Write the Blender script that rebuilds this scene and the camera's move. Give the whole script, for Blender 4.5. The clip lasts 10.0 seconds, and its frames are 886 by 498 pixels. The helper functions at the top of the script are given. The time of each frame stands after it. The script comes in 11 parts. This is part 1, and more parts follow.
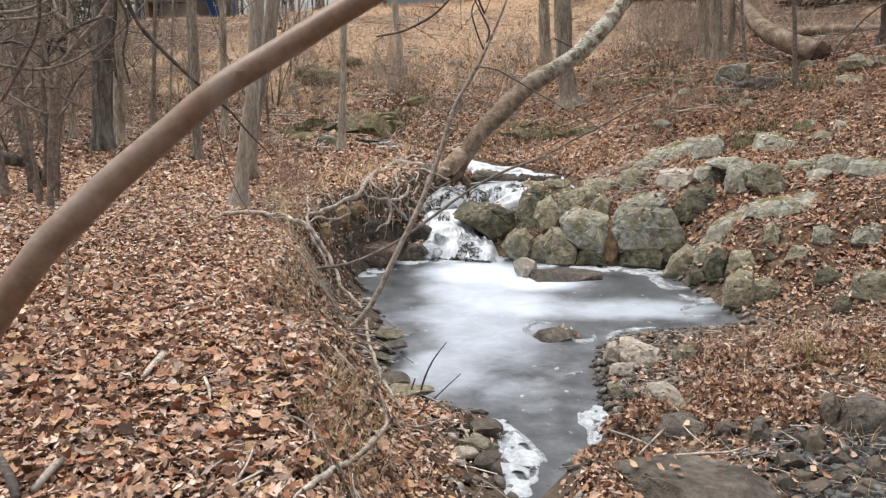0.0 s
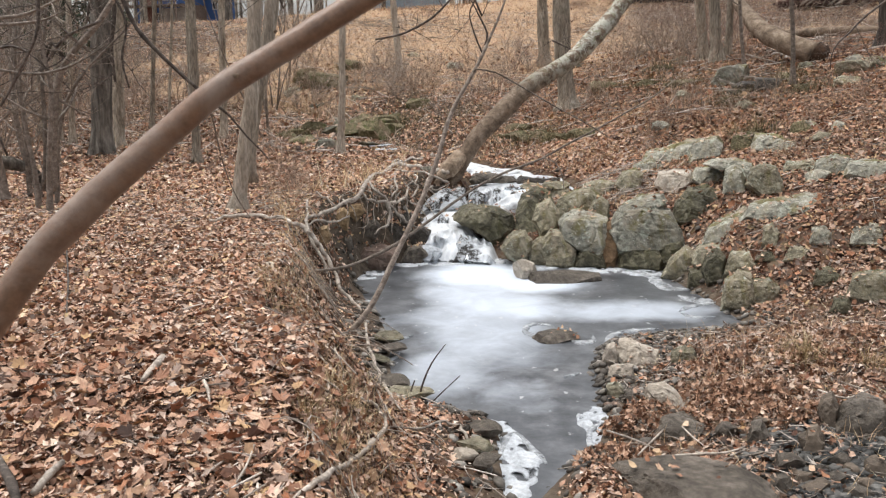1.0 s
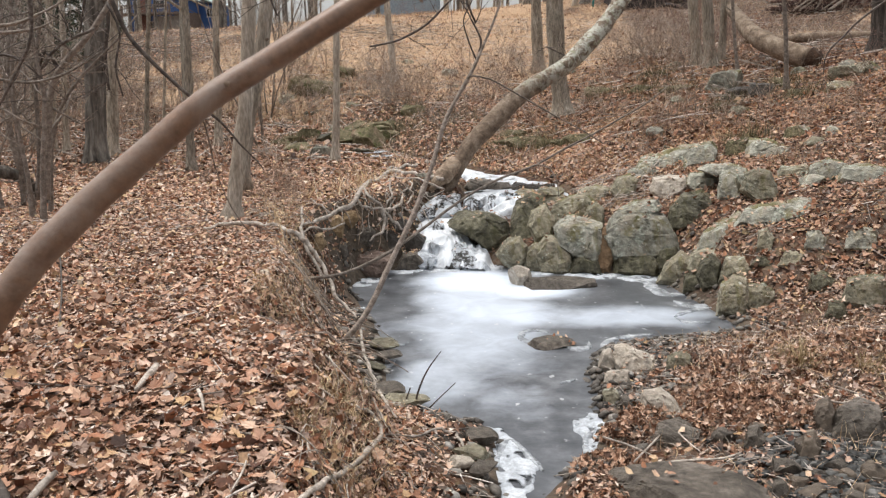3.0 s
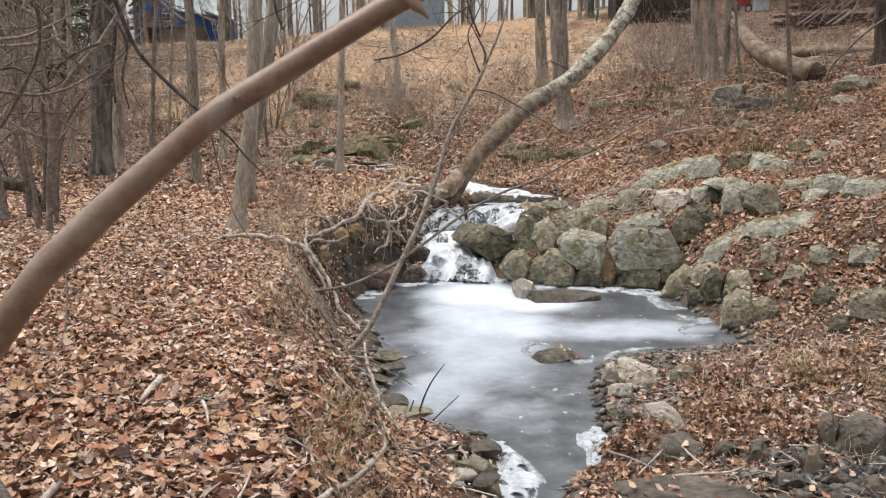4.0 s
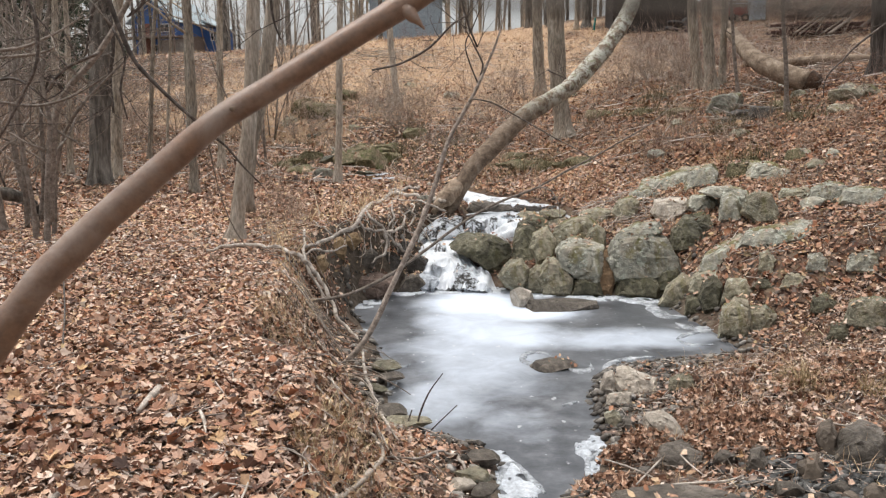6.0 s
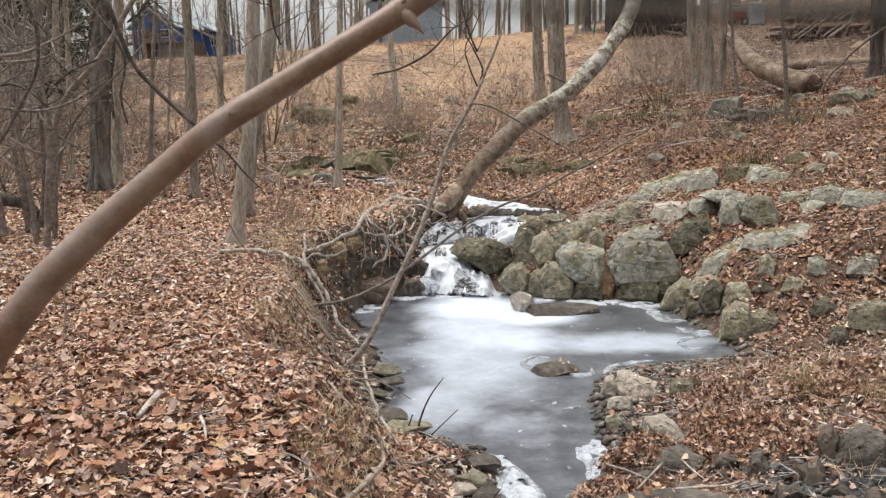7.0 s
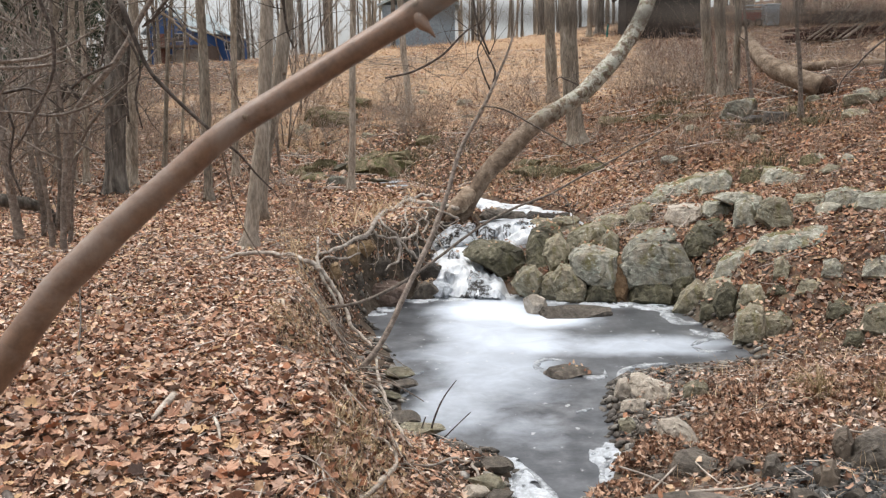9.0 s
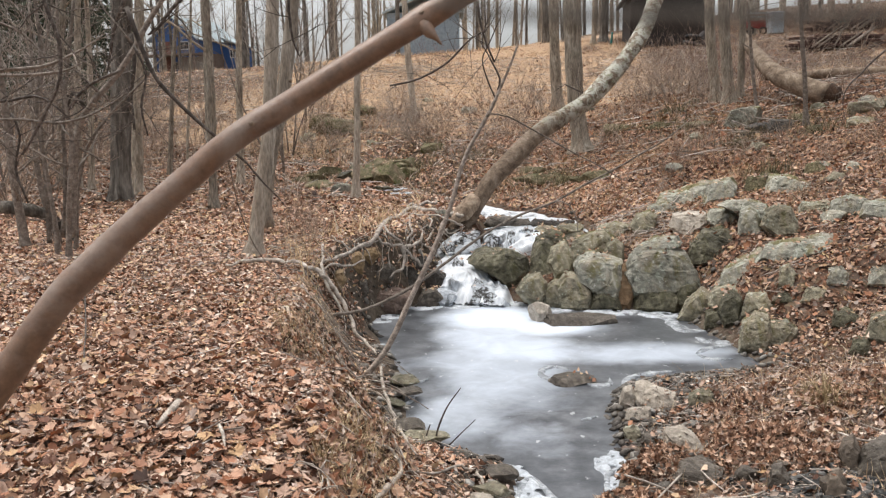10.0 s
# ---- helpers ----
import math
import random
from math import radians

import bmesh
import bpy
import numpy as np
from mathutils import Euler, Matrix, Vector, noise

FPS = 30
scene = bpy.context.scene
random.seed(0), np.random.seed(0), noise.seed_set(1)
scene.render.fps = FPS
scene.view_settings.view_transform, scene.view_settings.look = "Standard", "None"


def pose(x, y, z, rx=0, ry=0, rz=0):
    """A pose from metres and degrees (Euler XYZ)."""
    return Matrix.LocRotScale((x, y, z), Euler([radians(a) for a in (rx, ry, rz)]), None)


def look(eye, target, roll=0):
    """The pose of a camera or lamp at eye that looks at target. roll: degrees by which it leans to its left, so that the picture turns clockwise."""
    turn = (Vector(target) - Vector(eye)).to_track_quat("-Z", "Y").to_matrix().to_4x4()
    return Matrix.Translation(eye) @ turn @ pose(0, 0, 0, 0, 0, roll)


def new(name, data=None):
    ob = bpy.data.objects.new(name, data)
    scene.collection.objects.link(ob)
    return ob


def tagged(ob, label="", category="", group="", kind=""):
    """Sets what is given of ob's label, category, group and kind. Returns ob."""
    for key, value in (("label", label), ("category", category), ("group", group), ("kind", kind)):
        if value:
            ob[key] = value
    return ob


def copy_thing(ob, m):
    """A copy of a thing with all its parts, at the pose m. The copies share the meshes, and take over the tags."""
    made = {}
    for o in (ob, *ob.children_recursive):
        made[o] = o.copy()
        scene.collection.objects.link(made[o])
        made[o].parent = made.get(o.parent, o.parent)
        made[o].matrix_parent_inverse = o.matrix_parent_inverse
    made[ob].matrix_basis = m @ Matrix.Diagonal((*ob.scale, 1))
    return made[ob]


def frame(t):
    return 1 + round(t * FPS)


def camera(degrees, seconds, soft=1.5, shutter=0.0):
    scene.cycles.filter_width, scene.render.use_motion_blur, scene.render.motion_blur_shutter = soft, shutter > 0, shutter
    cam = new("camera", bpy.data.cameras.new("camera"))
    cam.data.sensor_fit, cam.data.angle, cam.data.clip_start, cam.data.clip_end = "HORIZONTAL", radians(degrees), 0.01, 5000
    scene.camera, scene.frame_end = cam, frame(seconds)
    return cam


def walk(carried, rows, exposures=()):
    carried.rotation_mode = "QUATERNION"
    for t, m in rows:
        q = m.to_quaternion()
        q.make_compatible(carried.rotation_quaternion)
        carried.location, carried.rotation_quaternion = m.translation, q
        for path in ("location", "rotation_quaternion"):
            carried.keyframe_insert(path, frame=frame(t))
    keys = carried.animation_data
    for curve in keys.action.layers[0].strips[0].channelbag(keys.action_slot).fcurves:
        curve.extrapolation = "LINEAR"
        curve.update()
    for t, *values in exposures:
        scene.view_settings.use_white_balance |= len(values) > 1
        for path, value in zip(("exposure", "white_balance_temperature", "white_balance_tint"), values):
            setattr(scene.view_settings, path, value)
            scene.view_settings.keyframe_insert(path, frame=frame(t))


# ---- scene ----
cam = camera(54.2, 10.0, 1.25)
cam.data.dof.use_dof = True
cam.data.dof.focus_distance = 9.0
cam.data.dof.aperture_fstop = 9.0
walk(cam, [
    (0, pose(-0.0000, 0.0000, 2.5000, 78.000, 0.000, -0.000)),
    (0.5, pose(0.0000, -0.0096, 2.4990, 78.122, 0.074, 0.092)),
    (1, pose(0.0094, -0.0137, 2.4997, 78.168, 0.255, -0.053)),
    (1.5, pose(0.0059, -0.0066, 2.4961, 78.155, 0.287, -0.320)),
    (2, pose(0.0148, -0.0049, 2.4973, 78.074, 0.457, -0.479)),
    (2.5, pose(0.0149, 0.0018, 2.4987, 78.242, 0.502, -0.449)),
    (4, pose(0.0113, -0.0233, 2.5044, 79.440, 0.340, -0.129)),
    (4.5, pose(0.0129, -0.0278, 2.5044, 79.734, 0.299, 0.040)),
    (5, pose(0.0149, -0.0228, 2.5055, 79.753, 0.365, -0.136)),
    (5.5, pose(0.0156, -0.0264, 2.5055, 79.849, 0.443, -0.214)),
    (7, pose(0.0171, -0.0254, 2.5054, 80.339, 0.622, -0.255)),
    (7.5, pose(0.0237, -0.0338, 2.5039, 80.281, 0.730, -0.106)),
    (8, pose(0.0204, -0.0252, 2.5046, 80.239, 0.805, 0.100)),
    (8.5, pose(0.0245, -0.0336, 2.5055, 80.365, 0.860, 0.313)),
    (9, pose(0.0202, -0.0361, 2.5050, 80.535, 0.844, 0.590)),
    (9.5, pose(0.0264, -0.0386, 2.5045, 80.759, 0.900, 0.798)),
    (10, pose(0.0163, -0.0357, 2.5039, 81.032, 0.834, 0.875)),
], [(0, 0.20)])

# ---------------------------------------------------------------- light: a dull winter day
SUN_UP, SUN_TURN = 74, 300
world = bpy.data.worlds.new("sky")
scene.world = world
world.use_nodes = True
wn = world.node_tree.nodes
sky = wn.new("ShaderNodeTexSky")
sky.sky_type = 'NISHITA'
sky.sun_disc = False
sky.sun_elevation, sky.sun_rotation = radians(SUN_UP), radians(SUN_TURN)
sky.air_density, sky.dust_density, sky.ozone_density = 1.0, 4.0, 1.0
pale = wn.new("ShaderNodeHueSaturation")
pale.inputs["Saturation"].default_value = 0.22
pale.inputs["Value"].default_value = 1.0
world.node_tree.links.new(sky.outputs[0], pale.inputs["Color"])
world.node_tree.links.new(pale.outputs[0], wn["Background"].inputs["Color"])
wn["Background"].inputs["Strength"].default_value = 0.175
sun = new("sun", bpy.data.lights.new("sun", 'SUN'))
sun.data.energy, sun.data.angle, sun.data.color = 1.75, radians(40), (1.0, 0.96, 0.9)
sun.matrix_world = look((0, 0, 30), Vector((0, 0, 30)) - Vector((
    math.sin(radians(SUN_TURN)) * math.cos(radians(SUN_UP)), math.cos(radians(SUN_TURN)) * math.cos(radians(SUN_UP)),
    math.sin(radians(SUN_UP)))))


# ---------------------------------------------------------------- materials
def ramp_node(nt, stops, fac):
    r = nt.nodes.new("ShaderNodeValToRGB")
    el = r.color_ramp.elements
    while len(el) < len(stops):
        el.new(0.5)
    for e, (p, c) in zip(el, stops):
        e.position, e.color = p, (*c, 1)
    nt.links.new(fac, r.inputs[0])
    return r.outputs[0]


def noise_node(nt, vec, scale, detail=5, rough=0.6, warp=0.0):
    n = nt.nodes.new("ShaderNodeTexNoise")
    n.inputs["Scale"].default_value, n.inputs["Detail"].default_value = scale, detail
    n.inputs["Roughness"].default_value, n.inputs["Distortion"].default_value = rough, warp
    if vec is not None:
        nt.links.new(vec, n.inputs["Vector"])
    return n.outputs["Fac"]


def mapped(nt, stretch=(1, 1, 1), source="Object"):
    t = nt.nodes.new("ShaderNodeTexCoord")
    m = nt.nodes.new("ShaderNodeMapping")
    m.inputs["Scale"].default_value = stretch
    nt.links.new(t.outputs[source], m.inputs["Vector"])
    return m.outputs[0]


def mix(nt, fac, a, b, mode='MIX'):
    m = nt.nodes.new("ShaderNodeMix")
    m.data_type, m.blend_type = 'RGBA', mode
    for v, i in ((fac, 0), (a, 6), (b, 7)):
        if isinstance(v, (int, float)):
            m.inputs[i].default_value = v
        elif isinstance(v, tuple):
            m.inputs[i].default_value = (*v, 1)
        else:
            nt.links.new(v, m.inputs[i])
    return m.outputs[2]


def band(nt, fac, lo, hi):
    m = nt.nodes.new("ShaderNodeMapRange")
    m.inputs["From Min"].default_value, m.inputs["From Max"].default_value = lo, hi
    nt.links.new(fac, m.inputs["Value"])
    return m.outputs[0]


def bumped(nt, height, strength, depth):
    b = nt.nodes.new("ShaderNodeBump")
    b.inputs["Strength"].default_value, b.inputs["Distance"].default_value = strength, depth
    nt.links.new(height, b.inputs["Height"])
    return b.outputs[0]


def fresh(name):
    m = bpy.data.materials.new(name)
    m.use_nodes = True
    return m, m.node_tree, m.node_tree.nodes["Principled BSDF"]


def surface(name, stops, scale=6.0, stretch=(1, 1, 1), rough=0.85, bump=0.5, depth=0.01, patches=(), fine=5.0, spread=0.25, warp=0.3, above=None, crack=0.0, grit=0.5):
    """A natural surface: broad colour by noise, finer grain, patches of other growth, relief, and a shade of its own for each object."""
    m, nt, p = fresh(name)
    vec = mapped(nt, stretch)
    col = ramp_node(nt, stops, noise_node(nt, vec, scale, 6, 0.65, warp))
    grain = noise_node(nt, vec, scale * fine, 4, 0.7)
    col = mix(nt, grit, col, ramp_node(nt, [(0.3, (0.2, 0.2, 0.2)), (0.7, (0.95, 0.95, 0.95))], grain), 'OVERLAY')
    flat = mapped(nt)
    relief = noise_node(nt, vec, scale * fine * 0.6, 8, 0.7)
    if crack:
        v = nt.nodes.new("ShaderNodeTexVoronoi")
        v.feature = 'DISTANCE_TO_EDGE'
        v.inputs["Scale"].default_value = crack
        w = nt.nodes.new("ShaderNodeTexNoise")
        w.inputs["Scale"].default_value, w.inputs["Detail"].default_value = 3.0, 6
        nt.links.new(flat, w.inputs["Vector"])
        nt.links.new(mix(nt, 0.35, flat, w.outputs["Color"]), v.inputs["Vector"])
        line = band(nt, v.outputs["Distance"], 0.0, 0.035)
        col = mix(nt, line, mix(nt, 0.5, col, (0.02, 0.018, 0.015)), col)
        add = nt.nodes.new("ShaderNodeMath")
        add.operation = 'ADD'
        nt.links.new(line, add.inputs[0])
        nt.links.new(relief, add.inputs[1])
        relief = add.outputs[0]
    for colour, size, lo, hi in patches:
        mask = band(nt, noise_node(nt, flat, size, 7, 0.7, 0.4), lo, hi)
        if above:
            sep = nt.nodes.new("ShaderNodeSeparateXYZ")
            nt.links.new(flat, sep.inputs[0])
            mul = nt.nodes.new("ShaderNodeMath")
            mul.operation = 'MULTIPLY'
            nt.links.new(mask, mul.inputs[0])
            nt.links.new(band(nt, sep.outputs["Z"], *above), mul.inputs[1])
            mask = mul.outputs[0]
        col = mix(nt, mask, col, colour)
    if spread:
        info = nt.nodes.new("ShaderNodeObjectInfo")
        hv = nt.nodes.new("ShaderNodeHueSaturation")
        mr = nt.nodes.new("ShaderNodeMapRange")
        mr.inputs["To Min"].default_value, mr.inputs["To Max"].default_value = 1 - spread, 1 + spread
        nt.links.new(info.outputs["Random"], mr.inputs["Value"])
        nt.links.new(mr.outputs[0], hv.inputs["Value"])
        nt.links.new(col, hv.inputs["Color"])
        col = hv.outputs[0]
    nt.links.new(col, p.inputs["Base Color"])
    p.inputs["Roughness"].default_value = rough
    p.inputs["Specular IOR Level"].default_value = 0.3
    nt.links.new(bumped(nt, relief, bump, depth), p.inputs["Normal"])
    return m


def litter(name, stops, rough=0.75):
    """Loose pieces, each of a shade of its own."""
    m, nt, p = fresh(name)
    g = nt.nodes.new("ShaderNodeNewGeometry")
    col = ramp_node(nt, stops, g.outputs["Random Per Island"])
    col = mix(nt, 0.6, col, ramp_node(nt, [(0.3, (0.16, 0.16, 0.16)), (0.7, (0.76, 0.76, 0.76))], noise_node(nt, mapped(nt), 38, 5, 0.7)), 'OVERLAY')
    nt.links.new(col, p.inputs["Base Color"])
    p.inputs["Roughness"].default_value = rough
    p.inputs["Specular IOR Level"].default_value = 0.35
    return m


LEAF_STOPS = [(0.0, (0.045, 0.024, 0.016)), (0.13, (0.17, 0.075, 0.042)), (0.20, (0.40, 0.185, 0.10)), (0.31, (0.44, 0.25, 0.155)), (0.42, (0.36, 0.30, 0.262)),
              (0.53, (0.52, 0.335, 0.235)), (0.64, (0.33, 0.175, 0.11)), (0.75, (0.56, 0.39, 0.285)), (0.87, (0.52, 0.37, 0.20)), (0.96, (0.64, 0.475, 0.36)), (1.0, (0.72, 0.60, 0.50))]
M_LEAF = litter("dead_leaf", LEAF_STOPS)
M_DRYLEAF = litter("bleached_leaf", [(a, tuple(min(0.82, 1.2 * k + 0.01) for k in c)) for a, c in LEAF_STOPS])
M_HILLLEAF = litter("hill_leaf", [(a, (0.92 * c[0], 0.80 * c[1], 0.70 * c[2])) for a, c in LEAF_STOPS])
M_NEARLEAF = litter("near_leaf", [(a, (0.95 * c[0], 0.86 * c[1], 0.81 * c[2])) for a, c in LEAF_STOPS])
M_BITS = litter("leaf_bits", [(0.0, (0.05, 0.032, 0.024)), (0.10, (0.22, 0.13, 0.09)), (0.20, (0.52, 0.36, 0.27)), (0.32, (0.34, 0.25, 0.205)), (0.44, (0.66, 0.50, 0.39)),
                             (0.54, (0.42, 0.225, 0.14)), (0.66, (0.72, 0.58, 0.48)), (0.78, (0.56, 0.44, 0.37)), (0.88, (0.60, 0.36, 0.215)), (1.0, (0.80, 0.72, 0.64))])
# darker leaf tone; on the near bank it also stands for gap shade
M_DARKLEAF = litter("dark_leaf", [(a, (0.63 * c[0], 0.53 * c[1], 0.46 * c[2])) for a, c in LEAF_STOPS], 0.6)
M_DAMPBITS = litter("damp_leaf_bits", [(0.0, (0.03, 0.02, 0.015)), (0.15, (0.13, 0.08, 0.055)), (0.35, (0.33, 0.22, 0.16)), (0.5, (0.21, 0.15, 0.12)), (0.65, (0.43, 0.29, 0.21)), (0.8, (0.30, 0.165, 0.10)), (0.92, (0.52, 0.38, 0.29)), (1.0, (0.68, 0.57, 0.48))], 0.65)


def fallen_leaf():
    m, nt, p = fresh("fallen_leaf")
    info = nt.nodes.new("ShaderNodeObjectInfo")
    col = ramp_node(nt, [(a, (0.88 * c[0], 0.78 * c[1], 0.72 * c[2])) for a, c in LEAF_STOPS], info.outputs["Random"])
    col = mix(nt, 0.4, col, ramp_node(nt, [(0.3, (0.3, 0.3, 0.3)), (0.7, (0.8, 0.8, 0.8))], noise_node(nt, mapped(nt), 5, 5)), 'OVERLAY')
    nt.links.new(col, p.inputs["Base Color"])
    p.inputs["Roughness"].default_value = 0.7
    return m


M_FALLEN = fallen_leaf()
M_STRAW = litter("straw", [(0.0, (0.371, 0.245, 0.139)), (0.4, (0.673, 0.485, 0.296)), (0.8, (0.850, 0.672, 0.443)), (1.0, (0.850, 0.790, 0.573))])
M_LAWN = litter("lawn_straw", [(0.0, (0.268, 0.155, 0.085)), (0.5, (0.707, 0.471, 0.281)), (1.0, (0.850, 0.713, 0.476))])
M_TWIGS = litter("fine_twigs", [(0.0, (0.161, 0.132, 0.109)), (0.6, (0.425, 0.368, 0.316)), (1.0, (0.713, 0.644, 0.586))], 0.85)
M_BRUSH = litter("brush", [(0.0, (0.19, 0.135, 0.10)), (0.5, (0.43, 0.32, 0.245)), (1.0, (0.63, 0.52, 0.42))], 0.9)
M_SHORESTONE = litter("shore_stones", [(0.0, (0.035, 0.03, 0.026)), (0.5, (0.115, 0.10, 0.085)), (0.85, (0.24, 0.22, 0.19)), (1.0, (0.36, 0.34, 0.31))], 0.7)
M_PEBBLE = litter("gravel", [(0.0, (0.016, 0.016, 0.015)), (0.6, (0.055, 0.054, 0.05)), (1.0, (0.14, 0.135, 0.125))], 0.5)
M_ROCK = surface("mossy_rock", [(0.32, (0.086, 0.077, 0.052)), (0.48, (0.213, 0.194, 0.138)), (0.62, (0.352, 0.322, 0.247))], 3.5, rough=0.85, bump=1.0, depth=0.05, warp=1.0,
                 patches=[((0.34, 0.28, 0.205), 1.7, 0.46, 0.58), ((0.16, 0.145, 0.06), 2.2, 0.49, 0.58), ((0.37, 0.38, 0.31), 7, 0.57, 0.62), ((0.50, 0.49, 0.43), 19, 0.62, 0.65), ((0.05, 0.045, 0.03), 9, 0.62, 0.66)], crack=0.4, grit=0.7)
M_PALE = surface("lichen_rock", [(0.32, (0.123, 0.119, 0.093)), (0.48, (0.275, 0.267, 0.219)), (0.62, (0.436, 0.424, 0.359))], 3, rough=0.85, bump=1.0, depth=0.05, warp=1.0,
                 patches=[((0.37, 0.32, 0.25), 1.8, 0.46, 0.58), ((0.19, 0.17, 0.08), 2.2, 0.49, 0.58), ((0.43, 0.45, 0.37), 6, 0.56, 0.61), ((0.60, 0.59, 0.53), 17, 0.61, 0.64), ((0.06, 0.054, 0.04), 8, 0.62, 0.66)], crack=0.35, grit=0.7)
M_TAN = surface("tan_rock", [(0.25, (0.20, 0.17, 0.135)), (0.5, (0.36, 0.315, 0.26)), (0.75, (0.52, 0.48, 0.42))], 5, rough=0.75, bump=0.9, depth=0.03)
M_RUST = surface("rusty_rock", [(0.25, (0.07, 0.045, 0.024)), (0.5, (0.16, 0.10, 0.055)), (0.75, (0.26, 0.19, 0.125))], 5, rough=0.8, bump=0.9, depth=0.04)
M_WET = surface("wet_rock", [(0.25, (0.018, 0.015, 0.012)), (0.5, (0.055, 0.046, 0.037)), (0.75, (0.13, 0.115, 0.098))], 5, rough=0.42, bump=1.0, depth=0.05)
M_SLAB = surface("flat_rock", [(0.30, (0.043, 0.035, 0.028)), (0.5, (0.104, 0.088, 0.071)), (0.68, (0.193, 0.166, 0.140))], 4, rough=0.6, bump=1.0, depth=0.04, spread=0.15,
                 patches=[((0.09, 0.075, 0.058), 1.6, 0.52, 0.70)], grit=0.7)
M_DAMP = surface("damp_rock", [(0.30, (0.032, 0.028, 0.018)), (0.5, (0.105, 0.096, 0.062)), (0.66, (0.21, 0.19, 0.135))], 4, rough=0.5, bump=1.0, depth=0.05, warp=0.8,
                 patches=[((0.075, 0.07, 0.028), 2.5, 0.5, 0.62)], crack=0.6, grit=0.8)
M_ICEROCK = surface("icy_rock", [(0.25, (0.018, 0.016, 0.014)), (0.5, (0.05, 0.045, 0.04)), (0.75, (0.12, 0.11, 0.10))], 5, rough=0.35, bump=1.0, depth=0.04,
                    patches=[((0.72, 0.76, 0.80), 6, 0.475, 0.53), ((0.60, 0.64, 0.68), 20, 0.52, 0.56)])
M_TANSTONE = surface("tan_bank_stone", [(0.25, (0.16, 0.105, 0.055)), (0.5, (0.30, 0.21, 0.12)), (0.75, (0.44, 0.33, 0.21))], 5, rough=0.8, bump=0.9, depth=0.03)
M_REDSTONE = surface("reddish_stone", [(0.25, (0.10, 0.065, 0.05)), (0.5, (0.21, 0.15, 0.12)), (0.75, (0.33, 0.26, 0.22))], 5, rough=0.7, bump=0.9, depth=0.03)
M_BROWNSTONE = surface("brown_stone", [(0.25, (0.045, 0.035, 0.026)), (0.5, (0.115, 0.09, 0.068)), (0.75, (0.20, 0.165, 0.13))], 5, rough=0.6, bump=0.7, depth=0.03)
M_BARK = surface("grey_bark", [(0.3, (0.14, 0.11, 0.082)), (0.5, (0.325, 0.275, 0.215)), (0.72, (0.48, 0.425, 0.355))], 12, (1, 1, 0.2), 0.9, 1.0, 0.04, fine=4, grit=0.8,
                 patches=[((0.17, 0.18, 0.12), 1.7, 0.55, 0.75)])
M_DARKBARK = surface("dark_bark", [(0.32, (0.041, 0.034, 0.029)), (0.5, (0.154, 0.135, 0.114)), (0.66, (0.296, 0.269, 0.232))], 8, (1, 1, 0.18), 0.95, 1.0, 0.04, fine=4)
M_BLACKBARK = surface("black_bark", [(0.32, (0.018, 0.014, 0.012)), (0.5, (0.06, 0.05, 0.042)), (0.66, (0.14, 0.12, 0.105))], 8, (1, 1, 0.18), 0.95, 1.0, 0.04, fine=4)
M_PALEBARK = surface("pale_bark", [(0.3, (0.22, 0.18, 0.138)), (0.5, (0.38, 0.325, 0.262)), (0.72, (0.52, 0.46, 0.385))], 12, (1, 1, 0.2), 0.9, 1.0, 0.03, fine=4, grit=0.6)
M_SMOOTHBARK = surface("smooth_bark", [(0.25, (0.166, 0.095, 0.056)), (0.5, (0.205, 0.118, 0.071)), (0.78, (0.241, 0.145, 0.091))], 7, (1, 1, 1), 0.42, 0.5, 0.005, fine=6, spread=0.0, grit=0.4,
                       patches=[((0.33, 0.255, 0.205), 4.5, 0.50, 0.72), ((0.15, 0.088, 0.058), 6.0, 0.56, 0.75), ((0.15, 0.10, 0.07), 60, 0.70, 0.74)])
M_SMOOTHBARK.node_tree.nodes["Principled BSDF"].inputs["Specular IOR Level"].default_value = 0.75
M_SYCAMORE = surface("sycamore_bark", [(0.32, (0.075, 0.052, 0.036)), (0.5, (0.165, 0.12, 0.085)), (0.66, (0.27, 0.21, 0.16))], 7, (1, 1, 1), 0.85, 0.8, 0.02, spread=0.0,
                     patches=[((0.50, 0.49, 0.42), 7.5, 0.44, 0.54), ((0.27, 0.27, 0.18), 13, 0.54, 0.62)], above=(1.35, 2.0))
M_OLDWOOD = surface("bleached_wood", [(0.3, (0.14, 0.112, 0.09)), (0.5, (0.36, 0.31, 0.262)), (0.7, (0.56, 0.51, 0.45))], 10, (1, 1, 1), 0.8, 0.6, 0.008)
M_LOG = surface("log_bark", [(0.3, (0.10, 0.07, 0.05)), (0.5, (0.235, 0.175, 0.125)), (0.7, (0.38, 0.31, 0.24))], 6, (1, 1, 1), 0.9, 0.8, 0.02)
M_ROT = surface("rotten_wood", [(0.3, (0.03, 0.018, 0.012)), (0.6, (0.09, 0.05, 0.03)), (0.8, (0.15, 0.09, 0.055))], 12, rough=0.95, bump=0.9, depth=0.02)
M_TWIG = surface("twig_bark", [(0.3, (0.093, 0.075, 0.060)), (0.5, (0.208, 0.170, 0.140)), (0.7, (0.348, 0.302, 0.259))], 20, rough=0.8, bump=0.4, depth=0.003)
M_DARKTWIG = surface("dark_twig_bark", [(0.3, (0.03, 0.023, 0.019)), (0.5, (0.085, 0.067, 0.055)), (0.7, (0.22, 0.185, 0.16))], 20, rough=0.7, bump=0.4, depth=0.003)
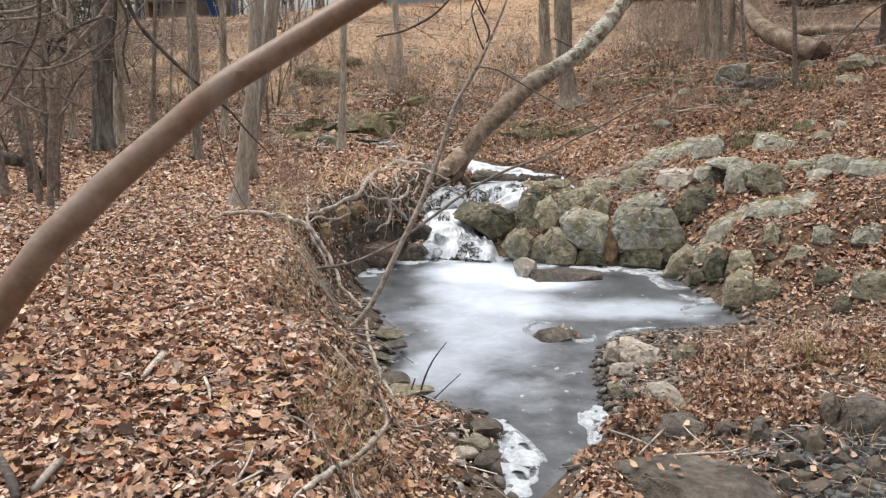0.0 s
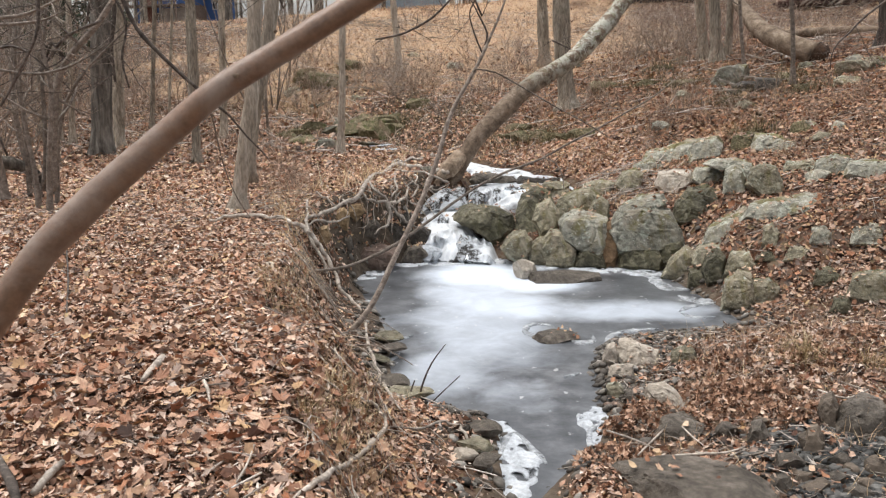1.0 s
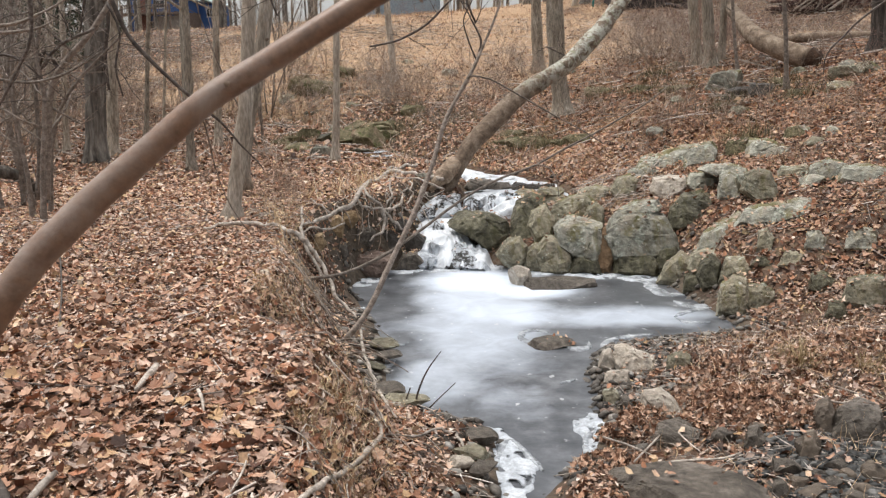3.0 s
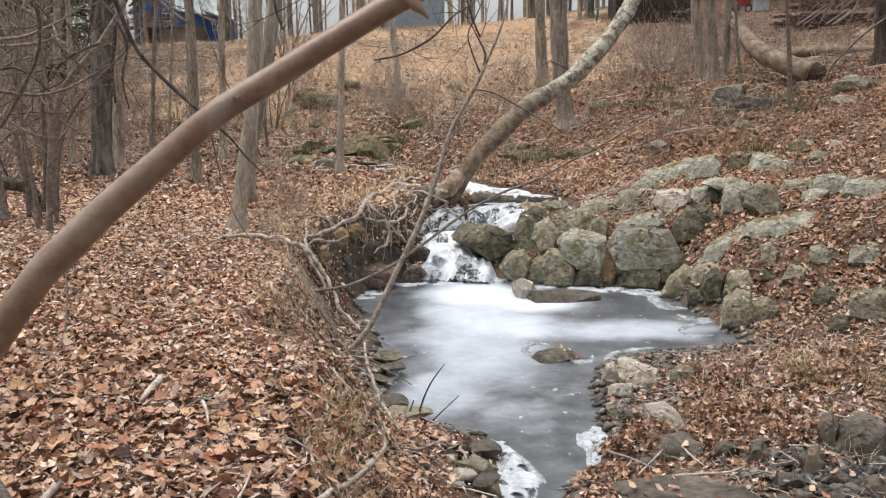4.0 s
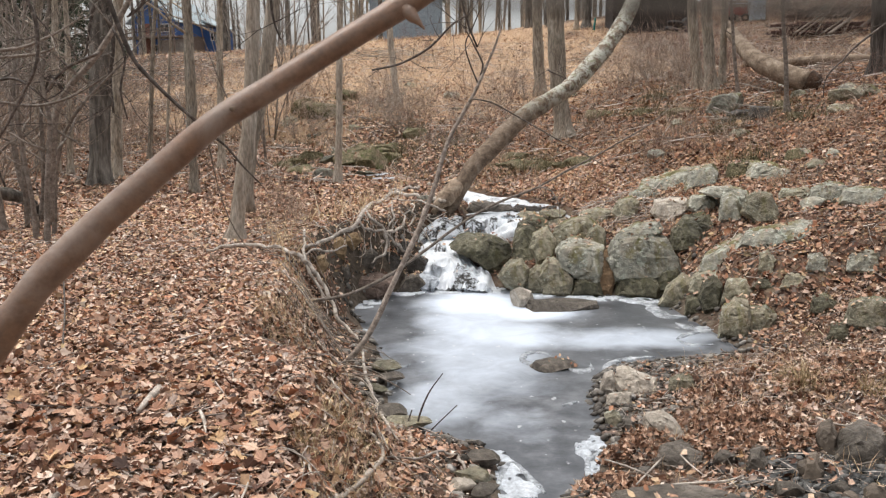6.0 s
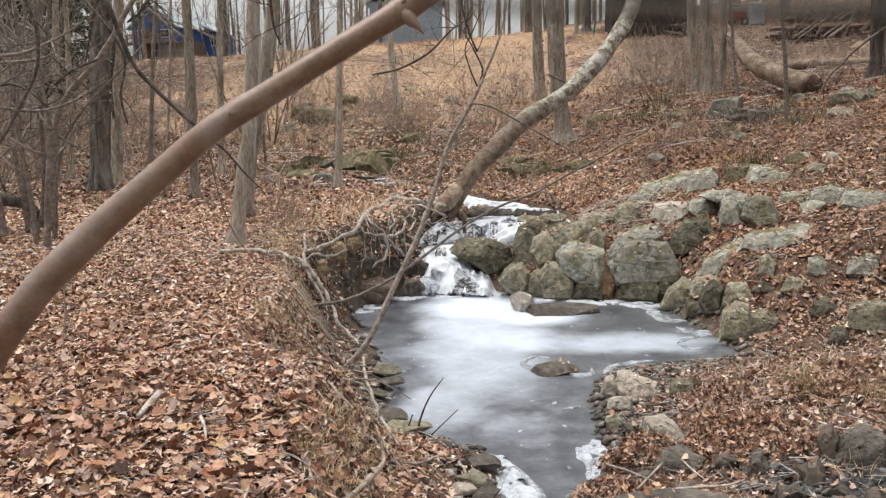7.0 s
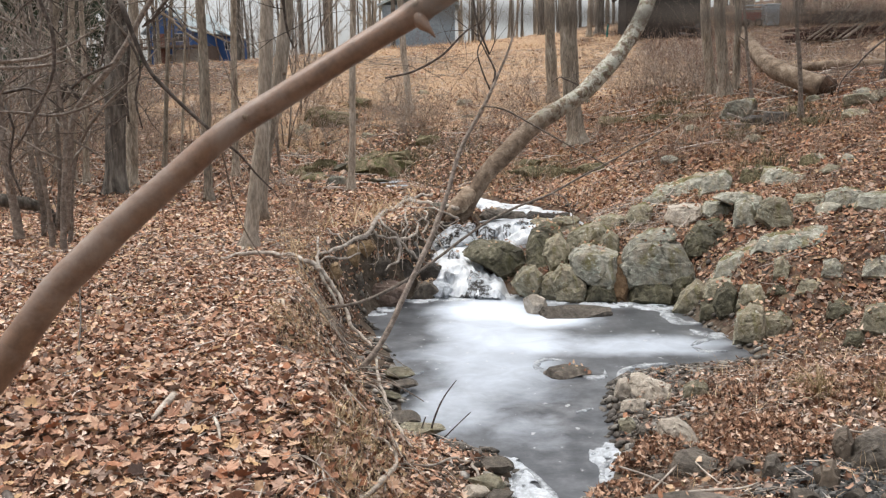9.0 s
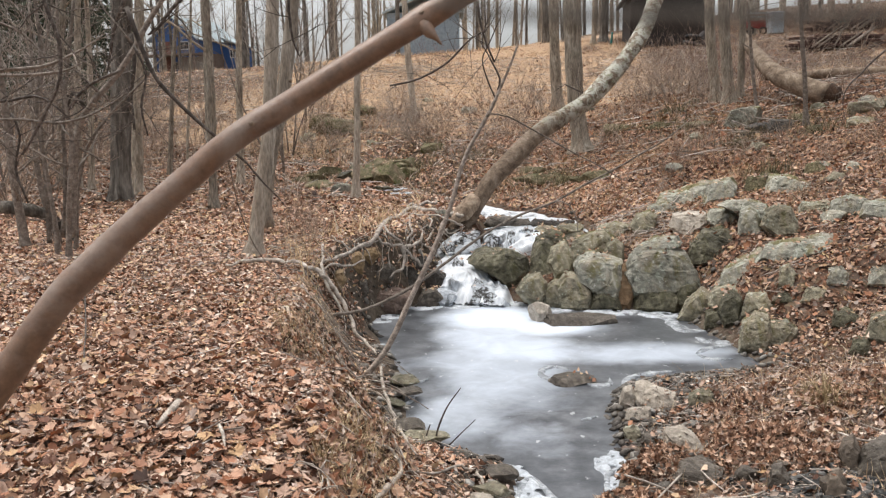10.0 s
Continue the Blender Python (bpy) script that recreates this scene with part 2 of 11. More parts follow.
M_HEAPLEAF = litter("russet_leaf", [(0.0, (0.05, 0.026, 0.018)), (0.3, (0.21, 0.105, 0.06)), (0.6, (0.38, 0.215, 0.135)), (0.9, (0.56, 0.38, 0.27)), (1.0, (0.68, 0.55, 0.44))])
M_SEDGE = litter("sedge", [(0.0, (0.16, 0.115, 0.05)), (0.5, (0.38, 0.28, 0.15)), (1.0, (0.58, 0.45, 0.29))])
M_REDBRUSH = litter("red_brush", [(0.0, (0.10, 0.05, 0.038)), (0.5, (0.24, 0.145, 0.115)), (1.0, (0.42, 0.30, 0.25))], 0.9)
M_GREENMOSS = surface("green_moss", [(0.3, (0.05, 0.043, 0.024)), (0.5, (0.13, 0.112, 0.062)), (0.66, (0.25, 0.21, 0.14))], 6, rough=0.95, bump=1.0, depth=0.04, patches=[((0.26, 0.19, 0.13), 2.5, 0.50, 0.58), ((0.09, 0.10, 0.035), 4, 0.54, 0.62)], grit=0.8)
M_HERB = litter("dull_herb", [(0.0, (0.04, 0.04, 0.018)), (0.5, (0.15, 0.125, 0.06)), (1.0, (0.36, 0.28, 0.17))])
M_NEEDLES = litter("needles", [(0.0, (0.015, 0.022, 0.012)), (0.5, (0.035, 0.05, 0.024)), (1.0, (0.075, 0.09, 0.045))])
M_MOSS = litter("moss", [(0.0, (0.10, 0.12, 0.03)), (0.6, (0.2, 0.22, 0.07)), (1.0, (0.33, 0.33, 0.13))])


def ground_material():
    m, nt, p = fresh("leaf_covered_earth")
    vec = mapped(nt)
    v = nt.nodes.new("ShaderNodeTexVoronoi")
    v.inputs["Scale"].default_value = 16
    w = nt.nodes.new("ShaderNodeVectorMath")
    w.operation = 'ADD'
    n = nt.nodes.new("ShaderNodeTexNoise")
    n.inputs["Scale"].default_value, n.inputs["Detail"].default_value = 9, 5
    nt.links.new(vec, n.inputs["Vector"])
    s = nt.nodes.new("ShaderNodeVectorMath")
    s.operation = 'SCALE'
    s.inputs["Scale"].default_value = 0.16
    nt.links.new(n.outputs["Color"], s.inputs[0])
    nt.links.new(vec, w.inputs[0])
    nt.links.new(s.outputs[0], w.inputs[1])
    nt.links.new(w.outputs[0], v.inputs["Vector"])
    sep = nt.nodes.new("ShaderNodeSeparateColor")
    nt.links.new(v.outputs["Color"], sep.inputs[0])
    # leaf colours cut to a quarter: rotting lower layer plus painted shade of gaps
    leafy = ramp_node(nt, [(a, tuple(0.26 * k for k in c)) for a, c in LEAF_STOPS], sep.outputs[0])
    soil = ramp_node(nt, [(0.3, (0.046, 0.036, 0.027)), (0.6, (0.125, 0.098, 0.073)), (0.8, (0.24, 0.195, 0.15))], noise_node(nt, vec, 12, 8, 0.7))
    lawn = ramp_node(nt, [(0.3, (0.17, 0.105, 0.065)), (0.5, (0.42, 0.285, 0.18)), (0.68, (0.60, 0.45, 0.31))], noise_node(nt, vec, 5.0, 12, 0.85))
    a = nt.nodes.new("ShaderNodeAttribute")
    a.attribute_name = "cover"
    cover = nt.nodes.new("ShaderNodeSeparateColor")
    nt.links.new(a.outputs["Color"], cover.inputs[0])
    worn = noise_node(nt, vec, 2.2, 7, 0.7)
    add = nt.nodes.new("ShaderNodeMath")
    add.operation = 'ADD'
    nt.links.new(cover.outputs[0], add.inputs[0])
    nt.links.new(worn, add.inputs[1])
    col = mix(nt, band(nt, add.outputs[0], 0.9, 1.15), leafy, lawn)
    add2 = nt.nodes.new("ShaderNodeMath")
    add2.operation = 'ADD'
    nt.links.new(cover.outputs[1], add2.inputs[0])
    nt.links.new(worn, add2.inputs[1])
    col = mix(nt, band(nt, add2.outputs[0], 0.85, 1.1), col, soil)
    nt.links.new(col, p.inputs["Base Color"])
    p.inputs["Roughness"].default_value = 0.9
    p.inputs["Specular IOR Level"].default_value = 0.2
    nt.links.new(bumped(nt, v.outputs["Distance"], 0.6, 0.03), p.inputs["Normal"])
    return m


M_GROUND = ground_material()


def ice_material():
    """Pool ice: clear and dark at the edges, milky where froth froze below the fall."""
    m, nt, p = fresh("pool_ice")
    vec = mapped(nt)
    n = nt.nodes.new("ShaderNodeTexNoise")
    n.inputs["Scale"].default_value, n.inputs["Detail"].default_value = 1.1, 6
    nt.links.new(vec, n.inputs["Vector"])
    s = nt.nodes.new("ShaderNodeVectorMath")
    s.operation = 'MULTIPLY_ADD'
    s.inputs[1].default_value = (0.9, 0.6, 0)
    nt.links.new(n.outputs["Color"], s.inputs[0])
    nt.links.new(vec, s.inputs[2])
    total = None
    for x, y, rx, ry, top in ((0.48, 10.35, 1.1, 1.05, 1.2), (0.45, 9.4, 1.0, 1.5, 0.84), (0.35, 8.1, 1.05, 1.8, 0.66), (0.05, 7.0, 0.7, 1.0, 0.54), (0.95, 9.95, 0.95, 1.0, 1.1), (0.7, 8.9, 0.9, 1.0, 0.9), (1.9, 8.7, 1.4, 0.6, 0.68), (0.6, 6.3, 0.45, 0.6, 0.36)):
        k = nt.nodes.new("ShaderNodeMapping")
        k.vector_type = 'TEXTURE'
        k.inputs["Location"].default_value, k.inputs["Scale"].default_value = (x + 0.45, y + 0.3, 0), (rx, ry, 1)
        nt.links.new(s.outputs[0], k.inputs["Vector"])
        ln = nt.nodes.new("ShaderNodeVectorMath")
        ln.operation = 'LENGTH'
        nt.links.new(k.outputs[0], ln.inputs[0])
        r = nt.nodes.new("ShaderNodeMapRange")
        r.interpolation_type = 'SMOOTHERSTEP'
        r.inputs["From Min"].default_value, r.inputs["From Max"].default_value = 0.15, 1.15
        r.inputs["To Min"].default_value, r.inputs["To Max"].default_value = top, 0.0
        nt.links.new(ln.outputs["Value"], r.inputs["Value"])
        if total is None:
            total = r.outputs[0]
        else:
            a = nt.nodes.new("ShaderNodeMath")
            a.operation = 'MAXIMUM'
            nt.links.new(total, a.inputs[0])
            nt.links.new(r.outputs[0], a.inputs[1])
            total = a.outputs[0]
    specks = band(nt, noise_node(nt, mapped(nt, (1, 0.7, 1)), 11, 3, 0.5), 0.67, 0.71)
    cloud = noise_node(nt, vec, 2.4, 6, 0.6, 0.8)
    grown = nt.nodes.new("ShaderNodeMath")
    grown.operation = 'MULTIPLY_ADD'
    nt.links.new(band(nt, cloud, 0.25, 0.75), grown.inputs[0])
    grown.inputs[1].default_value = 0.28
    nt.links.new(total, grown.inputs[2])
    mask = band(nt, grown.outputs[0], 0.30, 1.30)
    dark = ramp_node(nt, [(0.3, (0.036, 0.039, 0.044)), (0.5, (0.095, 0.101, 0.110)), (0.7, (0.19, 0.198, 0.21))], noise_node(nt, vec, 3, 7, 0.65))
    col = mix(nt, mask, dark, (0.79, 0.87, 0.98))
    col = mix(nt, mix(nt, 0.6, (0, 0, 0), specks), col, (0.6, 0.61, 0.62))
    nt.links.new(col, p.inputs["Base Color"])
    p.inputs["Roughness"].default_value = 0.3
    p.inputs["Specular IOR Level"].default_value = 0.5
    nt.links.new(bumped(nt, noise_node(nt, vec, 7, 5, 0.6), 0.12, 0.02), p.inputs["Normal"])
    return m


M_ICE = ice_material()
M_FROST = surface("white_ice", [(0.25, (0.264, 0.286, 0.308)), (0.5, (0.414, 0.440, 0.471)), (0.75, (0.581, 0.607, 0.634))], 5, rough=0.4, bump=0.06, depth=0.01, spread=0.04)
M_RIM = surface("rim_ice", [(0.25, (0.302, 0.324, 0.342)), (0.5, (0.403, 0.425, 0.446)), (0.75, (0.504, 0.526, 0.547))], 6, rough=0.4, bump=0.06, depth=0.01, spread=0.04)
nt_ = M_RIM.node_tree                         # the thin ice lets the dark pool show
nt_.links.new(band(nt_, noise_node(nt_, mapped(nt_), 9.0, 4, 0.6, 0.6), 0.22, 0.62), nt_.nodes["Principled BSDF"].inputs["Alpha"])
nt_ = M_FROST.node_tree                       # lacy, thin ice
nt_.links.new(band(nt_, noise_node(nt_, mapped(nt_), 5.5, 2, 0.4, 0.6), 0.36, 0.42), nt_.nodes["Principled BSDF"].inputs["Alpha"])


def fall_material():
    m, nt, p = fresh("frozen_fall")
    vec = mapped(nt, (1.3, 0.7, 0.5))
    run = noise_node(nt, vec, 2.8, 9, 0.66, 0.4)
    col = ramp_node(nt, [(0.34, (0.06, 0.062, 0.066)), (0.39, (0.30, 0.32, 0.345)), (0.46, (0.62, 0.655, 0.69)), (0.58, (0.82, 0.845, 0.87))], run)
    nt.links.new(col, p.inputs["Base Color"])
    p.inputs["Roughness"].default_value = 0.35
    nt.links.new(bumped(nt, noise_node(nt, mapped(nt, (1, 0.5, 0.5)), 14, 8, 0.65), 0.7, 0.04), p.inputs["Normal"])
    return m


M_FALL = fall_material()
M_BLUE = surface("blue_siding", [(0.3, (0.05, 0.105, 0.26)), (0.7, (0.065, 0.135, 0.32))], 2, (1, 1, 12), 0.7, 0.2, 0.01, spread=0.0)
M_ROOF = surface("pale_roof", [(0.3, (0.30, 0.36, 0.38)), (0.7, (0.42, 0.48, 0.50))], 3, rough=0.7, bump=0.2, spread=0.0)
M_TRIM = surface("white_trim", [(0.3, (0.55, 0.55, 0.54)), (0.7, (0.72, 0.72, 0.71))], 3, rough=0.6, bump=0.1, spread=0.0)
M_DECK = surface("deck_wood", [(0.3, (0.14, 0.10, 0.08)), (0.7, (0.27, 0.21, 0.17))], 6, rough=0.85, bump=0.2, spread=0.1)
M_SHED = surface("dark_shed_wall", [(0.3, (0.020, 0.016, 0.015)), (0.7, (0.045, 0.036, 0.033))], 3, (1, 1, 8), 0.85, 0.3, 0.01, spread=0.0)
M_GREYWALL = surface("grey_blue_wall", [(0.3, (0.22, 0.28, 0.33)), (0.7, (0.31, 0.38, 0.44))], 2, rough=0.7, bump=0.1, spread=0.0)
M_STONEWALL = surface("foundation", [(0.3, (0.30, 0.28, 0.25)), (0.7, (0.50, 0.48, 0.45))], 3, rough=0.9, bump=0.4, spread=0.0)
M_BRICK = surface("chimney_brick", [(0.3, (0.14, 0.06, 0.045)), (0.7, (0.26, 0.13, 0.10))], 8, rough=0.9, bump=0.3, spread=0.0)
M_RED = surface("red_paint", [(0.3, (0.28, 0.02, 0.015)), (0.7, (0.40, 0.04, 0.03))], 4, rough=0.4, bump=0.05, spread=0.0)
M_TEAL = surface("teal_tarp", [(0.3, (0.01, 0.13, 0.12)), (0.7, (0.03, 0.24, 0.22))], 5, rough=0.5, bump=0.3, spread=0.0)
M_TYRE = surface("black_rubber", [(0.3, (0.01, 0.01, 0.011)), (0.7, (0.03, 0.03, 0.031))], 9, rough=0.6, bump=0.2, spread=0.0)
M_LUMBER = surface("old_lumber", [(0.3, (0.045, 0.024, 0.020)), (0.7, (0.108, 0.063, 0.053))], 6, rough=0.85, bump=0.3, spread=0.4)
M_PLASTIC = surface("pale_plastic", [(0.3, (0.35, 0.40, 0.43)), (0.7, (0.48, 0.52, 0.55))], 3, rough=0.5, bump=0.1, spread=0.0)
M_PANE = surface("window_glass", [(0.3, (0.02, 0.025, 0.03)), (0.7, (0.05, 0.06, 0.07))], 2, rough=0.08, bump=0.0, spread=0.0)
M_CREAM = surface("cream_curtain", [(0.3, (0.45, 0.42, 0.38)), (0.7, (0.62, 0.6, 0.55))], 2, rough=0.7, bump=0.0, spread=0.0)


# ---------------------------------------------------------------- the lie of the land
# z = 0 is the ice of the pool; the bank with the path lies 0.9 m above it
def ramp(a, b, t):
    t = np.clip((t - a) / (b - a), 0, 1)
    return t * t * (3 - 2 * t)


def smax(a, b, k):
    h = np.clip(0.5 + 0.5 * (a - b) / k, 0, 1)
    return b + (a - b) * h + k * h * (1 - h)


def smin(a, b, k):
    return -smax(-a, -b, k)


POOL = np.array([
    (-0.62, 10.98), (-0.03, 11.19), (0.58, 11.36), (1.08, 11.02), (1.71, 10.82), (2.26, 10.69), (2.79, 10.63), (2.83, 9.74),
    (2.96, 9.01), (3.04, 8.18), (2.43, 7.99), (1.84, 7.78), (1.5, 7.56), (1.33, 6.96), (1.28, 6.43), (1.23, 5.88),
    (1.05, 5.4), (0.75, 4.92), (0.58, 4.64), (0.52, 4), (0.85, 3), (1.5, 1.5), (2.2, -1), (1.7, -1),
    (1, 1.5), (0.45, 3), (0.27, 4), (0.35, 4.77), (0.37, 5.49), (0.34, 5.83), (0.13, 6.04), (-0.15, 6.18),
    (-0.39, 6.37), (-0.5, 7.1), (-0.5, 7.73), (-0.68, 8.47), (-0.91, 9.36), (-1.1, 9.96), (-0.95, 10.6),
])
# creek above the fall: x, y, level, half width
CREEK = np.array([
    (0.13, 11.02, 0.0, 0.62), (0.19, 11.31, 0.13, 0.52), (0.15, 11.62, 0.28, 0.38), (0.02, 11.98, 0.33, 0.32), (-0.03, 12.37, 0.36, 0.35),
    (0.16, 12.86, 0.40, 0.46), (0.58, 12.99, 0.43, 0.58), (0.88, 13.16, 0.61, 0.66), (1.28, 13.66, 0.63, 0.92), (1.32, 14.24, 0.65, 0.80), (1.08, 15.0, 0.69, 0.62),
    (0.70, 15.6, 0.70, 0.36), (0.0, 17.3, 0.71, 0.36), (-0.8, 18.6, 0.72, 0.38), (-1.41, 19.5, 0.74, 0.36), (-1.9, 20.6, 0.80, 0.4), (-4.3, 22.8, 1.1, 0.5),
    (-8.0, 25.5, 1.7, 0.5), (-16.0, 27.0, 2.2, 0.5)])


def wobble(x, y, s, seed=0.0):
    """Cheap smooth unevenness, about -1 to 1."""
    a = np.sin(x * 1.7 / s + seed) * np.cos(y * 1.3 / s + 2.1 * seed)
    b = np.sin((x * 0.8 + y * 1.9) / s + 1.3 + seed) * np.cos((x * 2.3 - y * 0.7) / s + seed * 0.7)
    c = np.sin((x * 4.1 - y * 3.3) / s + seed * 1.9) * np.cos((x * 2.9 + y * 4.7) / s)
    return 0.45 * a + 0.35 * b + 0.2 * c


def pool_distance(x, y):
    """Distance to the shore line, negative inside."""
    px, py = POOL[:, 0], POOL[:, 1]
    qx, qy = np.roll(px, -1), np.roll(py, -1)
    best, inside = np.full(x.shape, 1e9), np.zeros(x.shape, bool)
    for ax, ay, bx, by in zip(px, py, qx, qy):
        dx, dy = bx - ax, by - ay
        t = np.clip(((x - ax) * dx + (y - ay) * dy) / (dx * dx + dy * dy), 0, 1)
        best = np.minimum(best, np.hypot(x - ax - t * dx, y - ay - t * dy))
        cross = (ay > y) != (by > y)
        inside ^= cross & (x < dx * (y - ay) / (dy if abs(dy) > 1e-9 else 1e-9) + ax)
    return np.where(inside, -best, best)


def creek_distance(x, y):
    """Distance from the creek's edge (negative in it), its level there, and the side (1: right bank)."""
    best, level, side = np.full(x.shape, 1e9), np.zeros(x.shape), np.zeros(x.shape)
    for (ax, ay, az, aw), (bx, by, bz, bw) in zip(CREEK[:-1], CREEK[1:]):
        dx, dy = bx - ax, by - ay
        t = np.clip(((x - ax) * dx + (y - ay) * dy) / (dx * dx + dy * dy), 0, 1)
        d = np.hypot(x - ax - t * dx, y - ay - t * dy) - (aw + (bw - aw) * t)
        near = d < best
        best = np.where(near, d, best)
        level = np.where(near, az + (bz - az) * t, level)
        side = np.where(near, np.where((x - ax) * dy - (y - ay) * dx > 0, 1.0, 0.0), side)
    return best, level, side


def land(x, y):
    """Height of the ground at x, y (arrays)."""
    x, y = np.asarray(x, float), np.asarray(y, float)
    bank = 0.9 + 0.05 * wobble(x, y, 1.6) + 0.02 * np.maximum(-x - 3, 0)
    right = smax(-1.12 + 0.25 * x + 0.0987 * y, 0.24 + 0.06 * np.maximum(x - 1.5, 0), 0.3) + 0.06 * wobble(x, y, 0.9, 1.0)
    right = smin(right, 3.2 + 0.03 * x, 1.2)
    hill = 0.9 + 0.152 * (y - 17.5) + 0.02 * np.maximum(x - 2, 0) + 0.06 * np.maximum(x - 7, 0) * ramp(22, 45, y) + 0.05 * np.minimum(x + 2, 0) * ramp(17, 24, y) * (1 - ramp(30, 45, y))
    hill = smin(hill, 6.5 + 0.012 * (y - 52) + 0.095 * np.clip(x, -26, 0) + 0.16 * np.clip(x, 0, 25) + 0.3 * wobble(x, y, 9.0), 1.5) + 0.16 * wobble(x, y, 3.0, 2.0) + 0.06 * wobble(x, y, 0.9, 6.0)
    middle = np.interp(y, [0, 3, 4, 8.5, 11, 13, 16, 18], [1.6, 0.9, 0.7, 0.6, 0.3, 0.7, 0.2, -1.3])
    onto = ramp(-0.5, 0.5, x - middle)
    flat = bank * (1 - onto) + right * onto
    z = smax(flat, hill, 0.5)
    far = ramp(11.0, 12.5, y)
    # the pool and its shores
    d = pool_distance(x, y)
    west = (1 - ramp(0.2, 0.9, x)) * (1 - ramp(8.6, 9.6, y))          # a stony foot below the bank
    east = ramp(0.9, 1.2, x) * (1 - ramp(7.8, 8.6, y))                # a flat pebbly shore
    rise = 1.05 + 1.2 * (1 - ramp(-0.9, -0.2, x)) * ramp(8.8, 9.8, y) - 0.75 * ramp(0.3, 1.4, x) * (1 - ramp(8.6, 10.0, y)) + 0.1 * wobble(x, y, 0.5, 3.0) + 0.6 * west
    low = (0.42 + 0.26 * ramp(4.2, 4.8, y) * (1 - ramp(5.9, 6.9, y))) * west + 0.5 * east
    shore = np.where(d > 0, 0.02 + np.minimum(d, low) * (0.3 - 0.2 * east) + np.maximum(d - low, 0) * rise, np.maximum(-0.3, 0.02 + d * 0.6))
    z = smin(z, shore, 0.12)
    # the creek
    c, level, side = creek_distance(x, y)
    steep = np.where(side > 0.5, 0.45, 2.4)
    brook = np.where(c > 0, level + 0.01 + c * steep, np.maximum(level - 0.12, level + 0.01 + c * 0.5))
    z = smin(z, brook, 0.1)
    return z + 0.012 * wobble(x, y, 0.22, 4.0)


def height(x, y):
    return float(land(np.array([x]), np.array([y]))[0])


# ---------------------------------------------------------------- building helpers
def mesh_of(name, bm, material, smooth=True):
    me = bpy.data.meshes.new(name)
    bm.to_mesh(me)
    bm.free()
    if material:
        me.materials.append(material)
    if smooth:
        me.polygons.foreach_set("use_smooth", [True] * len(me.polygons))
    return me


def part(name, bm, material, parent, label="", smooth=True):
    ob = new(name, mesh_of(name, bm, material, smooth))
    ob.parent = parent
    return tagged(ob, label)


def thing(name, at, label, category, group="", kind=""):
    ob = new(name)
    ob.empty_display_size = 0.1
    ob.location = at
    return tagged(ob, label, category, group, kind)


def curve_points(pts, step):
    """Catmull-Rom through (x, y, z, r) rows, about a step apart."""
    p = [Vector(q) for q in pts]
    p = [p[0] * 2 - p[1]] + p + [p[-1] * 2 - p[-2]]
    out = []
    for a, b, c, d in zip(p, p[1:], p[2:], p[3:]):
        n = max(2, int((c - b).to_3d().length / step)) if (c - b).to_3d().length > step else 1
        for i in range(n):
            t = i / n
            out.append(0.5 * (2 * b + (c - a) * t + (2 * a - 5 * b + 4 * c - d) * t * t + (3 * b - a - 3 * c + d) * t ** 3))
    out.append(p[-2])
    return out


def tube(bm, pts, sides=8, step=0.15, rough=0.0, seed=0, origin=(0, 0, 0)):
    """A tapered round limb along (x, y, z, r) rows, closed at both ends."""
    rows = curve_points(pts, step)
    org = Vector(origin)
    rings, up = [], None
    for i, q in enumerate(rows):
        at, r = Vector(q[:3]), max(q[3], 0.0006)
        a = Vector(rows[max(i - 1, 0)][:3])
        b = Vector(rows[min(i + 1, len(rows) - 1)][:3])
        way = (b - a).normalized() if (b - a).length > 1e-7 else Vector((0, 0, 1))
        if up is None:
            up = way.orthogonal().normalized()
        up = (up - way * up.dot(way)).normalized()
        side = way.cross(up)
        ring = []
        for k in range(sides):
            t = 2 * math.pi * k / sides
            out = up * math.cos(t) + side * math.sin(t)
            rr = r
            if rough:
                rr *= 1 + rough * noise.noise((at + out * r) * (0.6 / r) * 0.5 + Vector((seed * 7.3, 0, 0)))
            ring.append(bm.verts.new(at + out * rr - org))
        rings.append(ring)
    for r0, r1 in zip(rings, rings[1:]):
        for k in range(sides):
            bm.faces.new((r0[k], r0[(k + 1) % sides], r1[(k + 1) % sides], r1[k]))
    bm.faces.new(rings[0][::-1])
    bm.faces.new(rings[-1])


def tube_thing(name, pts, material, label, category, sides=10, step=0.15, rough=0.12, seed=0, group="", kind=""):
    bm = bmesh.new()
    tube(bm, pts, sides, step, rough, seed, pts[0][:3])
    ob = new(name, mesh_of(name, bm, material))
    ob.location = pts[0][:3]
    return tagged(ob, label, category, group, kind)


def forked_branch(name, pts, material, label, group, seed, forks=6):
    """A crooked branch with side twigs of its own."""
    rng = random.Random(seed)
    ob = thing(name, pts[0][:3], label, "branch", group)
    bm, fine = bmesh.new(), bmesh.new()
    tube(bm, pts, 6, 0.08, 0.2, seed, pts[0][:3])
    line = curve_points(pts, 0.1)
    for i in range(forks):
        q = line[rng.randint(0, len(line) - 1)]
        sprays(fine, rng, Vector(q[:3]), (rng.uniform(-1, 1), rng.uniform(-0.6, 0.6), rng.uniform(-0.5, 1)), rng.uniform(0.25, 0.8), max(0.0035, q[3] * 0.5), 1, 4, 0.0, 4, pts[0][:3], 1.0)
    part("limb", bm, material, ob)
    tagged(part("twig_spray", fine, material, ob), kind="stuff")
    return ob


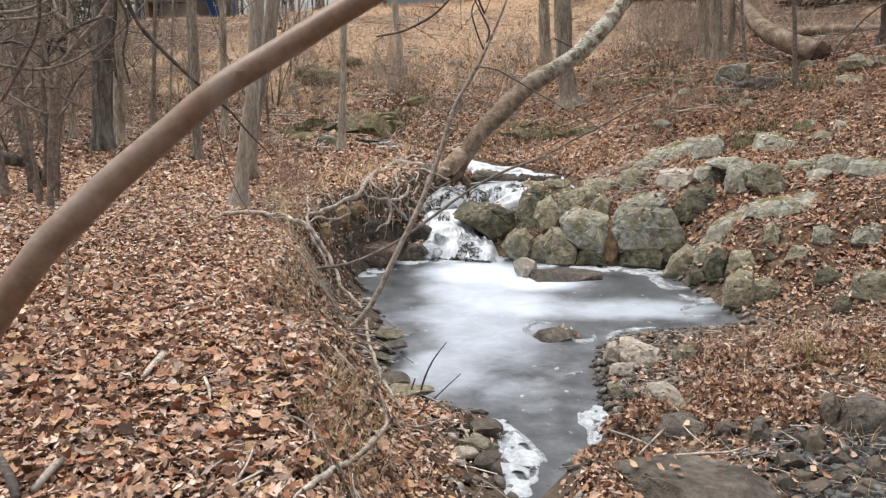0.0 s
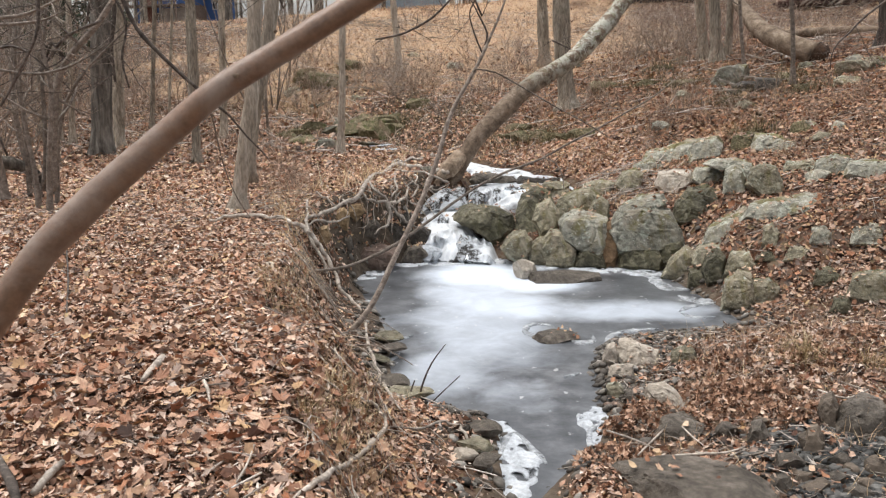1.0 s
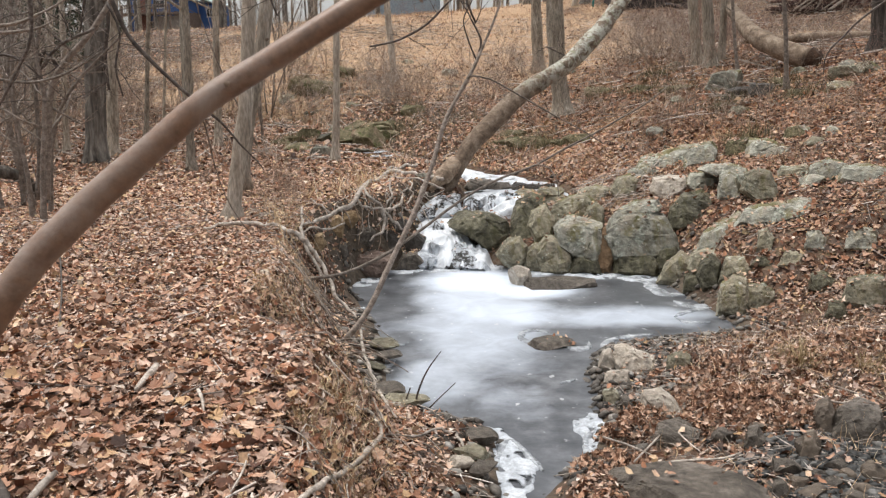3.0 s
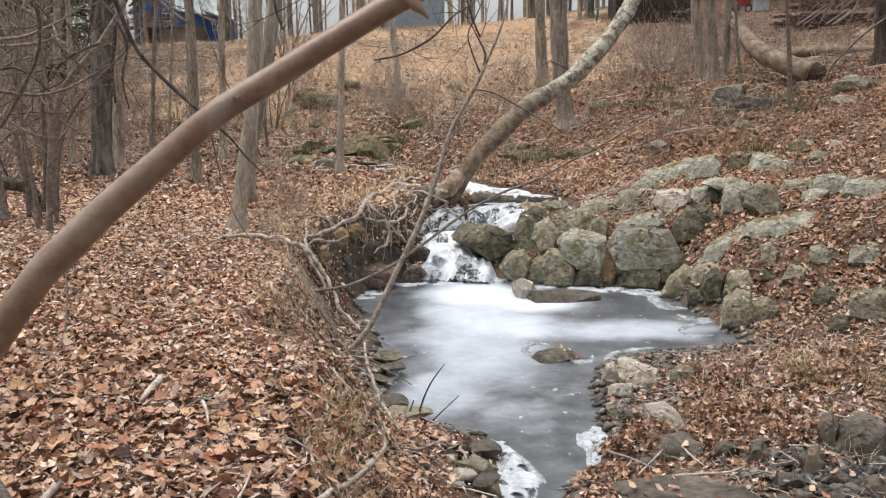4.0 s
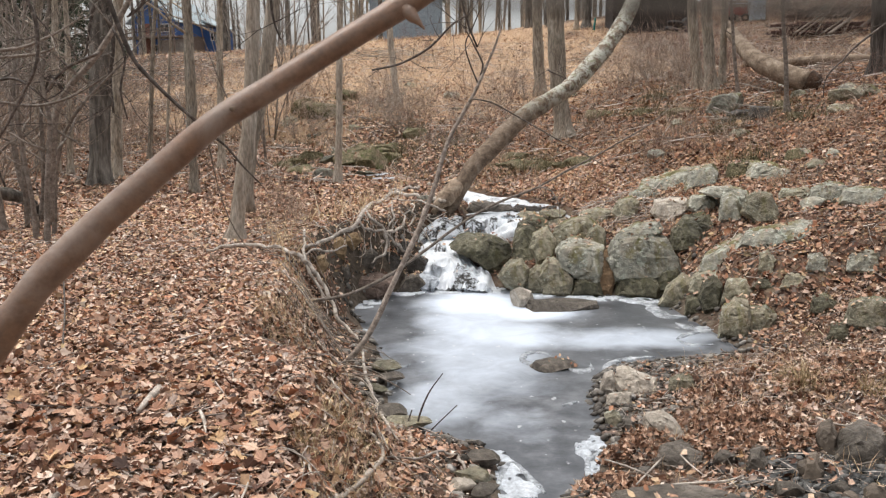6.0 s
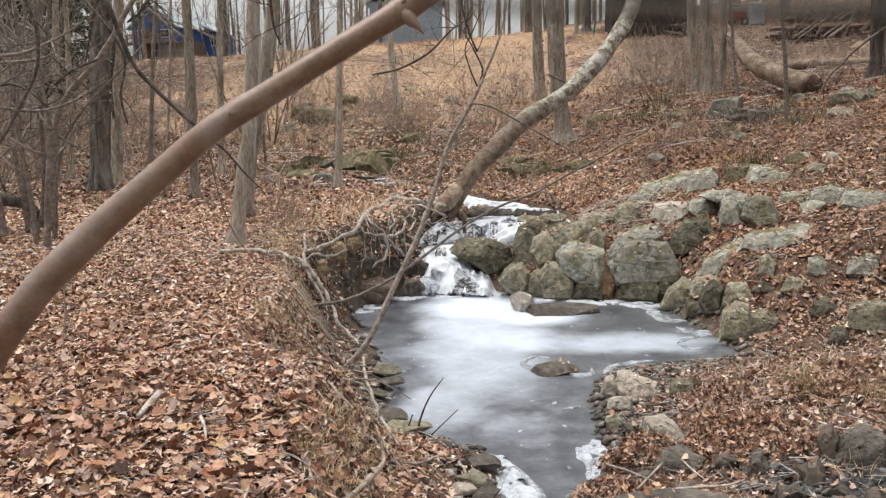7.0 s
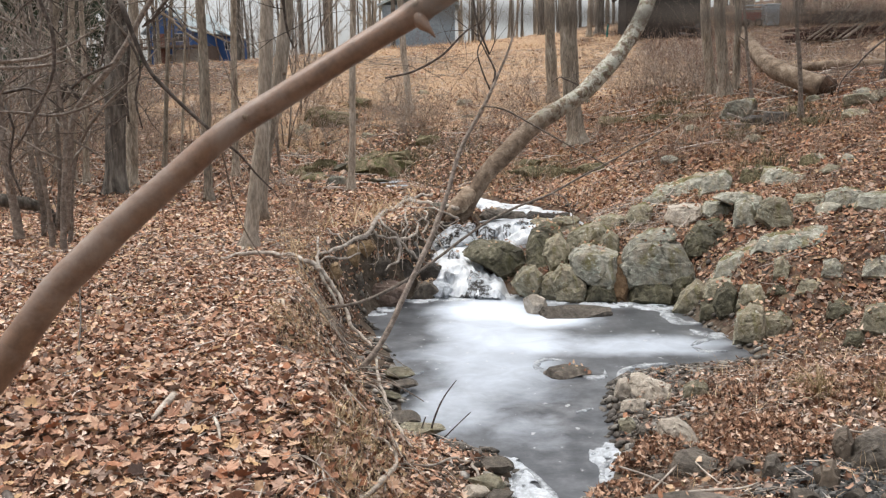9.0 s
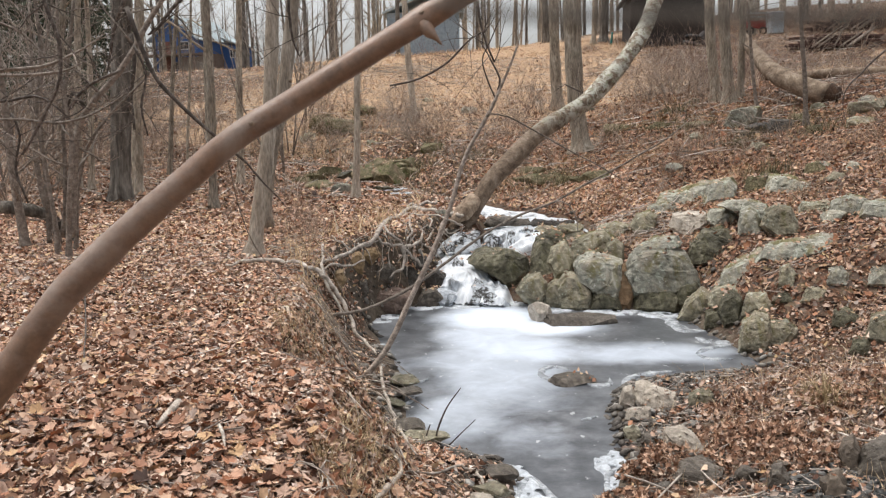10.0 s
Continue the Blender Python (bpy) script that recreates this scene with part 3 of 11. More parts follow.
def sprays(bm, rng, start, way, length, radius, depth, sides=4, droop=0.0, fork=4, origin=(0, 0, 0), spread=0.8, fine=None):
    """A bare branch that forks into finer ones, which go into the mesh fine."""
    fine = fine or bm
    pts, at, w = [(*start, radius)], Vector(start), Vector(way).normalized()
    n = 4 if depth > 0 else 1
    for i in range(n):
        w = (w + Vector((rng.uniform(-1, 1), rng.uniform(-1, 1), rng.uniform(-1, 1) - droop)) * 0.22).normalized()
        at = at + w * length / n
        pts.append((*at, radius * (1 - 0.72 * (i + 1) / n)))
    tube(bm, pts, sides, length / n * 1.2, 0, 0, origin)
    if depth > 0:
        for i in range(fork):
            k = rng.randint(1, n)
            p = pts[k]
            side = Vector((rng.uniform(-1, 1), rng.uniform(-1, 1), rng.uniform(-0.3, 1)))
            sprays(fine, rng, p[:3], w + side.normalized() * spread, length * rng.uniform(0.35, 0.65), p[3] * 0.62 + 0.0008, depth - 1, max(3, sides - 1), droop, fork, origin, spread)


def bare_tree(name, pts, material, label, seed, limbs=5, reach=1.6, first=0.35, depth=2, sides=12, flare=1.5, group="trees of the wood", twig=None, up=0.5, rough=0.18, fork=4, step=None):
    """A leafless tree: one trunk along (x, y, z, r) rows, limbs that fork into twigs."""
    rng = random.Random(seed)
    base = pts[0][:3]
    tree = thing(name, base, label, "tree", group)
    bm = bmesh.new()
    p0, p1 = Vector(pts[0]), Vector(pts[1])
    length = (p1 - p0).to_3d().length
    foot = p0.lerp(p1, min(0.3, 0.35 / max(length, 0.1)))
    rows = [(p0.x, p0.y, p0.z - 0.12, p0[3] * flare * 1.1), (p0.x, p0.y, p0.z + 0.03, p0[3] * flare), tuple(foot)] + [tuple(q) for q in pts[1:]]
    tube(bm, rows, sides, step or (0.16 if p0[3] > 0.05 else 0.25), rough, seed, base)
    part("trunk", bm, material, tree)
    line = curve_points(pts, 0.3)
    twigs = bmesh.new()
    for i in range(limbs):
        k = first + (1 - first) * (i + rng.uniform(0.1, 0.9)) / limbs
        q = line[min(int(k * len(line)), len(line) - 1)]
        t = rng.uniform(0, 2 * math.pi)
        bm = bmesh.new()
        sprays(bm, rng, Vector(q[:3]), Vector((math.cos(t), math.sin(t), up)), reach * rng.uniform(0.6, 1.2), q[3] * rng.uniform(0.3, 0.5), depth, 5, 0.0, fork, base, fine=twigs)
        part("limb", bm, twig or material, tree)
    tagged(part("twig_spray", twigs, twig or material, tree), kind="stuff")
    return tree


def near_branch(rows, snag, knots):
    """A smooth limb with a broken snag and small knots."""
    base = rows[0][:3]
    ob = thing("branch", base, "smooth brown branch slanting close to the eye", "branch")
    bm = bmesh.new()
    tube(bm, rows, 28, 0.03, 0.07, 3, base)
    limb = part("limb", bm, M_SMOOTHBARK, ob)
    bm = bmesh.new()
    tube(bm, snag, 12, 0.01, 0.15, 5, base)
    part("snag", bm, M_SMOOTHBARK, ob, "broken thorn-like snag")
    for x, y, z, r in knots:
        bm = rock_bm(int(x * 1000) % 97, r * 2.2, r * 1.6, r * 1.8, 2, 3, 0.2)
        bmesh.ops.translate(bm, verts=bm.verts, vec=(x - base[0], y - base[1], z - base[2] - r * 0.9))
        part("knot", bm, M_LOG, limb, "small dark knot")


def rock_bm(seed, w, d, h, level=3, cuts=7, rough=0.10):
    """A broken stone: a ball planed off on several sides, then roughened. Its base lies at z = 0."""
    rng = random.Random(seed)
    bm = bmesh.new()
    bmesh.ops.create_icosphere(bm, subdivisions=level, radius=1)
    planes = []
    for i in range(cuts):
        n = Vector((rng.gauss(0, 1), rng.gauss(0, 1), rng.gauss(0.25, 0.75))).normalized()
        planes.append((n, rng.uniform(0.42, 0.80)))
    planes.append((Vector((rng.uniform(-0.3, 0.3), rng.uniform(-0.3, 0.3), 1)).normalized(), rng.uniform(0.5, 0.7)))
    off = Vector((seed * 3.7, seed * 1.3, seed * 0.7))
    for v in bm.verts:
        p = v.co.copy()
        for n, far in planes:
            over = p.dot(n) - far
            if over > 0:
                p -= n * over
        out = v.co.normalized()
        crack = abs(noise.noise(p * 2.3 + off * 1.7))
        p += out * rough * (noise.noise(p * 1.6 + off) + 0.5 * noise.noise(p * 4.2 + off) + 0.2 * noise.noise(p * 10 + off) - 0.8 * max(0.0, 1 - crack * 9))
        v.co = p
    lo = [min(v.co[i] for v in bm.verts) for i in range(3)]
    hi = [max(v.co[i] for v in bm.verts) for i in range(3)]
    for v in bm.verts:
        v.co = Vector(((v.co.x - lo[0]) / (hi[0] - lo[0]) - 0.5, (v.co.y - lo[1]) / (hi[1] - lo[1]) - 0.5, (v.co.z - lo[2]) / (hi[2] - lo[2])))
        v.co.x, v.co.y, v.co.z = v.co.x * w, v.co.y * d, v.co.z * h
    return bm


ROCKS = []


def rock(x, y, z, w, d, h, turn=0, seed=1, material=None, label="grey-green mossy rock beside the frozen creek", name="rock", group="rocks of the creek", level=4, cuts=10, lean=0, rough=0.06):
    if w < 0.8:
        level = min(level, 3)
    me = mesh_of(name, rock_bm(seed, w, d, h, level, cuts, rough), material or M_ROCK)
    me.set_sharp_from_angle(angle=radians(24))
    ob = new(name, me)
    ob.matrix_world = pose(x, y, z, 0, lean, turn)
    ROCKS.append(ob)
    return tagged(ob, label, "rock", group)


def boulder(x, y, z, outline, depth, lean, turn, seed, material, label, name="rock"):
    """A broken rock whose front has the given corners (across, up); it leans back, narrows behind and has chipped, rough faces."""
    off = Vector((seed * 3.7, seed * 1.3, seed * 0.7))
    size = max(a for a, b in outline) - min(a for a, b in outline)
    fine = 0.03 if y < 9 else 0.042
    mx, mz = sum(a for a, b in outline) / len(outline), sum(b for a, b in outline) / len(outline)
    bm = bmesh.new()
    rings = []
    for far, grow, drop in ((-0.10, 0.80, 0.0), (0.06, 1.0, 0.0), (0.40, 1.04, 0.02), (1.0, 0.80, -0.02)):
        row = []
        for k, (a, b) in enumerate(outline):
            up = mz + (b - mz) * grow + drop * size
            back = depth * far * (1 + 0.25 * noise.noise(Vector((k * 1.9, far * 3, seed)))) + lean * up
            row.append(bm.verts.new((mx + (a - mx) * grow, back, up - (0.06 if b < 0.04 and far > 0 else 0.0))))
        rings.append(row)
    n = len(outline)
    for r0, r1 in zip(rings, rings[1:]):
        for k in range(n):
            bm.faces.new((r0[k], r0[(k + 1) % n], r1[(k + 1) % n], r1[k]))
    for row, far in ((rings[0], -0.13), (rings[-1], 1.05)):
        mid = bm.verts.new((mx + 0.1 * size * noise.noise(off), depth * far + lean * mz, mz * 1.05))
        for k in range(n):
            bm.faces.new((row[(k + 1) % n], row[k], mid))
    bmesh.ops.recalc_face_normals(bm, faces=bm.faces)
    bmesh.ops.triangulate(bm, faces=bm.faces)
    bmesh.ops.subdivide_edges(bm, edges=[e for e in bm.edges if e.calc_length() > 0.45 * size], cuts=1)
    bmesh.ops.triangulate(bm, faces=[f for f in bm.faces if len(f.verts) > 3])
    for v in bm.verts:
        v.co += 0.085 * size * noise.noise_vector(v.co * (2.3 / size) + off)
    for i in range(4 if size > 0.3 else 3):
        bmesh.ops.subdivide_edges(bm, edges=[e for e in bm.edges if e.calc_length() > fine], cuts=1)
        bmesh.ops.triangulate(bm, faces=[f for f in bm.faces if len(f.verts) > 3])
    bm.normal_update()
    amp = 0.012 + 0.030 * size
    for v in bm.verts:
        p = v.co / max(0.25, size) * 1.6
        chip = abs(noise.noise(p * 1.5 + off * 1.7))
        bed = abs(noise.noise(Vector((p.x * 0.6, p.y * 0.6, p.z * 2.4 + p.x * 0.5)) + off))
        v.co += v.normal * amp * (0.5 * noise.noise(p * 2.6 + off) + 0.3 * noise.noise(p * 7 + off) + 0.15 * noise.noise(p * 18 + off) - 0.6 * max(0.0, 1 - chip * 16) - 0.3 * max(0.0, 1 - bed * 18))
    me = mesh_of(name, bm, material)
    me.set_sharp_from_angle(angle=radians(22))
    ob = new(name, me)
    ob.matrix_world = pose(x, y, z, 0, 0, turn)
    ROCKS.append(ob)
    return tagged(ob, label, "ice" if name == "ice_lump" else "rock", "rocks of the creek")


def stamp(name, templates, places, turns, sizes, material, picks):
    """Many small pieces in one mesh. templates: (verts, triangles); places n x 3, turns n x 3 x 3, sizes n."""
    vs, fs, base = [], [], 0
    for i, (tv, tf) in enumerate(templates):
        sel = picks == i
        n = int(sel.sum())
        if not n:
            continue
        v = np.einsum('nij,vj->nvi', turns[sel], tv) * sizes[sel][:, None, None] + places[sel][:, None, :]
        f = tf[None] + (np.arange(n) * len(tv))[:, None, None] + base
        vs.append(v.reshape(-1, 3))
        fs.append(f.reshape(-1, 3))
        base += n * len(tv)
    v, f = np.concatenate(vs), np.concatenate(fs)
    me = bpy.data.meshes.new(name)
    me.vertices.add(len(v))
    me.vertices.foreach_set("co", v.astype(np.float32).ravel())
    me.loops.add(len(f) * 3)
    me.loops.foreach_set("vertex_index", f.astype(np.int32).ravel())
    me.polygons.add(len(f))
    me.polygons.foreach_set("loop_start", np.arange(len(f), dtype=np.int32) * 3)
    me.update(calc_edges=True)
    me.validate()
    me.polygons.foreach_set("use_smooth", [True] * len(me.polygons))
    me.materials.append(material)
    return new(name, me)


def turned(rng, n, tilt):
    """Random turns about z, then a tilt of some radians about a level axis."""
    a, b, t = rng.uniform(0, 2 * np.pi, n), rng.uniform(0, 2 * np.pi, n), rng.normal(0, tilt, n)
    ca, sa = np.cos(a), np.sin(a)
    rz = np.zeros((n, 3, 3))
    rz[:, 0, 0], rz[:, 0, 1], rz[:, 1, 0], rz[:, 1, 1], rz[:, 2, 2] = ca, -sa, sa, ca, 1
    x, y, c, s = np.cos(b), np.sin(b), np.cos(t), np.sin(t)
    k = np.zeros((n, 3, 3))
    k[:, 0, 0], k[:, 0, 1], k[:, 0, 2] = c + x * x * (1 - c), x * y * (1 - c), y * s
    k[:, 1, 0], k[:, 1, 1], k[:, 1, 2] = x * y * (1 - c), c + y * y * (1 - c), -x * s
    k[:, 2, 0], k[:, 2, 1], k[:, 2, 2] = -y * s, x * s, c
    return k @ rz


def leaf_template(seed, lobes, wide, plain=False):
    """A curled dead leaf about one unit long: five blunt lobes or an oval, one half folded up, the tip rolled."""
    rng = random.Random(seed)
    n = (7 if lobes else 6) if plain else (11 if lobes else 8)
    fold, curl, roll, crease = rng.uniform(-0.2, 0.9), rng.uniform(-0.5, 0.9), rng.uniform(-0.3, 1.0), rng.uniform(-0.1, 0.1)
    v = [(0.0, 0.0, 0.0)]
    for k in range(n):
        a = 2 * math.pi * (k + rng.uniform(-0.25, 0.25)) / n + math.pi / 2
        r = 0.40 + 0.12 * math.sin(a)
        if lobes:
            r *= 1.0 + (0.22 if k % 2 == 0 else -0.16)
        r *= rng.uniform(0.88, 1.1)
        x, y = r * math.cos(a) * wide, r * math.sin(a)
        z = curl * (x * x + 0.7 * y * y) + fold * max(0.0, x - crease) + roll * max(0.0, y - 0.15) ** 2 * 2 + rng.uniform(-0.03, 0.04)
        v.append((x, y, z))
    return np.array(v), np.array([(0, 1 + k, 1 + (k + 1) % n) for k in range(n)])


def lobed_leaf(seed, wide=1.0, bent=1.0):
    """A large dead maple or oak leaf, about one unit long: five pointed lobes, a stalk, cupped and twisted."""
    rng = random.Random(seed)
    cup, twist, fold, roll = rng.uniform(-0.5, 0.9), rng.uniform(-0.5, 0.5), rng.uniform(-0.2, 0.6), rng.uniform(-0.4, 1.2)
    cup, twist, fold, roll = cup * bent, twist * bent, fold * bent, roll * bent
    line = []
    for mid, far in ((90, 0.53), (40, 0.48), (-18, 0.37), (198, 0.37), (140, 0.48)):
        far *= rng.uniform(0.8, 1.1)
        line += [(mid - 24, 0.33 * rng.uniform(0.8, 1.2)), (mid - 9, far * 0.74), (mid + rng.uniform(-4, 4), far), (mid + 10, far * 0.70)]
    line += [(262, 0.12), (278, 0.12)]
    line.sort(key=lambda q: q[0] % 360)
    v = [(0.0, 0.0, 0.0)]
    for a, r in line:
        x, y = r * math.cos(radians(a)) * wide, r * math.sin(radians(a))
        v.append((x, y, cup * (x * x + y * y) + twist * x * y + fold * max(0.0, x) + roll * max(0.0, y - 0.1) ** 2 + rng.uniform(-0.03, 0.03)))
    n = len(line)
    f = [(0, 1 + k, 1 + (k + 1) % n) for k in range(n)]
    v += [(-0.012, -0.05, 0.0), (0.012, -0.05, 0.0), (0.05 * twist, -0.5, 0.12)]
    return np.array(v), np.array(f + [(n + 1, n + 2, n + 3)])


OAK = [lobed_leaf(830 + k, 0.62, 2.2) for k in range(12)]
LOBED = [lobed_leaf(800 + k, (1.0, 0.8, 0.9)[k % 3], 1.7) for k in range(12)]
LEAVES = [leaf_template(700 + k, k % 5 < 3, (1.0, 0.85, 1.1, 0.5, 0.7)[k % 5]) for k in range(20)]
MID_LEAVES = [leaf_template(740 + k, k % 5 < 3, (1.0, 0.85, 1.1, 0.5, 0.7)[k % 5], True) for k in range(20)]
CURLED = [leaf_template(760 + k, False, (0.28, 0.4, 0.5)[k % 3], True) for k in range(9)] + [leaf_template(770 + k, True, 0.8, True) for k in range(6)]
FAR_LEAVES = []
for k_ in range(8):
    g_ = random.Random(780 + k_)
    FAR_LEAVES.append((np.array([(g_.uniform(-0.1, 0.1), -0.5, g_.uniform(0, 0.1)), (g_.uniform(0.2, 0.42), g_.uniform(-0.2, 0.2), g_.uniform(-0.05, 0.25)), (g_.uniform(-0.15, 0.15), 0.5, g_.uniform(0, 0.2)),
                                 (-g_.uniform(0.2, 0.42), g_.uniform(-0.2, 0.2), g_.uniform(-0.05, 0.25))]), np.array([(0, 1, 2), (0, 2, 3)])))
BITS = []                                     # crumpled pieces of leaf, folded along the middle
for k_ in range(12):
    g_ = random.Random(790 + k_)
    f_ = g_.uniform(0.05, 0.32)
    BITS.append((np.array([(g_.uniform(-0.1, 0.1), -0.5, g_.uniform(-0.1, 0.25)), (g_.uniform(0.18, 0.4), g_.uniform(-0.25, 0.25), f_), (g_.uniform(-0.15, 0.15), 0.5, g_.uniform(-0.1, 0.35)),
                           (-g_.uniform(0.18, 0.4), g_.uniform(-0.25, 0.25), f_ * g_.uniform(-0.2, 1.0)), (g_.uniform(-0.06, 0.06), g_.uniform(-0.1, 0.1), g_.uniform(-0.08, 0.05))]),
                 np.array([(0, 1, 4), (1, 2, 4), (2, 3, 4), (3, 0, 4)])))
BLADES = []
for lean_, bend_ in ((0.2, 0.5), (0.5, 0.9), (-0.2, 0.8), (0.9, 0.7)):
    BLADES.append((np.array([(-0.012, 0, 0), (0.012, 0, 0), (-0.010, lean_ * 0.4, 0.45), (0.010, lean_ * 0.4, 0.45), (0, lean_ + bend_ * 0.35, 0.85)]), np.array([(0, 1, 2), (1, 3, 2), (2, 3, 4)])))
STICKS = [(np.array([(0, -0.5, 0.01), (0.012, -0.5, -0.01), (-0.012, -0.5, -0.01), (0.06, 0.05, 0.014), (0.072, 0.05, -0.01), (0.048, 0.05, -0.01), (0, 0.5, 0.008)]),
           np.array([(0, 1, 3), (1, 4, 3), (1, 2, 4), (2, 5, 4), (2, 0, 5), (0, 3, 5), (3, 4, 6), (4, 5, 6), (5, 3, 6)]))]
STONES = []
for k_ in range(5):
    b_ = rock_bm(900 + k_, 1.0, 0.8, 0.55, 1, 5, 0.12)
    b_.verts.index_update()
    STONES.append((np.array([tuple(q.co) for q in b_.verts]), np.array([[q.index for q in g.verts] for g in b_.faces])))
    b_.free()


def strewn(rng, n, x0, x1, y0, y1, keep=None, shore=0.04):
    """n places on the ground in a rectangle, off the ice, thinned by keep(x, y, z, slope) from 0 to 1."""
    x, y = rng.uniform(x0, x1, n), rng.uniform(y0, y1, n)
    z = land(x, y)
    ok = (pool_distance(x, y) > shore)
    c, level, side = creek_distance(x, y)
    ok &= c > shore + 0.01
    if keep is not None:
        ok &= rng.uniform(0, 1, n) < keep(x, y, z)
    return np.stack([x, y, z], 1)[ok]


def lie(rng, at, tilt):
    """Turns that follow the slope at each place, plus a random tilt."""
    e = 0.06
    gx = (land(at[:, 0] + e, at[:, 1]) - land(at[:, 0] - e, at[:, 1])) / (2 * e)
    gy = (land(at[:, 0], at[:, 1] + e) - land(at[:, 0], at[:, 1] - e)) / (2 * e)
    n = np.stack([-gx, -gy, np.ones(len(at))], 1)
    n /= np.linalg.norm(n, axis=1)[:, None]
    t = np.cross(np.tile([0.0, 1.0, 0.0], (len(at), 1)), n)
    t /= np.linalg.norm(t, axis=1)[:, None]
    b = np.cross(n, t)
    return np.stack([t, b, n], 2) @ turned(rng, len(at), tilt)


# ---------------------------------------------------------------- ground
def graded(lo, hi, step, out, grow=1.13):
    """Even steps from lo to hi, then growing ones to out metres on both sides."""
    mid = list(np.arange(lo, hi, step))
    a, b, s = [], [], step
    while not a or a[-1] > out[0]:
        s *= grow
        a.append((a[-1] if a else lo) - s)
    s = step
    while not b or b[-1] < out[1]:
        s *= grow
        b.append((b[-1] if b else mid[-1]) + s)
    return np.array(a[::-1] + mid + b)


def cover_of(x, y):
    """How much dry lawn and how much bare earth lie at x, y."""
    lawn = ramp(20, 27, y - 0.2 * np.clip(x, 0, 8)) * (0.24 + 0.52 * ramp(-12, -5, x)) * (1 - 0.6 * ramp(5, 12, x)) + 0.45 * wobble(x, y, 2.2, 3.0) * ramp(17, 22, y) + 0.2 * wobble(x, y, 0.7, 9.0) * ramp(17, 22, y)
    d, (c, level, side) = pool_distance(x, y), creek_distance(x, y)
    bare = np.maximum(1 - ramp(0.0, 0.5, d), 0.5 * (1 - ramp(0.0, 0.25, c))) * 0.6
    cliff = (1 - ramp(0.3, 0.75, np.minimum(d, c + 0.1))) * (1 - ramp(-0.5, 0.1, x)) * ramp(8.8, 9.8, y) * (1 - ramp(15.5, 17, y))
    gravel = ramp(1.7, 2.2, x) * (1 - ramp(3.2, 3.8, x)) * ramp(3.0, 3.4, y) * (1 - ramp(4.9, 5.6, y)) * 0.8
    return np.clip(lawn, 0, 1), np.clip(np.maximum(np.maximum(bare, 0.75 * cliff), gravel), 0, 1)


gx_, gy_ = graded(-5.5, 6.5, 0.075, (-420, 420)), graded(2.4, 17.5, 0.075, (-120, 700))
mx_, my_ = np.meshgrid(gx_, gy_)
mz_ = land(mx_, my_)
far_ = ramp(150, 500, np.hypot(mx_, my_))
mz_ = mz_ * (1 - far_) + 4.0 * far_
nx_, ny_ = len(gx_), len(gy_)
idx_ = np.arange(nx_ * ny_).reshape(ny_, nx_)
quads_ = np.stack([idx_[:-1, :-1], idx_[:-1, 1:], idx_[1:, 1:], idx_[1:, :-1]], -1).reshape(-1, 4)
me_ = bpy.data.meshes.new("ground")
me_.vertices.add(nx_ * ny_)
me_.vertices.foreach_set("co", np.stack([mx_, my_, mz_], -1).astype(np.float32).ravel())
me_.loops.add(len(quads_) * 4)
me_.loops.foreach_set("vertex_index", quads_.astype(np.int32).ravel())
me_.polygons.add(len(quads_))
me_.polygons.foreach_set("loop_start", np.arange(len(quads_), dtype=np.int32) * 4)
me_.update(calc_edges=True)
me_.polygons.foreach_set("use_smooth", [True] * len(quads_))
lawn_, bare_ = cover_of(mx_, my_)
att_ = me_.color_attributes.new("cover", 'FLOAT_COLOR', 'POINT')
att_.data.foreach_set("color", np.stack([lawn_, bare_, lawn_ * 0, lawn_ * 0 + 1], -1).astype(np.float32).ravel())
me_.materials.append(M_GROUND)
ground = tagged(new("ground", me_), "leaf-covered earth banks and hillside along the frozen creek", "ground", kind="structure")

# the ice of the pool
bm = bmesh.new()
cells_ = {}
for i_, x_ in enumerate(np.arange(-1.6, 3.6, 0.08)):
    for j_, y_ in enumerate(np.arange(-1.2, 11.9, 0.08)):
        cells_[i_, j_] = (x_, y_)
ks_ = list(cells_)
ds_ = pool_distance(np.array([cells_[k][0] for k in ks_]), np.array([cells_[k][1] for k in ks_]))
live_ = {k: bm.verts.new((*cells_[k], 0.0)) for k, d in zip(ks_, ds_) if d < 0.16}
for i_, j_ in list(live_):
    q_ = [(i_, j_), (i_ + 1, j_), (i_ + 1, j_ + 1), (i_, j_ + 1)]
    if all(k in live_ for k in q_):
        bm.faces.new([live_[k] for k in q_])
tagged(new("pool_ice", mesh_of("pool_ice", bm, M_ICE)), "frozen pool with milky white and dark grey ice", "ice", kind="structure")


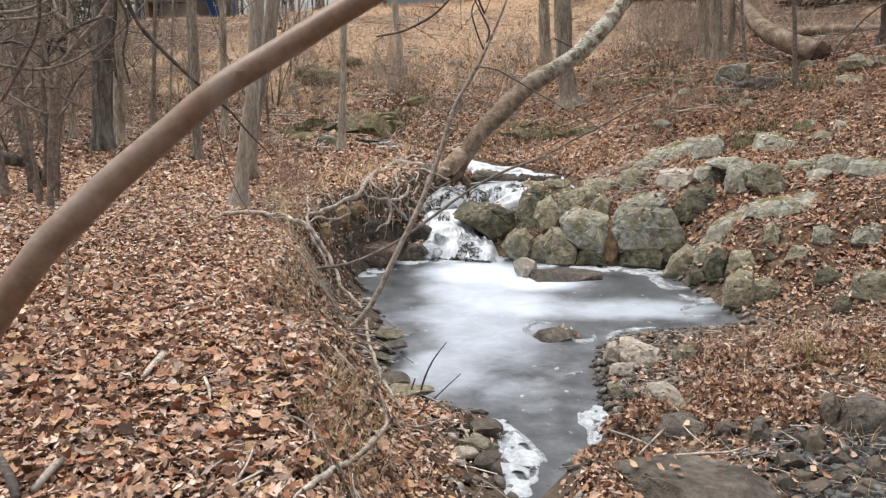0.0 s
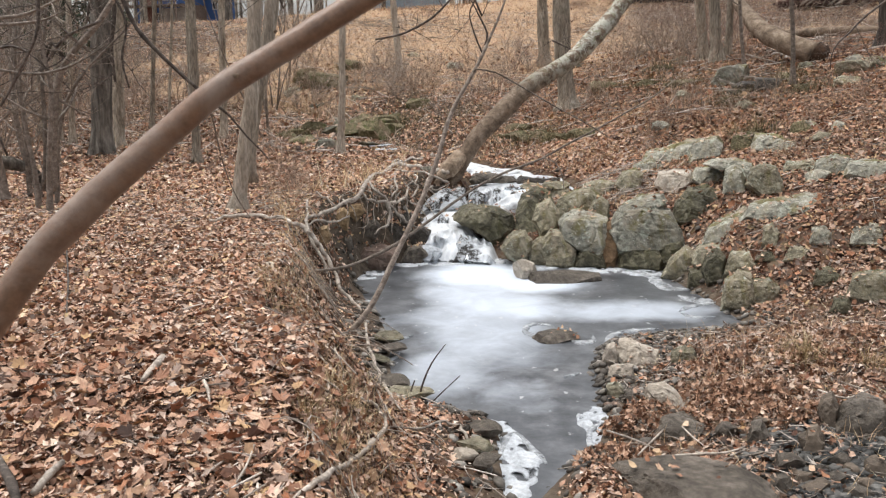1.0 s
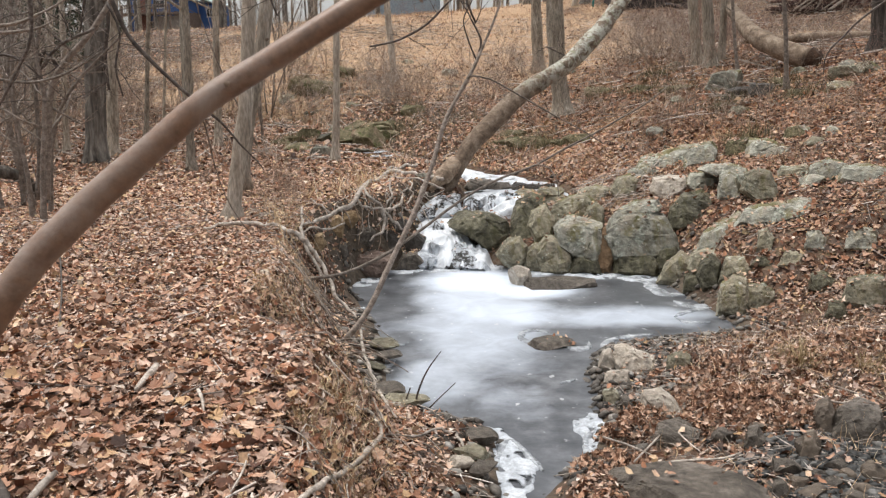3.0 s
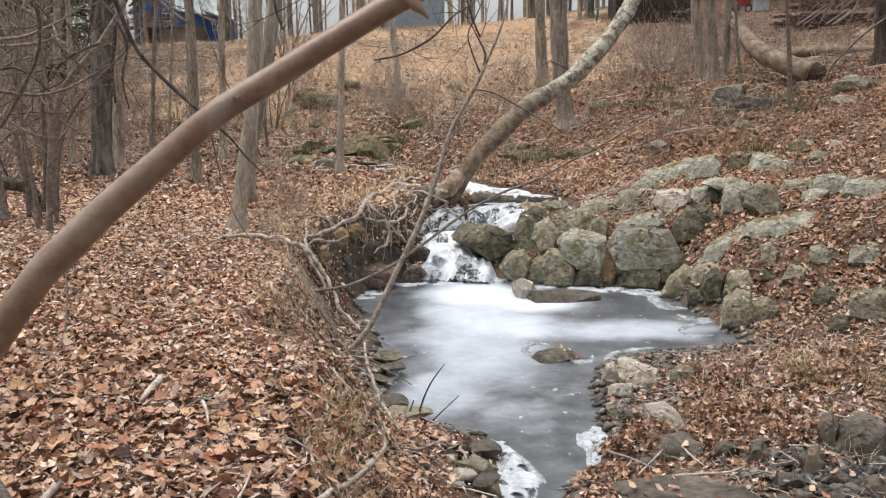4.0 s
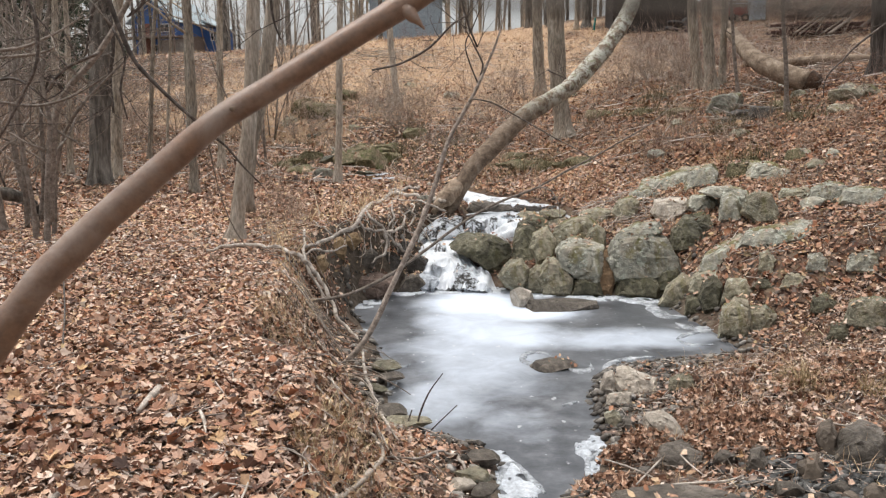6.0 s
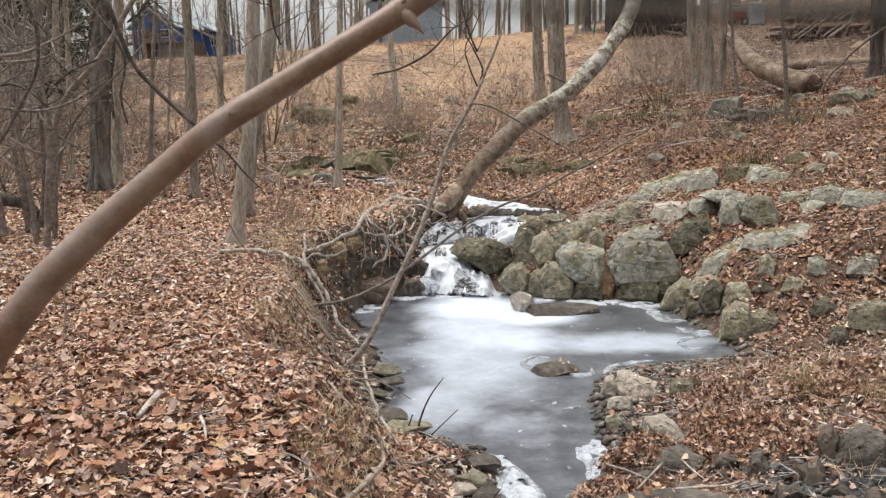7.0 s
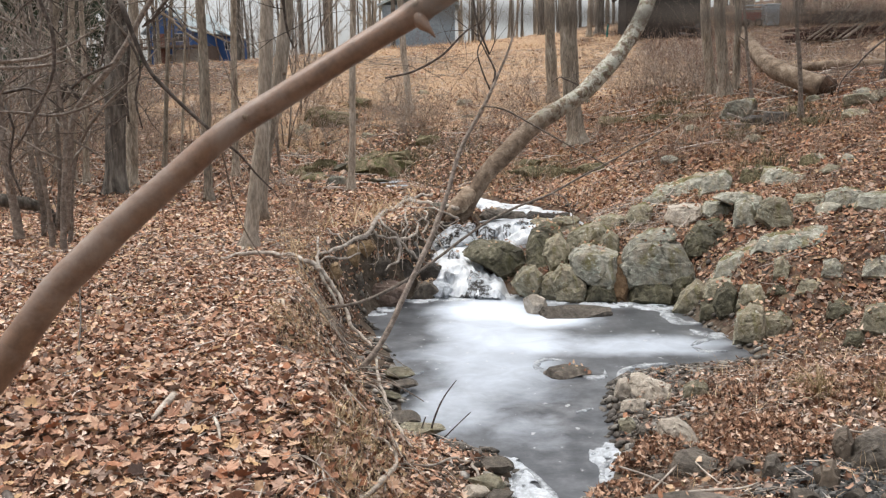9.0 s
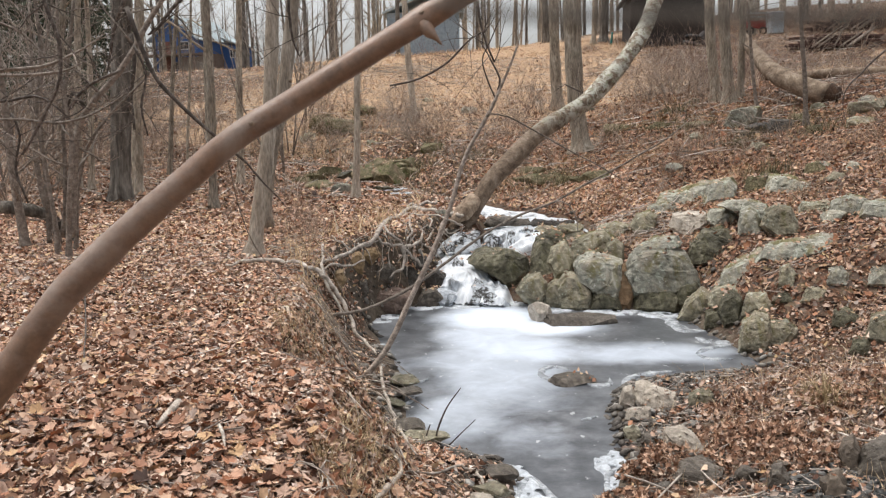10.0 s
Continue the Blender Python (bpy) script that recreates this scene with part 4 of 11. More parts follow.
def frozen_fall():
    """The creek above the pool: a sheet of ice that steps down over the rocks in rounded, rippled tongues."""
    line = []
    for a, b in zip(CREEK[:15], CREEK[1:16]):
        n = max(3, int(np.hypot(b[0] - a[0], np.hypot(b[1] - a[1], 3 * (b[2] - a[2]))) / 0.03))
        line += [a + (b - a) * i / n for i in range(n)]
    level = np.array([q[2] for q in line])
    soft = np.convolve(np.pad(level, 2, mode='edge'), np.ones(5) / 5, 'valid')
    bm = bmesh.new()
    rows, run = [], 0.0
    total = len(line)
    for i, q in enumerate(line):
        a, b = line[max(i - 4, 0)], line[min(i + 4, total - 1)]
        w = Vector((b[0] - a[0], b[1] - a[1])).normalized()
        fall = min(1.0, 2.2 * (b[2] - a[2]) / max(0.02, math.hypot(b[0] - a[0], b[1] - a[1])))
        side = Vector((w.y, -w.x))
        run += 0.03
        row = []
        for k in range(57):
            u = k / 28 - 1
            wide = q[3] * (1.04 - 0.3 * ramp(16.5, 18.0, q[1]) + 0.42 * noise.noise(Vector((q[1] * 2.6, 3.0 * math.copysign(1, u), 0))))
            x, y = q[0] + side.x * u * wide, q[1] + side.y * u * wide
            p = Vector((u * wide, run, 0))
            tongue = 0.55 - abs(noise.noise(Vector((p.x * 4.6, p.y * 1.5, 1)))) * 1.8
            tongue += 0.5 * (0.5 - abs(noise.noise(Vector((p.x * 10.5, p.y * 3.0, 5)))) * 1.8)
            ripple = noise.noise(Vector((x * 5, y * 5, 0))) + 0.5 * noise.noise(Vector((x * 13, y * 13, 2)))
            z = soft[i] + 0.02 + 0.085 * max(fall, 0.12) * tongue + 0.012 * ripple + 0.035 * fall * (1 - u * u)
            z -= 0.05 * (1 - min(1, q[2] / 0.03)) + 0.14 * abs(u) ** 7
            out = 0.06 * fall * tongue
            row.append(bm.verts.new((x - w.x * out, y - w.y * out, z)))
        rows.append(row)
    for r0, r1 in zip(rows, rows[1:]):
        for k in range(56):
            bm.faces.new((r0[k], r0[k + 1], r1[k + 1], r1[k]))
    ob = new("frozen_waterfall", mesh_of("frozen_waterfall", bm, M_FALL))
    return tagged(ob, "white frozen cascade stepping down over dark rocks", "frozen waterfall", kind="structure")


frozen_fall()


# ---------------------------------------------------------------- yard, house and far wood: how each is made
def boxed(bm, x0, x1, y0, y1, z0, z1, bevel=0.0):
    v = [bm.verts.new((x, y, z)) for z in (z0, z1) for x, y in ((x0, y0), (x1, y0), (x1, y1), (x0, y1))]
    fs = [bm.faces.new([v[i] for i in q]) for q in ((3, 2, 1, 0), (4, 5, 6, 7), (0, 1, 5, 4), (1, 2, 6, 5), (2, 3, 7, 6), (3, 0, 4, 7))]
    if bevel:
        es = list({e for f in fs for e in f.edges})
        bmesh.ops.bevel(bm, geom=es, offset=bevel, segments=2, affect='EDGES', profile=0.5)


def box_part(name, box, material, parent, label="", bevel=0.0):
    bm = bmesh.new()
    boxed(bm, *box, bevel)
    return part(name, bm, material, parent, label, smooth=False)


def gable(bm, x0, x1, y0, y1, z0, z1, top):
    """Walls under a pitched roof whose ridge runs along y."""
    xm = (x0 + x1) / 2
    a = [bm.verts.new((x, y0, z)) for x, z in ((x0, z0), (x1, z0), (x1, z1), (xm, top), (x0, z1))]
    b = [bm.verts.new((x, y1, z)) for x, z in ((x0, z0), (x1, z0), (x1, z1), (xm, top), (x0, z1))]
    bm.faces.new(a)
    bm.faces.new(b[::-1])
    for i in range(5):
        bm.faces.new((a[i], b[i], b[(i + 1) % 5], a[(i + 1) % 5]))


def roof_slab(name, parent, material, a, b, y0, y1, thick=0.15):
    """A sloping slab from (x, z) a to b."""
    bm = bmesh.new()
    n = Vector((-(b[1] - a[1]), b[0] - a[0])).normalized() * thick
    if n.y < 0:
        n = -n
    v = [bm.verts.new((p[0], y, p[1])) for y in (y0, y1) for p in (a, b, (b[0] + n.x, b[1] + n.y), (a[0] + n.x, a[1] + n.y))]
    for q in ((0, 1, 2, 3), (7, 6, 5, 4), (0, 4, 5, 1), (1, 5, 6, 2), (2, 6, 7, 3), (3, 7, 4, 0)):
        bm.faces.new([v[i] for i in q])
    bmesh.ops.recalc_face_normals(bm, faces=bm.faces)
    return part(name, bm, material, parent, smooth=False)


def window_part(parent, x, y, z, w, h, label="white-framed window"):
    win = box_part("window", (x - w / 2, x + w / 2, y - 0.07, y - 0.005, z, z + h), M_TRIM, parent, label)
    box_part("pane", (x - w / 2 + 0.1, x - 0.04, y - 0.09, y - 0.075, z + 0.1, z + h - 0.1), M_PANE, win)
    box_part("pane", (x + 0.04, x + w / 2 - 0.1, y - 0.09, y - 0.075, z + 0.1, z + h - 0.1), M_PANE, win)


def house(x, y, z):
    """A blue house with a gable and a deck, turned so that its long side also shows."""
    ob = thing("house", (x, y, z), "blue two-storey house with pale roof and raised deck on the hill", "house")
    bm = bmesh.new()
    gable(bm, -3.6, 3.6, 0, 9, -5.0, 4.4, 7.2)
    part("wall", bm, M_BLUE, ob, smooth=False)
    roof_slab("roof", ob, M_ROOF, (-4.1, 4.05), (0, 7.22), -0.5, 9.4)
    roof_slab("roof", ob, M_ROOF, (0, 7.22), (4.1, 4.05), -0.5, 9.4)
    box_part("trim", (-3.7, 3.7, -0.06, -0.005, 2.1, 2.35), M_TRIM, ob, "white band above the lower storey")
    for wx, ww in ((-1.9, 1.4), (1.7, 1.6)):
        window_part(ob, wx, 0, 2.9, ww, 1.1)
    for wx in (-2.0, 0.4):
        window_part(ob, wx, 0, 0.3, 1.2, 1.0)
    bm = bmesh.new()
    boxed(bm, 1.0, 5.2, -0.4, -0.12, -5.0, 1.9)
    part("foundation", bm, M_STONEWALL, ob, "pale basement wall", smooth=False)
    deck = box_part("deck", (-4.5, 5.5, -3.2, -0.45, 2.0, 2.2), M_DECK, ob, "weathered wooden deck")
    for px in (-4.4, -2.0, 0.5, 3.0, 5.4):
        box_part("post", (px - 0.09, px + 0.09, -3.15, -2.97, -5.2, 3.2), M_DECK, deck)
    box_part("rail", (-4.5, 5.5, -3.2, -3.1, 3.1, 3.2), M_DECK, deck)
    for k in range(34):
        px = -4.35 + k * 0.29
        box_part("baluster", (px - 0.03, px + 0.03, -3.17, -3.12, 2.2, 3.1), M_DECK, deck)
    box_part("chimney", (-1.1, -0.2, -0.75, -0.1, -5.0, 4.0), M_BRICK, ob, "brick chimney on the gable wall")
    box_part("porch_wall", (3.62, 3.9, 0.3, 5.7, -5.0, 2.5), M_DECK, ob, "weathered grey porch wall along the side")
    wing = box_part("wing", (3.6, 6.4, 6, 9, -5.0, 3.6), M_BLUE, ob, "low blue side wing")
    roof_slab("wing_roof", wing, M_ROOF, (3.5, 4.7), (6.9, 3.5), 5.6, 9.4)
    window_part(ob, 5.2, 6, 2.0, 0.9, 1.2)
    ob.rotation_euler = (0, 0, radians(-20))
    ob.scale = (0.8, 0.8, 0.8)


def shed(x, y, z):
    ob = thing("shed", (x, y, z), "dark brown wooden shed at the top of the slope", "shed")
    bm = bmesh.new()
    gable(bm, -1.9, 1.9, 0, 5, -0.4, 2.9, 4.1)
    part("wall", bm, M_SHED, ob, smooth=False)
    for k in range(13):
        px = -1.85 + k * 0.3
        box_part("plank", (px, px + 0.27, -0.035, -0.003, -0.3, 2.9), M_SHED, ob)
    roof_slab("roof", ob, M_SHED, (-2.2, 2.75), (0, 4.15), -0.3, 5.3)
    roof_slab("roof", ob, M_SHED, (0, 4.15), (2.2, 2.75), -0.3, 5.3)
    ob.rotation_euler = (0, 0, radians(-6))


def grey_shed(x, y, z):
    ob = thing("shed", (x, y, z), "pale blue-grey metal shed behind the crest", "shed")
    box_part("wall", (-2.6, 2.6, 0, 4, -0.5, 2.6), M_GREYWALL, ob)
    roof_slab("roof", ob, M_ROOF, (-2.9, 2.5), (0, 3.7), -0.3, 4.3)
    roof_slab("roof", ob, M_ROOF, (0, 3.7), (2.9, 2.5), -0.3, 4.3)
    for k in range(12):
        box_part("rib", (-2.5 + k * 0.44, -2.44 + k * 0.44, -0.03, -0.003, -0.4, 2.5), M_GREYWALL, ob)


def ring(bm, r, s, at, turn, n=24, m=10):
    mat = Matrix.Translation(at) @ turn
    rows = []
    for i in range(n):
        a = 2 * math.pi * i / n
        rows.append([bm.verts.new(mat @ Vector(((r + s * math.cos(b)) * math.cos(a), (r + s * math.cos(b)) * math.sin(a), 0.7 * s * math.sin(b)))) for b in (2 * math.pi * j / m for j in range(m))])
    for i in range(n):
        for j in range(m):
            bm.faces.new((rows[i][j], rows[(i + 1) % n][j], rows[(i + 1) % n][(j + 1) % m], rows[i][(j + 1) % m]))


def tyre_heap(x, y, z):
    for i, (dx, dy, dz, tx) in enumerate(((0, 0, 0.16, 6), (0.1, 0.05, 0.42, -8), (0.75, -0.1, 0.36, 62))):
        bm = bmesh.new()
        ring(bm, 0.31, 0.15, (0, 0, 0), pose(0, 0, 0, tx, 10, 0))
        ob = new("tyre", mesh_of("tyre", bm, M_TYRE))
        ob.location = (x + dx, y + dy, z + dz)
        tagged(ob, "old black car tyre lying by the shed", "tyre", "old tyres")


def red_cart(x, y, z):
    ob = thing("cart", (x, y, z), "red painted cart with pale rails in the yard", "cart")
    box_part("box", (-0.5, 0.5, -0.3, 0.3, 0.35, 0.75), M_RED, ob, bevel=0.03)
    for k in (0.9, 1.1):
        box_part("rail", (-0.75, 0.6, -0.32, -0.27, k, k + 0.06), M_PLASTIC, ob)
    for k in (-0.7, 0.5):
        box_part("post", (k, k + 0.06, -0.32, -0.27, 0, 1.2), M_PLASTIC, ob)
    for k in (-0.35, 0.35):
        bm = bmesh.new()
        ring(bm, 0.17, 0.05, (k, -0.36, 0.2), pose(0, 0, 0, 90, 0, 0), 18, 8)
        part("wheel", bm, M_TYRE, ob)


def plastic_bin(x, y, z):
    ob = thing("bin", (x, y, z), "pale grey upright plastic bin in the yard", "bin")
    box_part("body", (-0.35, 0.35, -0.3, 0.3, 0, 1.05), M_PLASTIC, ob, bevel=0.05)
    box_part("lid", (-0.38, 0.38, -0.34, 0.32, 1.06, 1.14), M_PLASTIC, ob, bevel=0.03)


def lumber_pile(x, y, z):
    rng = random.Random(5)
    for i in range(26):
        row, col = divmod(i, 7)
        length = rng.uniform(2.2, 4.2)
        bm = bmesh.new()
        boxed(bm, -length / 2, length / 2, -0.07, 0.07, 0, 0.09, 0.008)
        ob = new("board", mesh_of("board", bm, M_LUMBER, False))
        ob.matrix_world = pose(x + rng.uniform(-0.3, 0.5), y + col * 0.2, z + 0.1 + row * 0.13, 0, rng.uniform(-3, 3), rng.uniform(-9, 9))
        tagged(ob, "weathered reddish board in a loose pile", "board", "boards of the lumber pile")
    for i in range(9):
        a = Vector((x + rng.uniform(-1.6, 1.2), y - 0.3, z + 0.05))
        b = a + Vector((rng.uniform(0.6, 1.4), rng.uniform(0.1, 0.5), rng.uniform(0.5, 1.3)))
        tube_thing("pole", [(*a, 0.04), (*a.lerp(b, 0.5), 0.04), (*b, 0.03)], M_TWIG, "grey pole leaning on the lumber pile", "pole", 7, group="poles of the lumber pile")


def teal_barrel(x, y, z):
    ob = thing("barrel", (x, y, z), "teal plastic barrel standing in the yard", "barrel")
    bm = bmesh.new()
    tube(bm, [(0, 0, 0, 0.27), (0, 0, 0.1, 0.3), (0, 0, 0.45, 0.31), (0, 0, 0.8, 0.3), (0, 0, 0.9, 0.27)], 20, 0.08)
    part("body", bm, M_TEAL, ob)
    for k in (0.3, 0.6):
        bm = bmesh.new()
        ring(bm, 0.31, 0.02, (0, 0, k), Matrix(), 20, 6)
        part("hoop", bm, M_TEAL, ob)


def teal_post(x, y, z):
    tube_thing("marker", [(x, y, z, 0.05), (x, y, z + 0.3, 0.06), (x + 0.05, y, z + 0.7, 0.05)], M_TEAL, "teal tarp wrapped round a post", "tarp", 10, 0.08, 0.4)


def pickup(x, y, z):
    ob = thing("pickup", (x, y, z), "dark pickup truck parked beside the house", "truck")
    box_part("body", (-2.4, 2.4, -0.9, 0.9, 0.45, 1.05), M_TYRE, ob, bevel=0.08)
    cab = box_part("cab", (-1.1, 0.7, -0.85, 0.85, 1.05, 1.75), M_TYRE, ob, bevel=0.15)
    box_part("window", (-0.9, 0.5, -0.875, -0.855, 1.2, 1.6), M_PANE, cab)
    box_part("tail_light", (2.35, 2.42, -0.85, -0.65, 0.7, 1.0), M_RED, ob, "red tail light")
    for k in (-1.5, 1.5):
        for s in (-0.85, 0.85):
            bm = bmesh.new()
            ring(bm, 0.25, 0.12, (k, s, 0.36), pose(0, 0, 0, 90, 0, 0), 18, 8)
            part("wheel", bm, M_TYRE, ob)


# brush: five bushes of bare twigs, then copied
SHRUBS = []
for k in range(5):
    rng = random.Random(300 + k)
    bush = thing("shrub", (-60 - 3 * k, -40, height(-60 - 3 * k, -40)), "leafless brown bush of fine tangled twigs", "shrub", "bushes of the slope")
    twigs = bmesh.new()
    for i in range(11):
        bm = bmesh.new()
        t = rng.uniform(0, 6.28)
        lean_out = rng.uniform(0.1, 0.9)
        sprays(bm, rng, (0.12 * math.cos(t), 0.12 * math.sin(t), 0), (math.cos(t) * lean_out, math.sin(t) * lean_out, 1), rng.uniform(0.6, 1.1), 0.007, 2, 3, 0.05, 4, spread=1.1, fine=twigs)
        part("stem", bm, M_BRUSH, bush)
    tagged(part("twig_spray", twigs, M_BRUSH, bush), kind="stuff")
    SHRUBS.append(bush)

# dense bushes of reddish twigs
RED_SHRUBS = []
for k in range(3):
    rng = random.Random(330 + k)
    bush = thing("shrub", (-60 - 3 * k, -44, height(-60 - 3 * k, -44)), "dense low bush of fine reddish brown twigs", "shrub", "reddish bushes of the slope")
    twigs = bmesh.new()
    for i in range(13):
        bm = bmesh.new()
        t = rng.uniform(0, 6.28)
        lean_out = rng.uniform(0.1, 1.2)
        sprays(bm, rng, (0.2 * math.cos(t), 0.2 * math.sin(t), 0), (math.cos(t) * lean_out, math.sin(t) * lean_out, 1), rng.uniform(0.5, 1.0), 0.006, 2, 3, 0.05, 4, spread=1.2, fine=twigs)
        part("stem", bm, M_REDBRUSH, bush)
    tagged(part("twig_spray", twigs, M_REDBRUSH, bush), kind="stuff")
    RED_SHRUBS.append(bush)

# fuzzy bushes of pale grey twigs
GREY_SHRUBS = []
for k in range(3):
    rng = random.Random(340 + k)
    bush = thing("shrub", (-60 - 3 * k, -48, height(-60 - 3 * k, -48)), "fuzzy leafless bush of pale grey twigs", "shrub", "grey bushes of the slope")
    twigs = bmesh.new()
    for i in range(18):
        bm = bmesh.new()
        t = rng.uniform(0, 6.28)
        lean_out = rng.uniform(0.1, 1.3)
        sprays(bm, rng, (0.25 * math.cos(t), 0.25 * math.sin(t), 0), (math.cos(t) * lean_out, math.sin(t) * lean_out, 1), rng.uniform(0.5, 1.0), 0.006, 2, 3, 0.05, 5, spread=1.3, fine=twigs)
        part("stem", bm, M_TWIGS, bush)
    tagged(part("twig_spray", twigs, M_TWIGS, bush), kind="stuff")
    GREY_SHRUBS.append(bush)

# thicket: tall thin stems with tangled side twigs, then copied
THICKET = []
for k in range(5):
    rng = random.Random(350 + k)
    x0, y0 = -60 - 4 * k, -30
    z0 = height(x0, y0)
    stem = thing("thicket_sapling", (x0, y0, z0), "tall thin leafless stem with tangled grey twigs", "sapling", "stems of the thicket")
    twigs = bmesh.new()
    for i in range(3):
        t, lean_out = rng.uniform(0, 6.28), rng.uniform(0.05, 0.35)
        way_ = Vector((math.cos(t) * lean_out, math.sin(t) * lean_out, 1)).normalized()
        bm = bmesh.new()
        sprays(bm, rng, (0.1 * math.cos(t), 0.1 * math.sin(t), -0.05), way_, rng.uniform(2.4, 4.2), rng.uniform(0.016, 0.03), 3, 5, 0.0, 4, spread=1.1, fine=twigs)
        part("stem", bm, M_TWIG, stem)
    tagged(part("twig_spray", twigs, M_TWIGS, stem), kind="stuff")
    THICKET.append(stem)
rng = random.Random(78)
for i in range(20):
    if i < 9:
        y = rng.uniform(10.5, 24)
        x = -y * rng.uniform(0.44, 0.62)
    else:
        y = rng.uniform(18, 32)
        x = -y * rng.uniform(0.17, 0.44)
        if abs(x / y + 0.27) < 0.07:
            continue
    copy_thing(THICKET[i % 5], pose(x, y, height(x, y), 0, 0, rng.uniform(0, 360)) @ Matrix.Scale(rng.uniform(0.7, 1.3), 4))

# far wood: five bare trees, then copied over the crest and beyond
FAR = []
for k in range(6):
    rng = random.Random(400 + k)
    hgt = rng.uniform(13, 18)
    r = rng.uniform(0.13, 0.24)
    lx, ly = rng.uniform(-0.8, 0.8), rng.uniform(-0.8, 0.8)
    x0, y0 = -70 + 8 * k, -50
    z0 = height(x0, y0)
    FAR.append(bare_tree("forest_tree", [(x0, y0, z0, r), (x0 + lx * 0.2, y0, z0 + hgt * 0.3, r * 0.85), (x0 + lx * 0.6, y0 + ly * 0.5, z0 + hgt * 0.65, r * 0.5), (x0 + lx, y0 + ly, z0 + hgt, r * 0.1)],
                         M_BARK if k % 3 else M_DARKBARK, "tall bare tree of the wood on the crest", 500 + k, limbs=9, reach=3.0, first=0.28, depth=2, sides=8, group="trees of the far wood", up=0.7, fork=3, step=0.7))
rng = random.Random(77)
for i in range(125):
    far = i > 16
    x, y = (rng.uniform(-55, 40), rng.uniform(54, 120)) if far else (rng.uniform(-30, -5), rng.uniform(22, 54))
    if not far and abs(x + 0.25 * y) < 0.13 * y:
        continue
    if abs(x / y + 0.25) < 0.075 and y < 94 and i % 3:
        continue
    copy_thing(FAR[i % 6], pose(x, y, height(x, y) - 0.1, 0, 0, rng.uniform(0, 360)) @ Matrix.Scale(rng.uniform(0.7, 1.25), 4))


# slim trees behind the crest, seen against the sky
SLIM = []
for k in range(4):
    rng = random.Random(450 + k)
    hgt, r = rng.uniform(12, 17), rng.uniform(0.07, 0.13)
    x0, y0 = -70 + 8 * k, -62
    z0 = height(x0, y0)
    SLIM.append(bare_tree("forest_tree", [(x0, y0, z0, r), (x0 + 0.2, y0, z0 + hgt * 0.4, r * 0.8), (x0 + rng.uniform(-0.6, 0.6), y0, z0 + hgt, r * 0.15)],
                          M_BARK if k % 2 else M_DARKBARK, "slim bare tree of the wood behind the crest", 460 + k, limbs=6, reach=2.2, first=0.2, depth=1, sides=6, group="trees of the far wood", up=0.9, fork=3, step=1.2))
rng = random.Random(79)
for i in range(190):
    y = rng.uniform(56, 125)
    x = y * rng.uniform(-0.45, 0.32)
    if abs(x / y + 0.24) < 0.07 and y < 96:
        continue
    copy_thing(SLIM[i % 4], pose(x, y, height(x, y) - 0.1, 0, 0, rng.uniform(0, 360)) @ Matrix.Scale(rng.uniform(0.8, 1.3), 4))


def brink_twigs():
    """Thin dead twigs that trail over the edge of the bank."""
    rng = random.Random(12)
    for i in range(46):
        t = rng.uniform(0, 1)
        x, y = -2.3 + 1.5 * t + rng.gauss(0, 0.12), 10.2 - 3.4 * t + rng.gauss(0, 0.2)
        a = rng.uniform(-1.3, 0.5)
        length, r = rng.uniform(0.35, 1.0), rng.uniform(0.003, 0.008)
        rows, px, py = [], x, y
        for k in range(5):
            rows.append((px, py, height(px, py) + 0.05 + 0.03 * rng.uniform(0, 1) + 0.06 * math.sin(k * 0.8), r * (1 - 0.18 * k)))
            a += rng.uniform(-0.35, 0.35)
            px, py = px + math.cos(a) * length / 4, py + math.sin(a) * length / 4
        tube_thing("twig", rows, M_OLDWOOD if i % 2 else M_TWIG, "thin dead twig trailing over the edge of the bank", "twig", 5, 0.12, 0.2, group="twigs on the bank")


brink_twigs()


def edge_twigs():
    """Pale broken twigs and stalks lying along the near edge of the bank."""
    rng = random.Random(22)
    for i in range(75):
        y = rng.uniform(3.3, 8.2)
        x = float(np.interp(y, [3.0, 5.0, 6.5, 8.2], [-0.45, -0.55, -0.8, -1.15])) + rng.gauss(0, 0.16)
        a = rng.uniform(-2.2, -0.6) if i % 3 else rng.uniform(0, 6.28)
        length, r = rng.uniform(0.15, 0.6), rng.uniform(0.0018, 0.0048)
        rows, px, py = [], x, y
        for k in range(4):
            rows.append((px, py, height(px, py) + 0.035 + 0.03 * rng.uniform(0, 1) + 0.03 * math.sin(k), r * (1 - 0.2 * k)))
            a += rng.uniform(-0.3, 0.3)
            px, py = px + math.cos(a) * length / 3, py + math.sin(a) * length / 3
        tube_thing("twig", rows, M_OLDWOOD, "pale dead twig lying along the edge of the bank", "twig", 5, 0.12, 0.2, group="twigs on the bank")


edge_twigs()


